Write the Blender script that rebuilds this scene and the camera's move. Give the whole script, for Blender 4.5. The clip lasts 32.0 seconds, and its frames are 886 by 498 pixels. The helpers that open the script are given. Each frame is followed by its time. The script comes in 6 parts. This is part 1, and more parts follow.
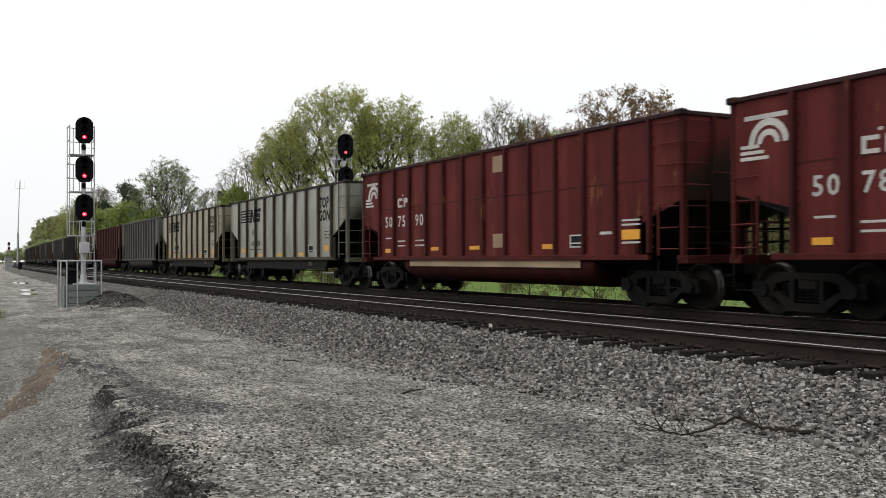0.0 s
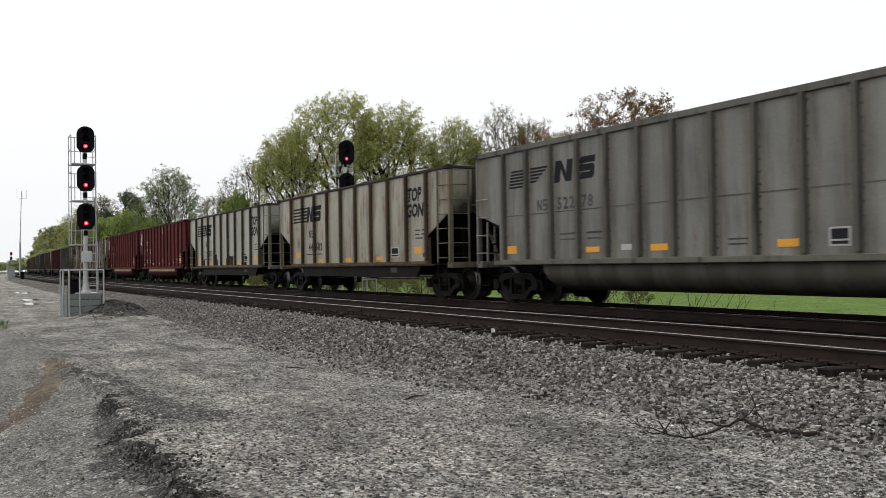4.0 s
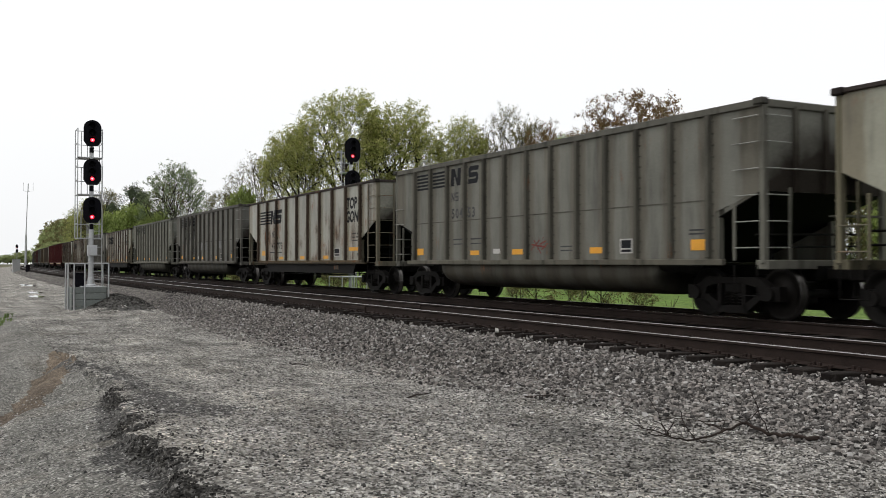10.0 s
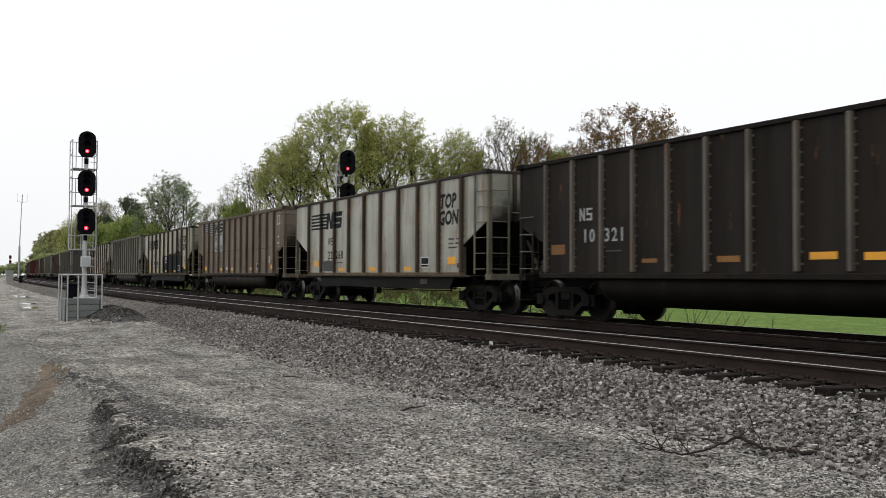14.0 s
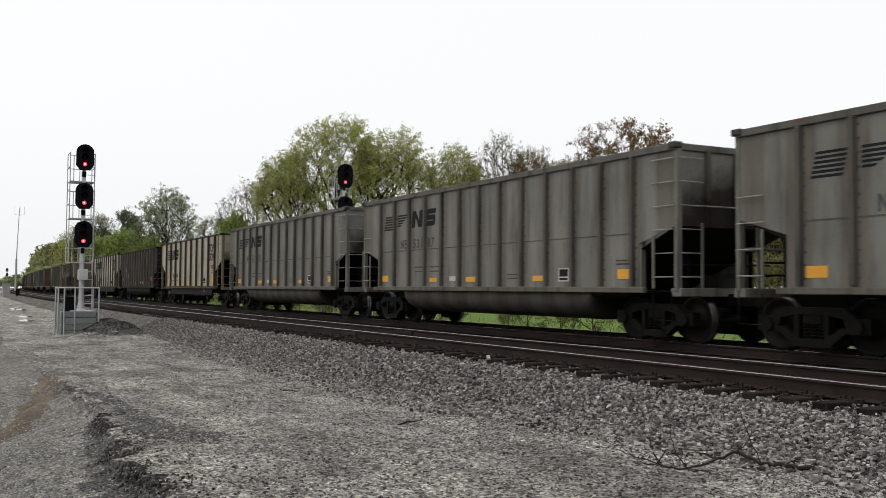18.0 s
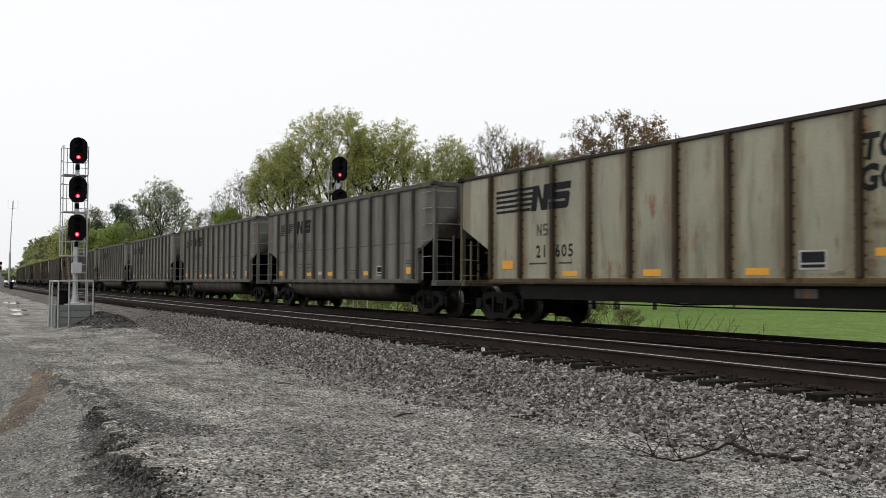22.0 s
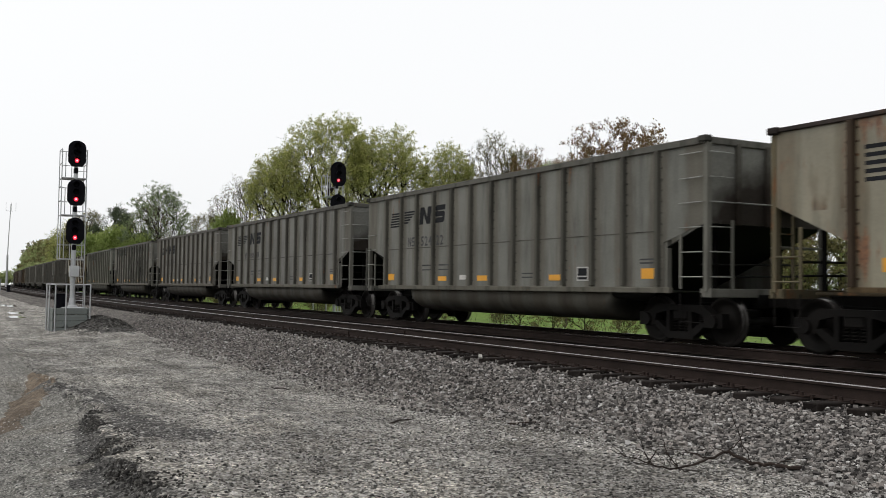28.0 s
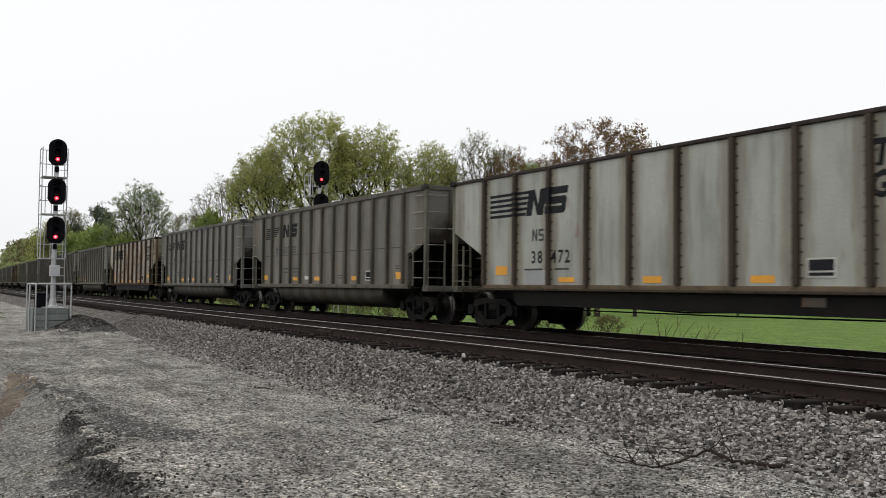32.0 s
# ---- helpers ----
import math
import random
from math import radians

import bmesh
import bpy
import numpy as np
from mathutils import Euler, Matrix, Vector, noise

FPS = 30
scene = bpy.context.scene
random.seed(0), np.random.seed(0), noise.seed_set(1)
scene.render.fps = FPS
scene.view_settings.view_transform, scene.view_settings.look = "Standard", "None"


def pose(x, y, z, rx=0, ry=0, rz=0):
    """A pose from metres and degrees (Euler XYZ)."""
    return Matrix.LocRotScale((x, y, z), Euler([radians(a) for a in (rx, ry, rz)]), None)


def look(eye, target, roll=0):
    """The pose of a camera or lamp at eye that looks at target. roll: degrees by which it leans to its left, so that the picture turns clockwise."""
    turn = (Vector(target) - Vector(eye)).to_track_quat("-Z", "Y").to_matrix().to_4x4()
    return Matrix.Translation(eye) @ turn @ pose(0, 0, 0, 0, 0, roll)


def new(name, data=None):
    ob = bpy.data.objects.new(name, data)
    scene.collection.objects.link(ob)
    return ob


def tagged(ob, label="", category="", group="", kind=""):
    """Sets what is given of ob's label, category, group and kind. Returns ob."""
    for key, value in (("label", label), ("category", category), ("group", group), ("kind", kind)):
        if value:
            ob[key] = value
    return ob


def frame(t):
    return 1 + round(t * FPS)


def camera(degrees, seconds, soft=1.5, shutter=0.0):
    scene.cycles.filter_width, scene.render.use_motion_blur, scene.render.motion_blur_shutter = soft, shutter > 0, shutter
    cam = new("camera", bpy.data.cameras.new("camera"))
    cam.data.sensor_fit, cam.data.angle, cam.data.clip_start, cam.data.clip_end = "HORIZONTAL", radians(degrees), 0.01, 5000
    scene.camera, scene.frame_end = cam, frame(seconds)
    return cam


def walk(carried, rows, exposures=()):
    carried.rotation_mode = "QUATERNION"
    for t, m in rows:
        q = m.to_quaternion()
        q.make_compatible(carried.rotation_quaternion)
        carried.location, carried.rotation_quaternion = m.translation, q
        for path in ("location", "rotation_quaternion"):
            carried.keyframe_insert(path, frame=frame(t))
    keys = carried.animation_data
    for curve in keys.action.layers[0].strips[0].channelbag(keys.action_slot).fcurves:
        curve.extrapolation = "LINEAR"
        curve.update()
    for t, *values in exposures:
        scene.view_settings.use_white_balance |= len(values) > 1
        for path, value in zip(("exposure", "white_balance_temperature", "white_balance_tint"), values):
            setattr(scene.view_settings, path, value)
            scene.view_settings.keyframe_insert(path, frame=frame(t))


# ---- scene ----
EYE = (0.0, 0.0, 1.01)          # the railhead lies at z = 0
cam = camera(50.56, 32.0, soft=0.6, shutter=0.14)
# seconds, heading from the track's normal, tilt, lean
AIM = [
    (0, 61.76, 0.59, -0.22), (0.5, 61.60, 0.63, 0.03), (1, 61.72, 0.76, -0.30), (1.5, 61.75, 0.94, 0.00),
    (2, 61.75, 0.99, -0.26), (2.5, 61.69, 1.04, -0.48), (3, 61.70, 1.10, -0.54), (3.5, 61.79, 0.88, -0.78),
    (5.5, 62.08, 1.07, -0.73), (6, 61.86, 1.43, -0.32), (6.5, 61.84, 1.38, -0.03), (7, 61.92, 1.38, -0.11),
    (7.5, 61.85, 1.36, -0.14), (8, 61.99, 1.19, -0.11), (8.5, 62.05, 1.11, -0.23), (9, 62.14, 1.20, -0.42),
    (9.5, 62.14, 1.04, -0.43), (10, 62.16, 0.84, 0.02), (10.5, 62.08, 0.80, -0.24), (11, 62.09, 0.87, -0.48),
    (11.5, 62.01, 1.04, -0.34), (12, 61.80, 1.14, -0.17), (12.5, 61.67, 1.26, -0.25), (13, 61.61, 1.46, -0.13),
    (13.5, 61.79, 1.45, 0.17), (14, 61.83, 1.62, 0.26), (14.5, 61.83, 1.95, -0.11), (16.5, 61.62, 1.80, 0.48),
    (17, 61.78, 1.93, 0.32), (17.5, 61.81, 2.16, 0.47), (18, 61.68, 2.46, 0.38), (18.5, 61.63, 2.59, 0.41),
    (19, 61.66, 2.53, 0.49), (19.5, 61.54, 2.33, 0.80), (20, 61.50, 2.37, 0.93), (20.5, 61.49, 2.31, 0.45),
    (21, 61.39, 2.14, 0.49), (21.5, 61.24, 2.13, 0.24), (22, 61.35, 2.01, 0.25), (22.5, 61.48, 1.87, 0.20),
    (23, 61.42, 1.76, 0.22), (23.5, 61.50, 2.05, 0.35), (24, 61.69, 2.08, 0.66), (24.5, 61.55, 2.07, 0.79),
    (25, 61.53, 2.03, 0.69), (25.5, 61.44, 2.10, 0.61), (27.5, 61.38, 2.52, 0.60), (28, 61.23, 2.39, 0.70),
    (28.5, 61.20, 2.25, 0.58), (29, 61.07, 2.24, 0.72), (29.5, 60.87, 2.24, 0.49), (30, 60.70, 2.23, 0.70),
    (30.5, 60.61, 2.23, 0.67), (31, 60.45, 2.28, 0.57), (31.5, 60.39, 2.35, 0.71), (32, 60.21, 2.36, 0.66),
]

def aim(heading, tilt, lean):
    h, p = radians(heading), radians(tilt)
    way = Vector((-math.sin(h) * math.cos(p), math.cos(h) * math.cos(p), math.sin(p)))
    return look(EYE, Vector(EYE) + way, lean)


walk(cam, [(t, aim(h, p, r)) for t, h, p, r in AIM], exposures=[(0.0, 0.0), (12.0, 0.0), (18.0, -0.05), (32.0, -0.05)])

# ---- daylight: a bright, even overcast ----
world = bpy.data.worlds.new("overcast_sky")
scene.world = world
world.use_nodes = True
wn, wl = world.node_tree.nodes, world.node_tree.links
wn.clear()
sky = wn.new("ShaderNodeTexSky")
sky.sky_type, sky.sun_disc = "NISHITA", False
sky.sun_elevation, sky.sun_rotation = radians(55), radians(200)
sky.air_density, sky.dust_density, sky.ozone_density = 1.0, 6.0, 1.0
pale = wn.new("ShaderNodeHueSaturation")
pale.inputs["Saturation"].default_value = 0.12
veil = wn.new("ShaderNodeMix")
veil.data_type = "RGBA"
veil.inputs[0].default_value = 0.75
veil.inputs[7].default_value = (10.5, 10.62, 10.75, 1)
back = wn.new("ShaderNodeBackground")
back.inputs["Strength"].default_value = 0.116
wout = wn.new("ShaderNodeOutputWorld")
wl.new(sky.outputs[0], pale.inputs["Color"])
wl.new(pale.outputs[0], veil.inputs[6])
wl.new(veil.outputs[2], back.inputs[0])
wl.new(back.outputs[0], wout.inputs[0])
sun = new("sun", bpy.data.lights.new("sun", "SUN"))
sun.data.energy, sun.data.angle, sun.data.color = 0.6, radians(25), (1.0, 0.97, 0.93)
sun.matrix_world = look((0, 0, 60), (14, 30, 0))

# ---- the line of the railway: straight past the camera, then a slow bend ----
NEAR_Y, SPACING = 9.75, 3.97     # centre of the near track; distance to the far one
BEND, BEND_FROM, BEND_LENGTH = 2.379e-4, -12.63, 350.0


def lateral(x):
    """How far the line has swung aside at x, and its slope there."""
    dx = min(x - BEND_FROM, 0.0)
    d = max(dx, -BEND_LENGTH)
    slope = BEND * d
    return BEND * d * d / 2 + slope * (dx - d), slope


def on_line(x, y, z):
    return Vector((x, y + lateral(x)[0], z))



# ---- materials ----


def material(name, rough=0.8, metal=0.0):
    m = bpy.data.materials.new(name)
    m.use_nodes = True
    nt = m.node_tree
    bsdf = nt.nodes["Principled BSDF"]
    bsdf.inputs["Roughness"].default_value = rough
    bsdf.inputs["Metallic"].default_value = metal
    return m, nt.nodes, nt.links, bsdf


def coords(nodes, links, scale=(1, 1, 1), seeded=False):
    tc = nodes.new("ShaderNodeTexCoord")
    mp = nodes.new("ShaderNodeMapping")
    mp.inputs["Scale"].default_value = scale
    links.new(tc.outputs["Object"], mp.inputs["Vector"])
    if seeded:
        oi = nodes.new("ShaderNodeObjectInfo")
        mul = nodes.new("ShaderNodeMath")
        mul.operation = "MULTIPLY"
        mul.inputs[1].default_value = 37.0
        links.new(oi.outputs["Random"], mul.inputs[0])
        links.new(mul.outputs[0], mp.inputs["Location"])
    return mp.outputs[0]


def noise_at(nodes, links, vec, scale, detail=4.0, rough=0.6):
    n = nodes.new("ShaderNodeTexNoise")
    n.inputs["Scale"].default_value = scale
    n.inputs["Detail"].default_value = detail
    n.inputs["Roughness"].default_value = rough
    links.new(vec, n.inputs["Vector"])
    return n.outputs["Fac"]


def ramp(nodes, links, fac, stops):
    r = nodes.new("ShaderNodeValToRGB")
    while len(r.color_ramp.elements) < len(stops):
        r.color_ramp.elements.new(0.5)
    for e, (p, c) in zip(r.color_ramp.elements, stops):
        e.position = p
        e.color = (*c, 1) if len(c) == 3 else c
    links.new(fac, r.inputs[0])
    return r.outputs[0]


def grey(a):
    return (a, a, a)


def mixed(nodes, links, fac, a, b, mode="MIX"):
    n = nodes.new("ShaderNodeMix")
    n.data_type, n.blend_type = "RGBA", mode
    for i, v in ((0, fac), (6, a), (7, b)):
        if isinstance(v, (int, float)):
            n.inputs[i].default_value = v
        elif isinstance(v, tuple):
            n.inputs[i].default_value = (*v, 1)
        else:
            links.new(v, n.inputs[i])
    return n.outputs[2]


def bumped(nodes, links, bsdf, height, strength, distance):
    b = nodes.new("ShaderNodeBump")
    b.inputs["Strength"].default_value = strength
    b.inputs["Distance"].default_value = distance
    links.new(height, b.inputs["Height"])
    links.new(b.outputs[0], bsdf.inputs["Normal"])


def plain_worn(name, colour, rough=0.8, metal=0.0, scale=6.0, spread=0.35, bump=0.15, dist=0.01, gloss=0.5):
    """A surface of one colour, broken up by grain and broad stains."""
    m, n, l, b = material(name, rough, metal)
    b.inputs["Specular IOR Level"].default_value = gloss
    v = coords(n, l, seeded=True)
    broad = ramp(n, l, noise_at(n, l, v, scale * 0.15, 3), [(0.3, grey(1 - spread)), (0.7, grey(1.0 + 0.0))])
    fine = noise_at(n, l, v, scale * 4, 5)
    tone = ramp(n, l, fine, [(0.25, grey(1 - spread * 0.8)), (0.75, grey(1.0))])
    c = mixed(n, l, 1.0, colour, broad, "MULTIPLY")
    c = mixed(n, l, 1.0, c, tone, "MULTIPLY")
    l.new(c, b.inputs["Base Color"])
    bumped(n, l, b, fine, bump, dist)
    return m


def car_paint(name, streak_low, pitch=0.0, start=0.0, grime_shade=0.0, rough=0.75, gloss=0.12):
    """Weathered car paint: the object's own colour, rust by the colour's fourth number, vertical grime."""
    m, n, l, b = material(name, rough)
    b.inputs["Specular IOR Level"].default_value = gloss
    oi = n.new("ShaderNodeObjectInfo")
    v = coords(n, l, (1, 1, 1), True)
    tall = coords(n, l, (1.6, 1.6, 0.22), True)
    mid = coords(n, l, (3.0, 3.0, 0.33), True)
    fine = noise_at(n, l, v, 26, 5, 0.7)
    broad = noise_at(n, l, v, 0.55, 3)
    streaks = noise_at(n, l, tall, 2.3, 5, 0.62)
    thin = noise_at(n, l, mid, 3.0, 6, 0.7)
    c = mixed(n, l, 1.0, oi.outputs["Color"], ramp(n, l, streaks, [(0.32, grey(streak_low)), (0.48, grey(0.98)), (0.70, grey(1.08))]), "MULTIPLY")
    c = mixed(n, l, 1.0, c, ramp(n, l, broad, [(0.3, grey(0.78)), (0.68, grey(1.08))]), "MULTIPLY")
    c = mixed(n, l, 1.0, c, ramp(n, l, fine, [(0.3, grey(0.86)), (0.7, grey(1.05))]), "MULTIPLY")
    if pitch:
        # grime and rust runs beside the ribs, with the soft shade there painted in
        tc = n.new("ShaderNodeTexCoord")
        sp = n.new("ShaderNodeSeparateXYZ")
        l.new(tc.outputs["Object"], sp.inputs[0])
        saw = n.new("ShaderNodeMath")
        saw.operation = "PINGPONG"
        off = n.new("ShaderNodeMath")
        off.operation = "SUBTRACT"
        off.inputs[1].default_value = start
        l.new(sp.outputs["X"], off.inputs[0])
        l.new(off.outputs[0], saw.inputs[0])
        saw.inputs[1].default_value = pitch / 2
        reach = n.new("ShaderNodeMath")
        reach.operation = "MULTIPLY_ADD"
        reach.inputs[1].default_value = -0.42
        l.new(thin, reach.inputs[0])
        l.new(saw.outputs[0], reach.inputs[2])
        runs = ramp(n, l, reach.outputs[0], [(0.0, grey(grime_shade)), (0.15, grey(0.0))])
        c = mixed(n, l, runs, c, mixed(n, l, 1.0, c, (0.52, 0.43, 0.33), "MULTIPLY"))
    # rust: where two noises meet, more of it the larger the alpha
    pair = n.new("ShaderNodeMath")
    pair.operation = "MULTIPLY"
    l.new(thin, pair.inputs[0])
    l.new(noise_at(n, l, v, 0.9, 4), pair.inputs[1])
    more = n.new("ShaderNodeMath")
    more.operation = "MULTIPLY_ADD"
    more.inputs[1].default_value = 0.20
    l.new(oi.outputs["Alpha"], more.inputs[0])
    l.new(pair.outputs[0], more.inputs[2])
    rust = ramp(n, l, more.outputs[0], [(0.375, grey(0)), (0.455, grey(0.92))])
    tint = ramp(n, l, fine, [(0.3, (0.075, 0.030, 0.014)), (0.7, (0.24, 0.105, 0.042))])
    c = mixed(n, l, rust, c, tint)
    l.new(c, b.inputs["Base Color"])
    bumped(n, l, b, thin, 0.12, 0.01)
    return m


def smeared_end(name):
    """End sheets: the paint under a sooty smear of coal dust that thickens downwards from the middle."""
    m, n, l, b = material(name, 0.85)
    b.inputs["Specular IOR Level"].default_value = 0.12
    oi = n.new("ShaderNodeObjectInfo")
    v = coords(n, l, (1, 1, 1), True)
    tc = n.new("ShaderNodeTexCoord")
    sp = n.new("ShaderNodeSeparateXYZ")
    l.new(tc.outputs["Object"], sp.inputs[0])
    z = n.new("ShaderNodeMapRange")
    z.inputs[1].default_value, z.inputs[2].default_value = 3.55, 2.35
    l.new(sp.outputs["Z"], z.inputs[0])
    add = n.new("ShaderNodeMath")
    add.operation = "ADD"
    l.new(z.outputs[0], add.inputs[0])
    l.new(noise_at(n, l, v, 1.3, 5), add.inputs[1])
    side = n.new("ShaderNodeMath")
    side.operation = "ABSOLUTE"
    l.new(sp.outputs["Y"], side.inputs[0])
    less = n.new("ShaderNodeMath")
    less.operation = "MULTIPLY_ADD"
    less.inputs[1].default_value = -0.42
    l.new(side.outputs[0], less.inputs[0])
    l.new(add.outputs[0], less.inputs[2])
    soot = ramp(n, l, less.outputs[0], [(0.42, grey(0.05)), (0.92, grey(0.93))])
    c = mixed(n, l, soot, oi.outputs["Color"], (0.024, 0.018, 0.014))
    c = mixed(n, l, 1.0, c, ramp(n, l, noise_at(n, l, v, 18, 5), [(0.3, grey(0.8)), (0.7, grey(1.05))]), "MULTIPLY")
    l.new(c, b.inputs["Base Color"])
    return m


def road_wear(n, l, c):
    """Damp and trodden streaks along the road, shared by its bed and its loose chips."""
    v = coords(n, l)
    long = noise_at(n, l, coords(n, l, (0.24, 0.8, 1.0)), 1.5, 5, 0.6)
    c = mixed(n, l, 1.0, c, ramp(n, l, long, [(0.36, grey(0.86)), (0.50, grey(1.10)), (0.62, grey(1.22))]), "MULTIPLY")
    speck = noise_at(n, l, coords(n, l, (0.7, 1.6, 1.0)), 6.0, 5, 0.72)
    c = mixed(n, l, 1.0, c, ramp(n, l, speck, [(0.36, grey(0.60)), (0.50, grey(1.02)), (0.64, grey(1.32))]), "MULTIPLY")
    blot = noise_at(n, l, v, 1.1, 4, 0.62)
    return mixed(n, l, 1.0, c, ramp(n, l, blot, [(0.36, grey(0.76)), (0.50, grey(1.05)), (0.66, grey(1.2))]), "MULTIPLY")


def gravel(name, stops, cell, patch, bump, dist, extra=None, worn=False):
    m, n, l, b = material(name, 0.95)
    b.inputs["Specular IOR Level"].default_value = 0.15
    v = coords(n, l)
    vo = n.new("ShaderNodeTexVoronoi")
    vo.inputs["Scale"].default_value = 1.0 / cell
    l.new(v, vo.inputs["Vector"])
    sep = n.new("ShaderNodeSeparateColor")
    l.new(vo.outputs["Color"], sep.inputs[0])
    c = ramp(n, l, sep.outputs[0], stops)
    small = noise_at(n, l, v, 3.0 / cell, 4, 0.7)
    c = mixed(n, l, 1.0, c, ramp(n, l, small, [(0.3, grey(0.55)), (0.68, grey(1.2))]), "MULTIPLY")
    wide = noise_at(n, l, v, 0.45, 5, 0.65)
    c = mixed(n, l, 1.0, c, ramp(n, l, wide, patch), "MULTIPLY")
    mid = noise_at(n, l, coords(n, l, (0.35, 1.6, 1.0)), 1.6, 4, 0.6)
    c = mixed(n, l, 1.0, c, ramp(n, l, mid, [(0.34, grey(0.74)), (0.62, grey(1.06))]), "MULTIPLY")
    clumps = noise_at(n, l, coords(n, l, (0.6, 1.3, 1.0)), 9.0, 5, 0.75)
    c = mixed(n, l, 1.0, c, ramp(n, l, clumps, [(0.36, grey(0.62)), (0.5, grey(0.98)), (0.64, grey(1.28))]), "MULTIPLY")
    if worn:
        c = road_wear(n, l, c)
    if extra:
        spots = ramp(n, l, noise_at(n, l, v, 0.9, 3), [(0.56, grey(0)), (0.7, grey(extra[0]))])
        c = mixed(n, l, spots, c, extra[1])
    l.new(c, b.inputs["Base Color"])
    h = n.new("ShaderNodeMath")
    h.operation = "ADD"
    l.new(vo.outputs["Distance"], h.inputs[0])
    l.new(small, h.inputs[1])
    bumped(n, l, b, h.outputs[0], bump, dist)
    return m


def island(name, stops, rough=0.95, trans=0.0, grain=30.0, patches=False):
    """Loose pieces of one mesh, each with its own tone."""
    m, n, l, b = material(name, rough)
    b.inputs["Specular IOR Level"].default_value = 0.2
    g = n.new("ShaderNodeNewGeometry")
    c = ramp(n, l, g.outputs["Random Per Island"], stops)
    v = coords(n, l)
    c = mixed(n, l, 1.0, c, ramp(n, l, noise_at(n, l, v, grain, 4), [(0.3, grey(0.72)), (0.7, grey(1.12))]), "MULTIPLY")
    if patches:
        c = road_wear(n, l, c)
    l.new(c, b.inputs["Base Color"])
    if trans:
        t = n.new("ShaderNodeBsdfTranslucent")
        l.new(c, t.inputs["Color"])
        mx = n.new("ShaderNodeMixShader")
        mx.inputs[0].default_value = trans
        out = n["Material Output"]
        l.new(b.outputs[0], mx.inputs[1])
        l.new(t.outputs[0], mx.inputs[2])
        l.new(mx.outputs[0], out.inputs["Surface"])
    return m


def lamp_glow(name, colour, strength):
    m, n, l, b = material(name, 0.3)
    b.inputs["Base Color"].default_value = (*colour, 1)
    b.inputs["Emission Color"].default_value = (*colour, 1)
    b.inputs["Emission Strength"].default_value = strength
    return m


PAINT = car_paint("weathered_car_paint", 0.70, 1.006, 1.41 - 7.4, 0.5)
RIBBED_PAINT = car_paint("stained_ribbed_car_paint", 0.70, 1.313, 1.58 - 7.4, 0.7, 0.42, 0.45)
RIB_PAINT = car_paint("weathered_rib_paint", 0.5)
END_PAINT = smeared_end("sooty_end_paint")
# coal dust plus the shade under the cars, both put into one black
SHADED_COAL_BLACK = plain_worn("coal_dusted_steel", (0.005, 0.0046, 0.004), 0.9, spread=0.5, gloss=0.12)
TRUCK_STEEL = plain_worn("greasy_cast_steel", (0.012, 0.0103, 0.009), 0.7, spread=0.6, gloss=0.12)
WHEEL_STEEL = plain_worn("dark_wheel_steel", (0.016, 0.0138, 0.012), 0.6, 0.2, spread=0.5, gloss=0.12)
TREAD = plain_worn("polished_tread", (0.20, 0.19, 0.18), 0.40, 1.0, spread=0.2, bump=0.02)
BARE_STEEL = plain_worn("galvanised_steel", (0.55, 0.56, 0.56), 0.45, 0.55, spread=0.25, bump=0.03)
LETTER_BLACK = plain_worn("black_lettering", (0.022, 0.023, 0.026), 0.8, spread=0.4, gloss=0.12)
LETTER_WHITE = plain_worn("faded_white_lettering", (0.62, 0.60, 0.56), 0.8, spread=0.35)
LETTER_GREY = plain_worn("grey_stencil", (0.10, 0.10, 0.10), 0.8, spread=0.5, gloss=0.12)
REFLECTOR = plain_worn("yellow_reflector", (0.78, 0.36, 0.02), 0.5, spread=0.2)
DIRTY_REFLECTOR = plain_worn("sooty_reflector", (0.26, 0.115, 0.018), 0.7, spread=0.5)
CREAM = plain_worn("cream_band", (0.50, 0.36, 0.23), 0.8, spread=0.35)
TAN = plain_worn("tan_patch", (0.36, 0.24, 0.15), 0.8, spread=0.3)


def coal_streaks(name="coal_dust_streaks", colour=(0.016, 0.015, 0.014), stops=((0.20, 0.0), (0.29, 0.22), (0.42, 0.6)), fade=None, stretch=(2.2, 2.2, 0.20)):
    """Coal dust or rust washed down the side: a thin film with ragged gaps."""
    m, n, l, b = material(name, 0.9)
    b.inputs["Base Color"].default_value = (*colour, 1)
    b.inputs["Specular IOR Level"].default_value = 0.1
    long = noise_at(n, l, coords(n, l, stretch, True), 2.4, 6, 0.66)
    broad = noise_at(n, l, coords(n, l, (1, 1, 1), True), 0.9, 3)
    both = n.new("ShaderNodeMath")
    both.operation = "MULTIPLY"
    l.new(long, both.inputs[0])
    l.new(broad, both.inputs[1])
    film = ramp(n, l, both.outputs[0], [(a, grey(k)) for a, k in stops])
    if fade:
        # thins out towards the top
        sp = n.new("ShaderNodeSeparateXYZ")
        l.new(coords(n, l), sp.inputs[0])
        thin = n.new("ShaderNodeMapRange")
        thin.inputs[1].default_value, thin.inputs[2].default_value = fade
        l.new(sp.outputs["Z"], thin.inputs[0])
        film = mixed(n, l, 1.0, film, thin.outputs[0], "MULTIPLY")
    l.new(film, b.inputs["Alpha"])
    return m


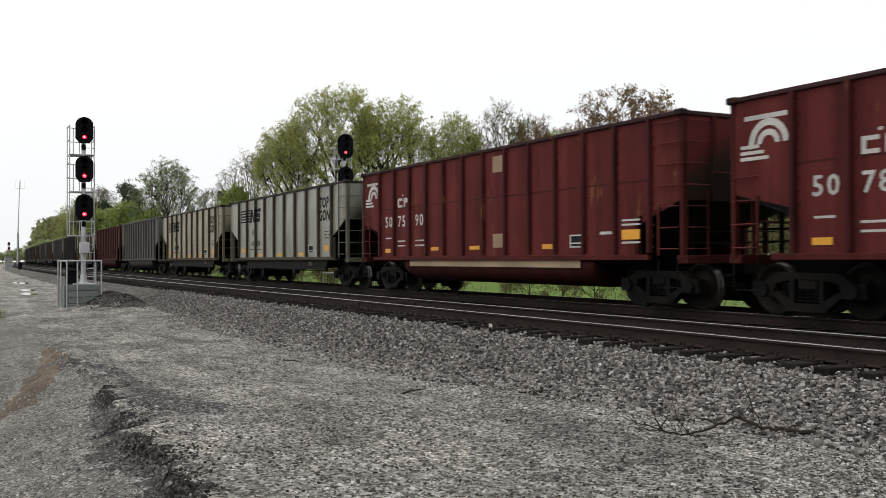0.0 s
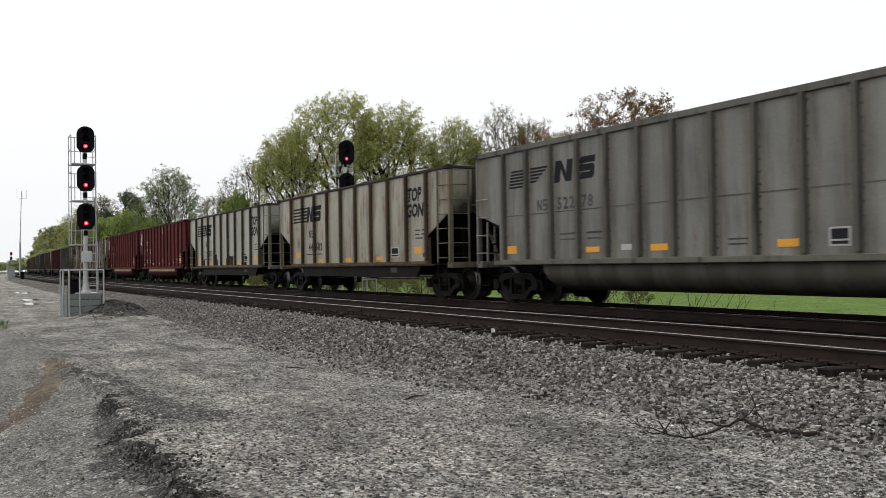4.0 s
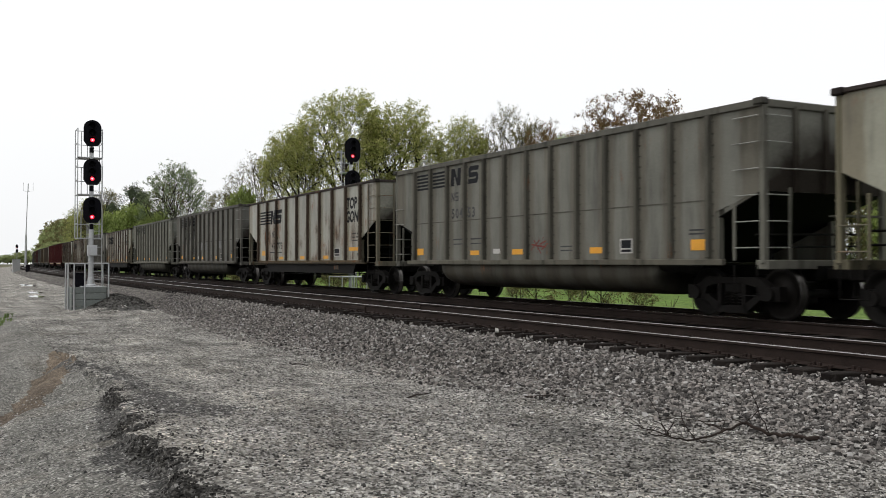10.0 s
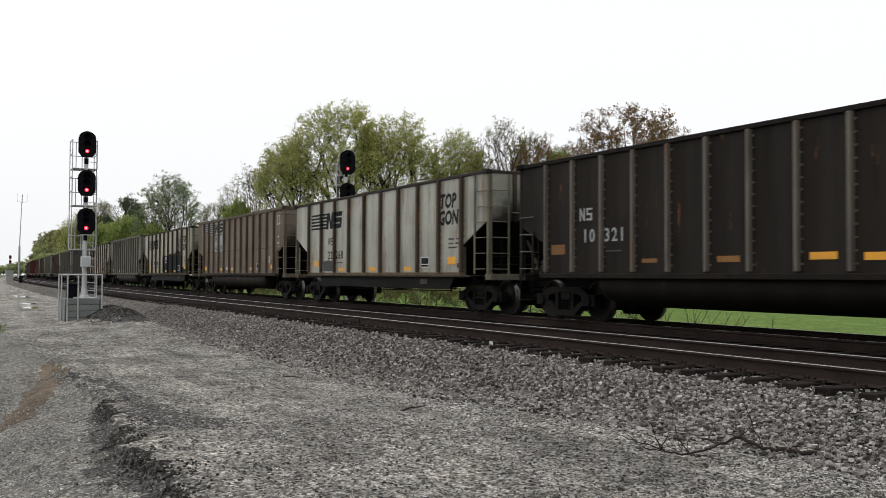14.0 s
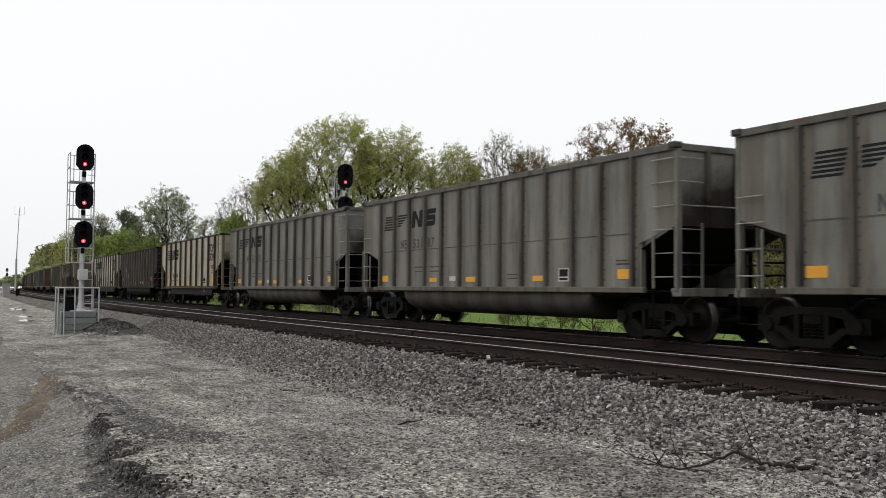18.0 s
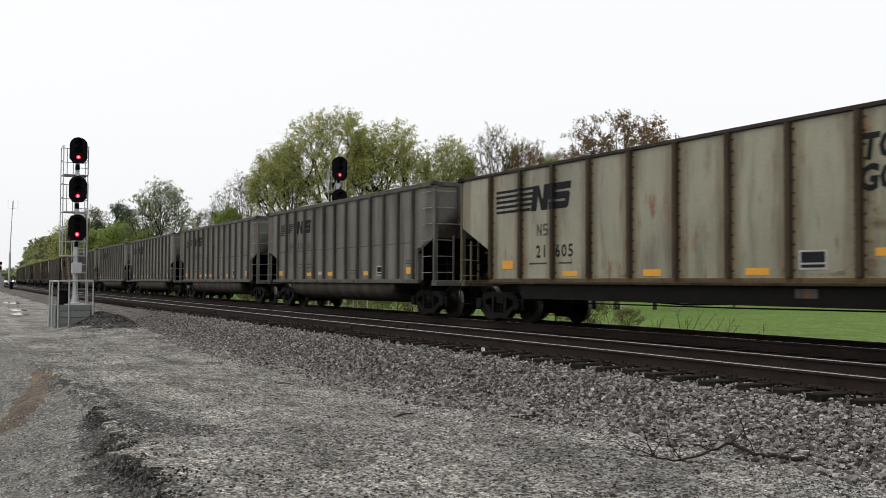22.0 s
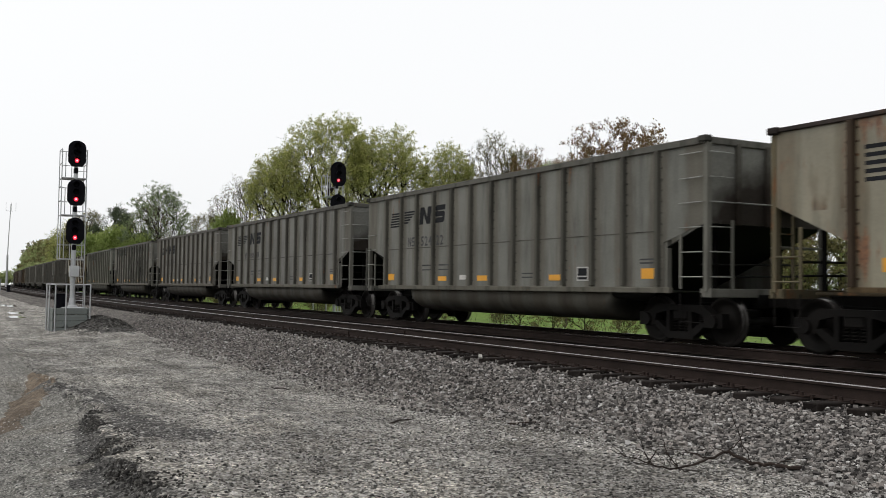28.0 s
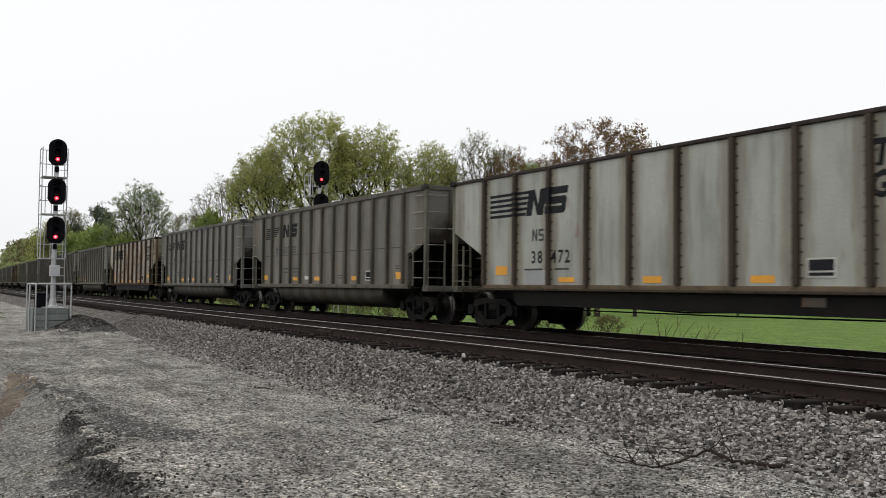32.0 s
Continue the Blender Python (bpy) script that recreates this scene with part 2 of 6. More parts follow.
STREAKS = coal_streaks()
RUST_RUNS = coal_streaks("rust_runs", (0.15, 0.066, 0.032), ((0.265, 0.0), (0.345, 0.42), (0.44, 0.85)), (3.0, 2.35))
RUST_WASH = coal_streaks("rust_wash", (0.150, 0.082, 0.040), ((0.242, 0.0), (0.30, 0.26), (0.40, 0.56)), None, (0.9, 0.9, 1.7))
DARK_SPRAY = plain_worn("dark_spray_paint", (0.024, 0.024, 0.026), 0.8, spread=0.5, gloss=0.12)
RUST_PATCH = plain_worn("dark_rust_patch", (0.050, 0.026, 0.018), 0.85, spread=0.5, gloss=0.1)
RED_SPRAY = plain_worn("red_spray_paint", (0.30, 0.06, 0.04), 0.8, spread=0.5)
GREY_SPRAY = plain_worn("pale_grey_spray", (0.215, 0.212, 0.205), 0.85, spread=0.5)
PALE_PATCH = plain_worn("pale_paint_patch", (0.36, 0.365, 0.37), 0.8, spread=0.25)
RUST_RAIL = plain_worn("rusty_rail_side", (0.036, 0.025, 0.021), 0.8, spread=0.4, scale=14, gloss=0.12)
RAIL_HEAD = plain_worn("worn_rail_head", (0.40, 0.38, 0.37), 0.27, 0.8, spread=0.25, scale=3, bump=0.03)
TIE_WOOD = plain_worn("creosoted_tie", (0.030, 0.024, 0.021), 0.9, spread=0.55, scale=9, bump=0.5, gloss=0.12)
ROAD_GRAVEL = gravel("crushed_gravel", [(0.0, (0.052, 0.050, 0.045)), (0.3, (0.212, 0.200, 0.180)), (0.7, (0.396, 0.374, 0.340)), (1.0, (0.75, 0.725, 0.675))], 0.026,
                     [(0.32, (0.58, 0.56, 0.53)), (0.48, grey(0.92)), (0.66, (1.22, 1.20, 1.16))], 1.0, 0.03, (0.12, (0.19, 0.170, 0.15)), True)
BALLAST_BASE = gravel("ballast_base", [(0.0, grey(0.030)), (0.4, (0.118, 0.107, 0.096)), (0.8, (0.235, 0.210, 0.190)), (1.0, (0.40, 0.37, 0.345))], 0.06,
                      [(0.3, grey(0.7)), (0.7, grey(1.05))], 1.0, 0.04)
DARK_BALLAST = gravel("coal_darkened_ballast", [(0.0, grey(0.008)), (0.5, (0.020, 0.017, 0.0145)), (1.0, (0.05, 0.043, 0.037))], 0.05,
                      [(0.3, grey(0.7)), (0.7, grey(1.05))], 1.0, 0.04)
SLOPE_SOIL = gravel("grey_fill_slope", [(0.0, (0.087, 0.086, 0.080)), (0.4, (0.214, 0.209, 0.189)), (0.8, (0.319, 0.308, 0.280)), (1.0, (0.605, 0.585, 0.540))], 0.02,
                    [(0.3, (0.72, 0.70, 0.68)), (0.55, grey(1.0)), (0.75, (1.08, 1.05, 1.02))], 0.9, 0.02, (0.12, (0.15, 0.12, 0.09)))
DAMP_SOIL = gravel("damp_dark_soil", [(0.0, grey(0.024)), (0.4, (0.092, 0.088, 0.082)), (0.8, (0.175, 0.168, 0.157)), (1.0, (0.34, 0.328, 0.311))], 0.02,
                   [(0.3, grey(0.75)), (0.7, grey(1.1))], 1.0, 0.02)
BROWN_SOIL = gravel("brown_washed_soil", [(0.0, (0.095, 0.074, 0.055)), (0.5, (0.172, 0.134, 0.098)), (1.0, (0.27, 0.222, 0.175))], 0.018,
                    [(0.3, grey(0.7)), (0.7, grey(1.1))], 0.7, 0.015)
GRASS = gravel("spring_grass", [(0.0, (0.088, 0.150, 0.030)), (0.5, (0.135, 0.225, 0.046)), (1.0, (0.190, 0.285, 0.068))], 0.10,
               [(0.3, (0.80, 0.82, 0.8)), (0.7, (1.10, 1.06, 1.0))], 0.5, 0.05, (0.4, (0.16, 0.16, 0.05)))
ROUGH_GRASS = gravel("rough_verge", [(0.0, (0.09, 0.085, 0.05)), (0.5, (0.15, 0.145, 0.075)), (1.0, (0.2, 0.19, 0.12))], 0.08,
                     [(0.3, grey(0.7)), (0.7, grey(1.1))], 0.6, 0.05)
STONE = island("ballast_stone", [(0.0, (0.030, 0.028, 0.027)), (0.28, (0.108, 0.099, 0.093)), (0.58, (0.207, 0.193, 0.180)), (0.8, (0.300, 0.270, 0.248)), (0.95, (0.385, 0.370, 0.350)), (1.0, (0.540, 0.520, 0.505))])
CHIP = island("gravel_chip", [(0.0, grey(0.014)), (0.30, (0.098, 0.093, 0.086)), (0.62, (0.330, 0.316, 0.296)), (0.95, (0.405, 0.390, 0.368)), (1.0, (0.54, 0.53, 0.51))], patches=True)
CLOD = island("dark_clod", [(0.0, (0.014, 0.013, 0.012)), (0.6, (0.048, 0.045, 0.041)), (1.0, (0.15, 0.142, 0.13))])
TRACK_STONE = island("coal_dusted_stone", [(0.0, (0.006, 0.005, 0.0045)), (0.6, (0.024, 0.0205, 0.0175)), (1.0, (0.075, 0.068, 0.06))])
BARK = plain_worn("bark", (0.055, 0.046, 0.038), 0.95, spread=0.5, scale=3, bump=0.6, gloss=0.12)
DEAD_WOOD = plain_worn("dead_wood", (0.050, 0.038, 0.032), 0.95, spread=0.5, scale=12, bump=0.6, gloss=0.12)
LEAF_SPRING = island("spring_leaf", [(0.0, (0.200, 0.225, 0.058)), (0.4, (0.350, 0.375, 0.110)), (0.75, (0.480, 0.485, 0.160)), (1.0, (0.62, 0.57, 0.26))], 0.8, 0.55, 3)
LEAF_FRESH = island("fresh_leaf", [(0.0, (0.140, 0.190, 0.048)), (0.5, (0.270, 0.345, 0.095)), (1.0, (0.400, 0.460, 0.165))], 0.8, 0.5, 3)
# leaf tones paled to carry the distance haze over the far wood
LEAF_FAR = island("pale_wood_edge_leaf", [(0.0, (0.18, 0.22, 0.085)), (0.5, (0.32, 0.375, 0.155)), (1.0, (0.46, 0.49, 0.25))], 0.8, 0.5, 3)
LEAF_PALE = island("grey_green_leaf", [(0.0, (0.110, 0.150, 0.066)), (0.5, (0.210, 0.265, 0.130)), (1.0, (0.340, 0.385, 0.225))], 0.8, 0.4, 3)
LEAF_DULL = island("dull_leaf", [(0.0, (0.094, 0.095, 0.036)), (0.5, (0.188, 0.175, 0.069)), (1.0, (0.293, 0.260, 0.124))], 0.8, 0.45, 3)
LEAF_RUSSET = island("russet_leaf", [(0.0, (0.087, 0.052, 0.022)), (0.5, (0.185, 0.108, 0.048)), (0.85, (0.243, 0.159, 0.062)), (1.0, (0.233, 0.196, 0.072))], 0.8, 0.45, 3)
LEAF_PINE = island("pine_needles", [(0.0, (0.045, 0.062, 0.034)), (0.6, (0.092, 0.120, 0.066)), (1.0, (0.145, 0.172, 0.092))], 0.8, 0.25, 3)
SIGNAL_BLACK = plain_worn("black_signal_paint", (0.007, 0.007, 0.010), 0.75, spread=0.3, bump=0.03, gloss=0.08)
RED_LIGHT = lamp_glow("red_signal_light", (1.0, 0.03, 0.06), 1.6)
RED_CORE = lamp_glow("red_signal_core", (1.0, 0.22, 0.26), 3.5)
DARK_LENS = plain_worn("unlit_lens", (0.005, 0.005, 0.007), 0.6, spread=0.1, bump=0.0, gloss=0.06)
ALUMINIUM = plain_worn("aluminium_tube", (0.50, 0.51, 0.52), 0.42, 0.5, spread=0.2, bump=0.02)
CRIB_PAINT = plain_worn("grey_green_crib", (0.21, 0.232, 0.217), 0.6, 0.2, spread=0.3, scale=4, bump=0.08)
CASE_GREY = plain_worn("pale_case_paint", (0.33, 0.335, 0.33), 0.6, spread=0.2)
WATER = material("puddle_water", 0.03)[0]
WATER.node_tree.nodes["Principled BSDF"].inputs["Base Color"].default_value = (0.06, 0.058, 0.055, 1)
DRY_STEM = plain_worn("dry_stem", (0.10, 0.075, 0.05), 0.9, spread=0.4)

# ---- building blocks ----


def finish(bm, name, mats):
    bmesh.ops.recalc_face_normals(bm, faces=bm.faces)
    me = bpy.data.meshes.new(name)
    bm.to_mesh(me)
    bm.free()
    for m in (mats if isinstance(mats, (list, tuple)) else [mats]):
        me.materials.append(m)
    return me


def part(name, bm, mats, parent=None, label=""):
    """One mesh object, under a thing or a part."""
    me = bm if isinstance(bm, bpy.types.Mesh) else finish(bm, name, mats)
    ob = new(name, me)
    ob.parent = parent
    if label:
        ob["label"] = label
    return ob


def raw_mesh(name, verts, faces, mats, smooth=False):
    me = bpy.data.meshes.new(name)
    me.from_pydata(verts, [], faces)
    for m in (mats if isinstance(mats, (list, tuple)) else [mats]):
        me.materials.append(m)
    if smooth:
        me.polygons.foreach_set("use_smooth", [True] * len(me.polygons))
    me.update()
    return me


def box(bm, lo, hi, bevel=0.0):
    vs = [bm.verts.new((x, y, z)) for x in (lo[0], hi[0]) for y in (lo[1], hi[1]) for z in (lo[2], hi[2])]
    fs = [bm.faces.new([vs[i] for i in f]) for f in ((0, 1, 3, 2), (4, 6, 7, 5), (0, 4, 5, 1), (2, 3, 7, 6), (0, 2, 6, 4), (1, 5, 7, 3))]
    if bevel:
        es = list({e for f in fs for e in f.edges})
        bmesh.ops.bevel(bm, geom=es, offset=bevel, segments=1, affect="EDGES", profile=0.7)
    return vs


def boxed(lo, hi, bevel=0.0):
    bm = bmesh.new()
    box(bm, lo, hi, bevel)
    return bm


def prism(bm, outline, y0, y1):
    """A plate whose outline is given in x and z, between two y."""
    a = [bm.verts.new((x, y0, z)) for x, z in outline]
    b = [bm.verts.new((x, y1, z)) for x, z in outline]
    bm.faces.new(a)
    bm.faces.new(list(reversed(b)))
    for i in range(len(a)):
        j = (i + 1) % len(a)
        bm.faces.new((a[j], a[i], b[i], b[j]))


def tube(bm, points, radii, sides=6, closed=True):
    """A round bar along points; radii one number or one for each point."""
    pts = [Vector(p) for p in points]
    if isinstance(radii, (int, float)):
        radii = [radii] * len(pts)
    rings = []
    for i, p in enumerate(pts):
        d = (pts[min(i + 1, len(pts) - 1)] - pts[max(i - 1, 0)]).normalized()
        u = d.orthogonal().normalized() if abs(d.z) > 0.95 else d.cross(Vector((0, 0, 1))).normalized()
        w = d.cross(u)
        rings.append([bm.verts.new(p + (u * math.cos(a) + w * math.sin(a)) * radii[i]) for a in (2 * math.pi * k / sides for k in range(sides))])
    for r, s in zip(rings, rings[1:]):
        for k in range(sides):
            bm.faces.new((r[k], r[(k + 1) % sides], s[(k + 1) % sides], s[k]))
    if closed:
        bm.faces.new(list(reversed(rings[0])))
        bm.faces.new(rings[-1])


def lathe(bm, profile, axis_y=True, sides=28, centre=(0, 0, 0)):
    """Turns a profile of (radius, along) about the y axis (or z)."""
    rings = []
    for r, a in profile:
        ring = []
        for k in range(sides):
            t = 2 * math.pi * k / sides
            p = (r * math.cos(t), a, r * math.sin(t)) if axis_y else (r * math.cos(t), r * math.sin(t), a)
            ring.append(bm.verts.new([p[i] + centre[i] for i in range(3)]))
        rings.append(ring)
    faces = []
    for r, s in zip(rings, rings[1:]):
        faces.append([bm.faces.new((r[k], r[(k + 1) % sides], s[(k + 1) % sides], s[k])) for k in range(sides)])
    bm.faces.new(rings[0])
    bm.faces.new(rings[-1])
    return faces


def words(text, size, name="lettering", mats=None, bold=0.0, leading=1.0):
    """Flat letters in the x-z plane, facing -y, their lower left corner at the origin."""
    cu = bpy.data.curves.new(name, "FONT")
    cu.body, cu.size, cu.offset, cu.resolution_u, cu.space_line = text, size, bold, 2, leading
    ob = bpy.data.objects.new(name, cu)
    scene.collection.objects.link(ob)
    dg = bpy.context.evaluated_depsgraph_get()
    me = bpy.data.meshes.new_from_object(ob.evaluated_get(dg))
    bpy.data.objects.remove(ob)
    bpy.data.curves.remove(cu)
    me.transform(Matrix.Rotation(radians(90), 4, "X"))
    me.materials.clear()
    me.materials.append(mats)
    return me

# ---- ground: one sheet, from the fill slope over the service road, the track bed and the field ----


def smooth(a, b, x):
    t = min(max((x - a) / (b - a), 0.0), 1.0)
    return t * t * (3 - 2 * t)


def lip_at(x):
    """Where the worn edge of the service road runs."""
    return 1.70 + 0.48 * smooth(-9.0, -16.5, x) - 0.22 * smooth(-18.5, -21.5, x) + 0.05 * math.sin(x * 1.3) + 0.14 * noise.noise((x * 0.9, 3.1, 0.0)) + 0.20 * noise.noise((x * 2.6, 9.1, 0.0)) + 0.12 * noise.noise((x * 7.0, 2.1, 0.0)) - 0.22 * smooth(-11.0, -7.8, x) - 0.35 * smooth(-24, -40, x)


def ground_height(x, v):
    """Height over the railhead at x, v metres to the side of the line's origin."""
    road = -0.76 + 0.30 * smooth(-14.5, -6.0, x) + 0.035 * noise.noise((x * 0.35, v * 0.6, 0)) * smooth(-45, -35, x) + 0.02 * noise.noise((x * 1.3, v * 1.7, 4))
    lip = lip_at(x)
    if v < 6.7:
        z = road + 0.58 * math.exp(-((x + 36.8) / 2.9) ** 2 - ((v - 5.55) / 1.05) ** 2) * (1 + 0.25 * noise.noise((x * 1.5, v * 1.5, 8)))
        # wheel ruts along the road
        z -= 0.035 * math.exp(-((v - 3.3 - 0.3 * noise.noise((x * 0.12, 1, 1))) / 0.35) ** 2) + 0.03 * math.exp(-((v - 5.1 - 0.3 * noise.noise((x * 0.12, 7, 1))) / 0.35) ** 2)
        if v < lip:
            d = lip - v
            step = 0.10 * smooth(-26, -14, x)
            z -= step * smooth(0.0, 0.10, d) + min(d, 5.0) * 0.17
            z += 0.03 * noise.noise((x * 1.1, v * 1.1, 2.0)) * smooth(0.1, 0.6, d)
            # a gully that runs down from the road's edge
            g = (v - 1.9) + (x + 20.5) * 0.215
            if -24 < x < -9:
                z -= 0.16 * math.exp(-(g / 0.28) ** 2) * smooth(0.0, 0.4, d)
        return z
    if v < 8.3:
        t = smooth(6.7, 8.3, v)
        return road + (-0.315 - road) * t
    if v < 15.2:
        return -0.30 + 0.015 * smooth(8.3, 8.9, v)
    if v < 16.9:
        return -0.29 - 0.46 * smooth(15.2, 16.9, v)
    return -0.75 + 0.05 * noise.noise((x * 0.05, v * 0.05, 0)) - 0.02 * min(v - 16.9, 10) / 10


TROUGH = [(-19.2, 1.80), (-18.2, 1.98), (-16.2, 2.40), (-13.4, 2.39), (-11.5, 2.30), (-10.3, 2.60)]


def damp_at(x, v):
    """Whether the ground at x, v lies in the dark damp trough behind the road's edge."""
    if not -20 < x < -9.5:
        return False
    best = 9.0
    for (a, b), (c, d) in zip(TROUGH, TROUGH[1:]):
        t = min(max(((x - a) * (c - a) + (v - b) * (d - b)) / ((c - a) ** 2 + (d - b) ** 2), 0.0), 1.0)
        best = min(best, math.hypot((x - a - t * (c - a)) * 0.8, v - b - t * (d - b)))
    return best < 0.15 + 0.20 * smooth(-14, -11, x) + 0.24 * noise.noise((x * 1.7, v * 2.6, 6.0)) + 0.30 * noise.noise((x * 7, v * 10, 2.0))


def ladder_of(parts):
    out = []
    for a, b, s in parts:
        k = max(1, round((b - a) / s))
        out += [a + (b - a) * i / k for i in range(k)]
    return out + [parts[-1][1]]


GX = ladder_of([(-1600, -600, 100), (-600, -200, 20), (-200, -70, 4), (-70, -40, 0.8), (-40, -20, 0.3), (-20, 1, 0.10), (1, 20, 2), (20, 300, 40)])
GV = ladder_of([(-900, -120, 130), (-120, -20, 20), (-20, -4, 2), (-4, 0.4, 0.25), (0.4, 2.8, 0.07), (2.8, 6.6, 0.16), (6.6, 8.4, 0.12), (8.4, 15.2, 1.7), (15.2, 17.2, 0.4), (17.2, 60, 6), (60, 200, 20), (200, 1500, 200)])
verts, faces, slots = [], [], []
for x in GX:
    la = lateral(x)[0]
    for v in GV:
        verts.append((x, v + la, ground_height(x, v)))
nv = len(GV)
for i in range(len(GX) - 1):
    for j in range(nv - 1):
        a = i * nv + j
        faces.append((a, a + nv, a + nv + 1, a + 1))
        x, v = (GX[i] + GX[i + 1]) / 2, (GV[j] + GV[j + 1]) / 2
        lip = lip_at(x)
        g = (v - 1.9) + (x + 20.5) * 0.215
        if v < -7 or (x < -40 and v < 0.5 + 0.5 * noise.noise((x * 0.1, 0, 0))):
            slot = 4
        elif math.hypot((x + 36.8) / 3.3, (v - 5.55) / 1.2) < 1.0 + 0.5 * noise.noise((x * 1.5, v * 2.0, 3.0)):
            slot = 7
        elif damp_at(x, v) or (-14 < x < -5 and -0.30 + 0.25 * noise.noise((x * 3, v * 3, 9.0)) < v - lip < 0.03 + 0.12 * noise.noise((x * 4, v * 4, 1.0))):
            slot = 7
        elif v < lip:
            wave = 0.25 * noise.noise((x * 1.2, v * 1.2, 0))
            slot = 3 if -0.02 < g + wave * 0.5 < 0.60 + wave and x < -14.5 + 3 * wave else 2
        elif v < 6.9 + 0.25 * noise.noise((x * 0.6, 0, 0)):
            slot = 0
        elif v < 8.5:
            slot = 1
        elif v < 15.4:
            slot = 6
        elif v < 16.6:
            slot = 1
        else:
            slot = 5
        slots.append(slot)
me = raw_mesh("ground", verts, faces, [ROAD_GRAVEL, BALLAST_BASE, SLOPE_SOIL, BROWN_SOIL, ROUGH_GRASS, GRASS, DARK_BALLAST, DAMP_SOIL], True)
me.polygons.foreach_set("material_index", slots)
tagged(new("ground", me), "gravel service road, ballast bank and green field beside the railway", "ground", kind="structure")


def on_ground(x, y):
    return ground_height(x, y - lateral(x)[0])


# loose stones: each a small uneven lump, all in one mesh
LUMP_V = np.array([(-0.8, -0.7, -0.7), (0.8, -0.7, -0.7), (0.8, 0.7, -0.7), (-0.8, 0.7, -0.7), (-0.6, -0.55, 0.7), (0.65, -0.5, 0.7), (0.55, 0.6, 0.7), (-0.6, 0.5, 0.7)])
LUMP_F = [(4, 5, 6), (4, 6, 7), (0, 1, 5), (0, 5, 4), (1, 2, 6), (1, 6, 5), (2, 3, 7), (2, 7, 6), (3, 0, 4), (3, 4, 7)]


def lumps(name, places, sizes, rng, mats, flat=0.7):
    """places: an array of points; every stone turned, squashed and jittered by chance."""
    n = len(places)
    base = LUMP_V[None] * (1 + rng.uniform(-0.48, 0.48, (n, 8, 3)))
    base *= np.stack([sizes * rng.uniform(0.7, 1.3, n), sizes * rng.uniform(0.6, 1.1, n), sizes * rng.uniform(flat - 0.25, flat + 0.2, n)], 1)[:, None, :]
    a, b = rng.uniform(0, 2 * np.pi, n), rng.normal(0, 0.6, n)
    ca, sa, cb, sb = np.cos(a), np.sin(a), np.cos(b), np.sin(b)
    x, y, z = base[..., 0], base[..., 1], base[..., 2]
    y, z = y * cb[:, None] - z * sb[:, None], y * sb[:, None] + z * cb[:, None]
    x, y = x * ca[:, None] - y * sa[:, None], x * sa[:, None] + y * ca[:, None]
    pts = np.stack([x, y, z], -1) + places[:, None, :]
    f = (np.array(LUMP_F)[None] + 8 * np.arange(n)[:, None, None]).reshape(-1, 3)
    me = bpy.data.meshes.new(name)
    me.vertices.add(n * 8)
    me.vertices.foreach_set("co", pts.ravel())
    me.loops.add(f.size)
    me.loops.foreach_set("vertex_index", f.ravel())
    me.polygons.add(len(f))
    me.polygons.foreach_set("loop_start", np.arange(0, f.size, 3))
    me.polygons.foreach_set("loop_total", np.full(len(f), 3))
    me.update(calc_edges=True)
    me.validate()
    me.shade_flat()
    me.materials.append(mats)
    return new(name, me)


def strewn(rng, n, xs, vs, thin=0.0, sink=0.0):
    """Chance places on the ground; thin > 0 packs them towards the near end."""
    u = rng.uniform(0, 1, n)
    x = xs[1] - (xs[1] - xs[0]) * u ** (1 + thin)
    v = rng.uniform(*vs, n)
    return np.array([(a, b + lateral(a)[0], ground_height(a, b) - sink) for a, b in zip(x, v)])


rng = np.random.default_rng(7)
p = np.concatenate([strewn(rng, 44000, (-40, -3.5), (6.6, 8.55), 0.8), strewn(rng, 4500, (-30, -3.5), (5.9, 6.9), 0.7)])
p[:, 2] += rng.uniform(-0.01, 0.03, len(p))
# heaped against the ends of the ties
q = strewn(rng, 7000, (-40, -3.5), (8.1, 8.6), 0.8)
q[:, 2] += rng.uniform(-0.01, 0.035, len(q))
p = np.concatenate([p, q])
tagged(lumps("ballast_stones", p, rng.uniform(0.012, 0.033, len(p)), rng, STONE, 0.66), "grey and brown crushed ballast stones on the track shoulder", "ballast", kind="stuff")
p = strewn(rng, 10000, (-40, -3.5), (8.6, 11.2), 0.8)
p[:, 2] += rng.uniform(0.01, 0.085, len(p))
tagged(lumps("track_ballast", p, rng.uniform(0.018, 0.036, len(p)), rng, TRACK_STONE), "coal-darkened ballast between the ties", "ballast", kind="stuff")
p = np.concatenate([strewn(rng, 88000, (-32, -3.0), (1.9, 6.9), 0.9), strewn(rng, 5000, (-16, -3.0), (-0.5, 1.9), 0.8)])
p = p[[not (damp_at(a, b) and rng.uniform() < 0.5) for a, b, c in p]]
tagged(lumps("gravel_chips", p, rng.uniform(0.005, 0.0155, len(p)) * (1 + (rng.uniform(0, 1, len(p)) > 0.97) * 0.7), rng, CHIP, 0.6), "loose pale gravel chips on the service road", "gravel", kind="stuff")
# dark clods along the broken edge of the road
cl = []
for i in range(4200):
    x = -5.8 - 8.0 * rng.uniform() ** 1.1
    v = lip_at(x) + rng.normal(-0.03, 0.05) + (0.40 * rng.uniform() if rng.uniform() > 0.85 else 0)
    if noise.noise((x * 1.4, v * 2.0, 1.0)) < -0.12:
        continue
    cl.append((x, v, ground_height(x, v) + 0.005))
cl = np.array(cl)
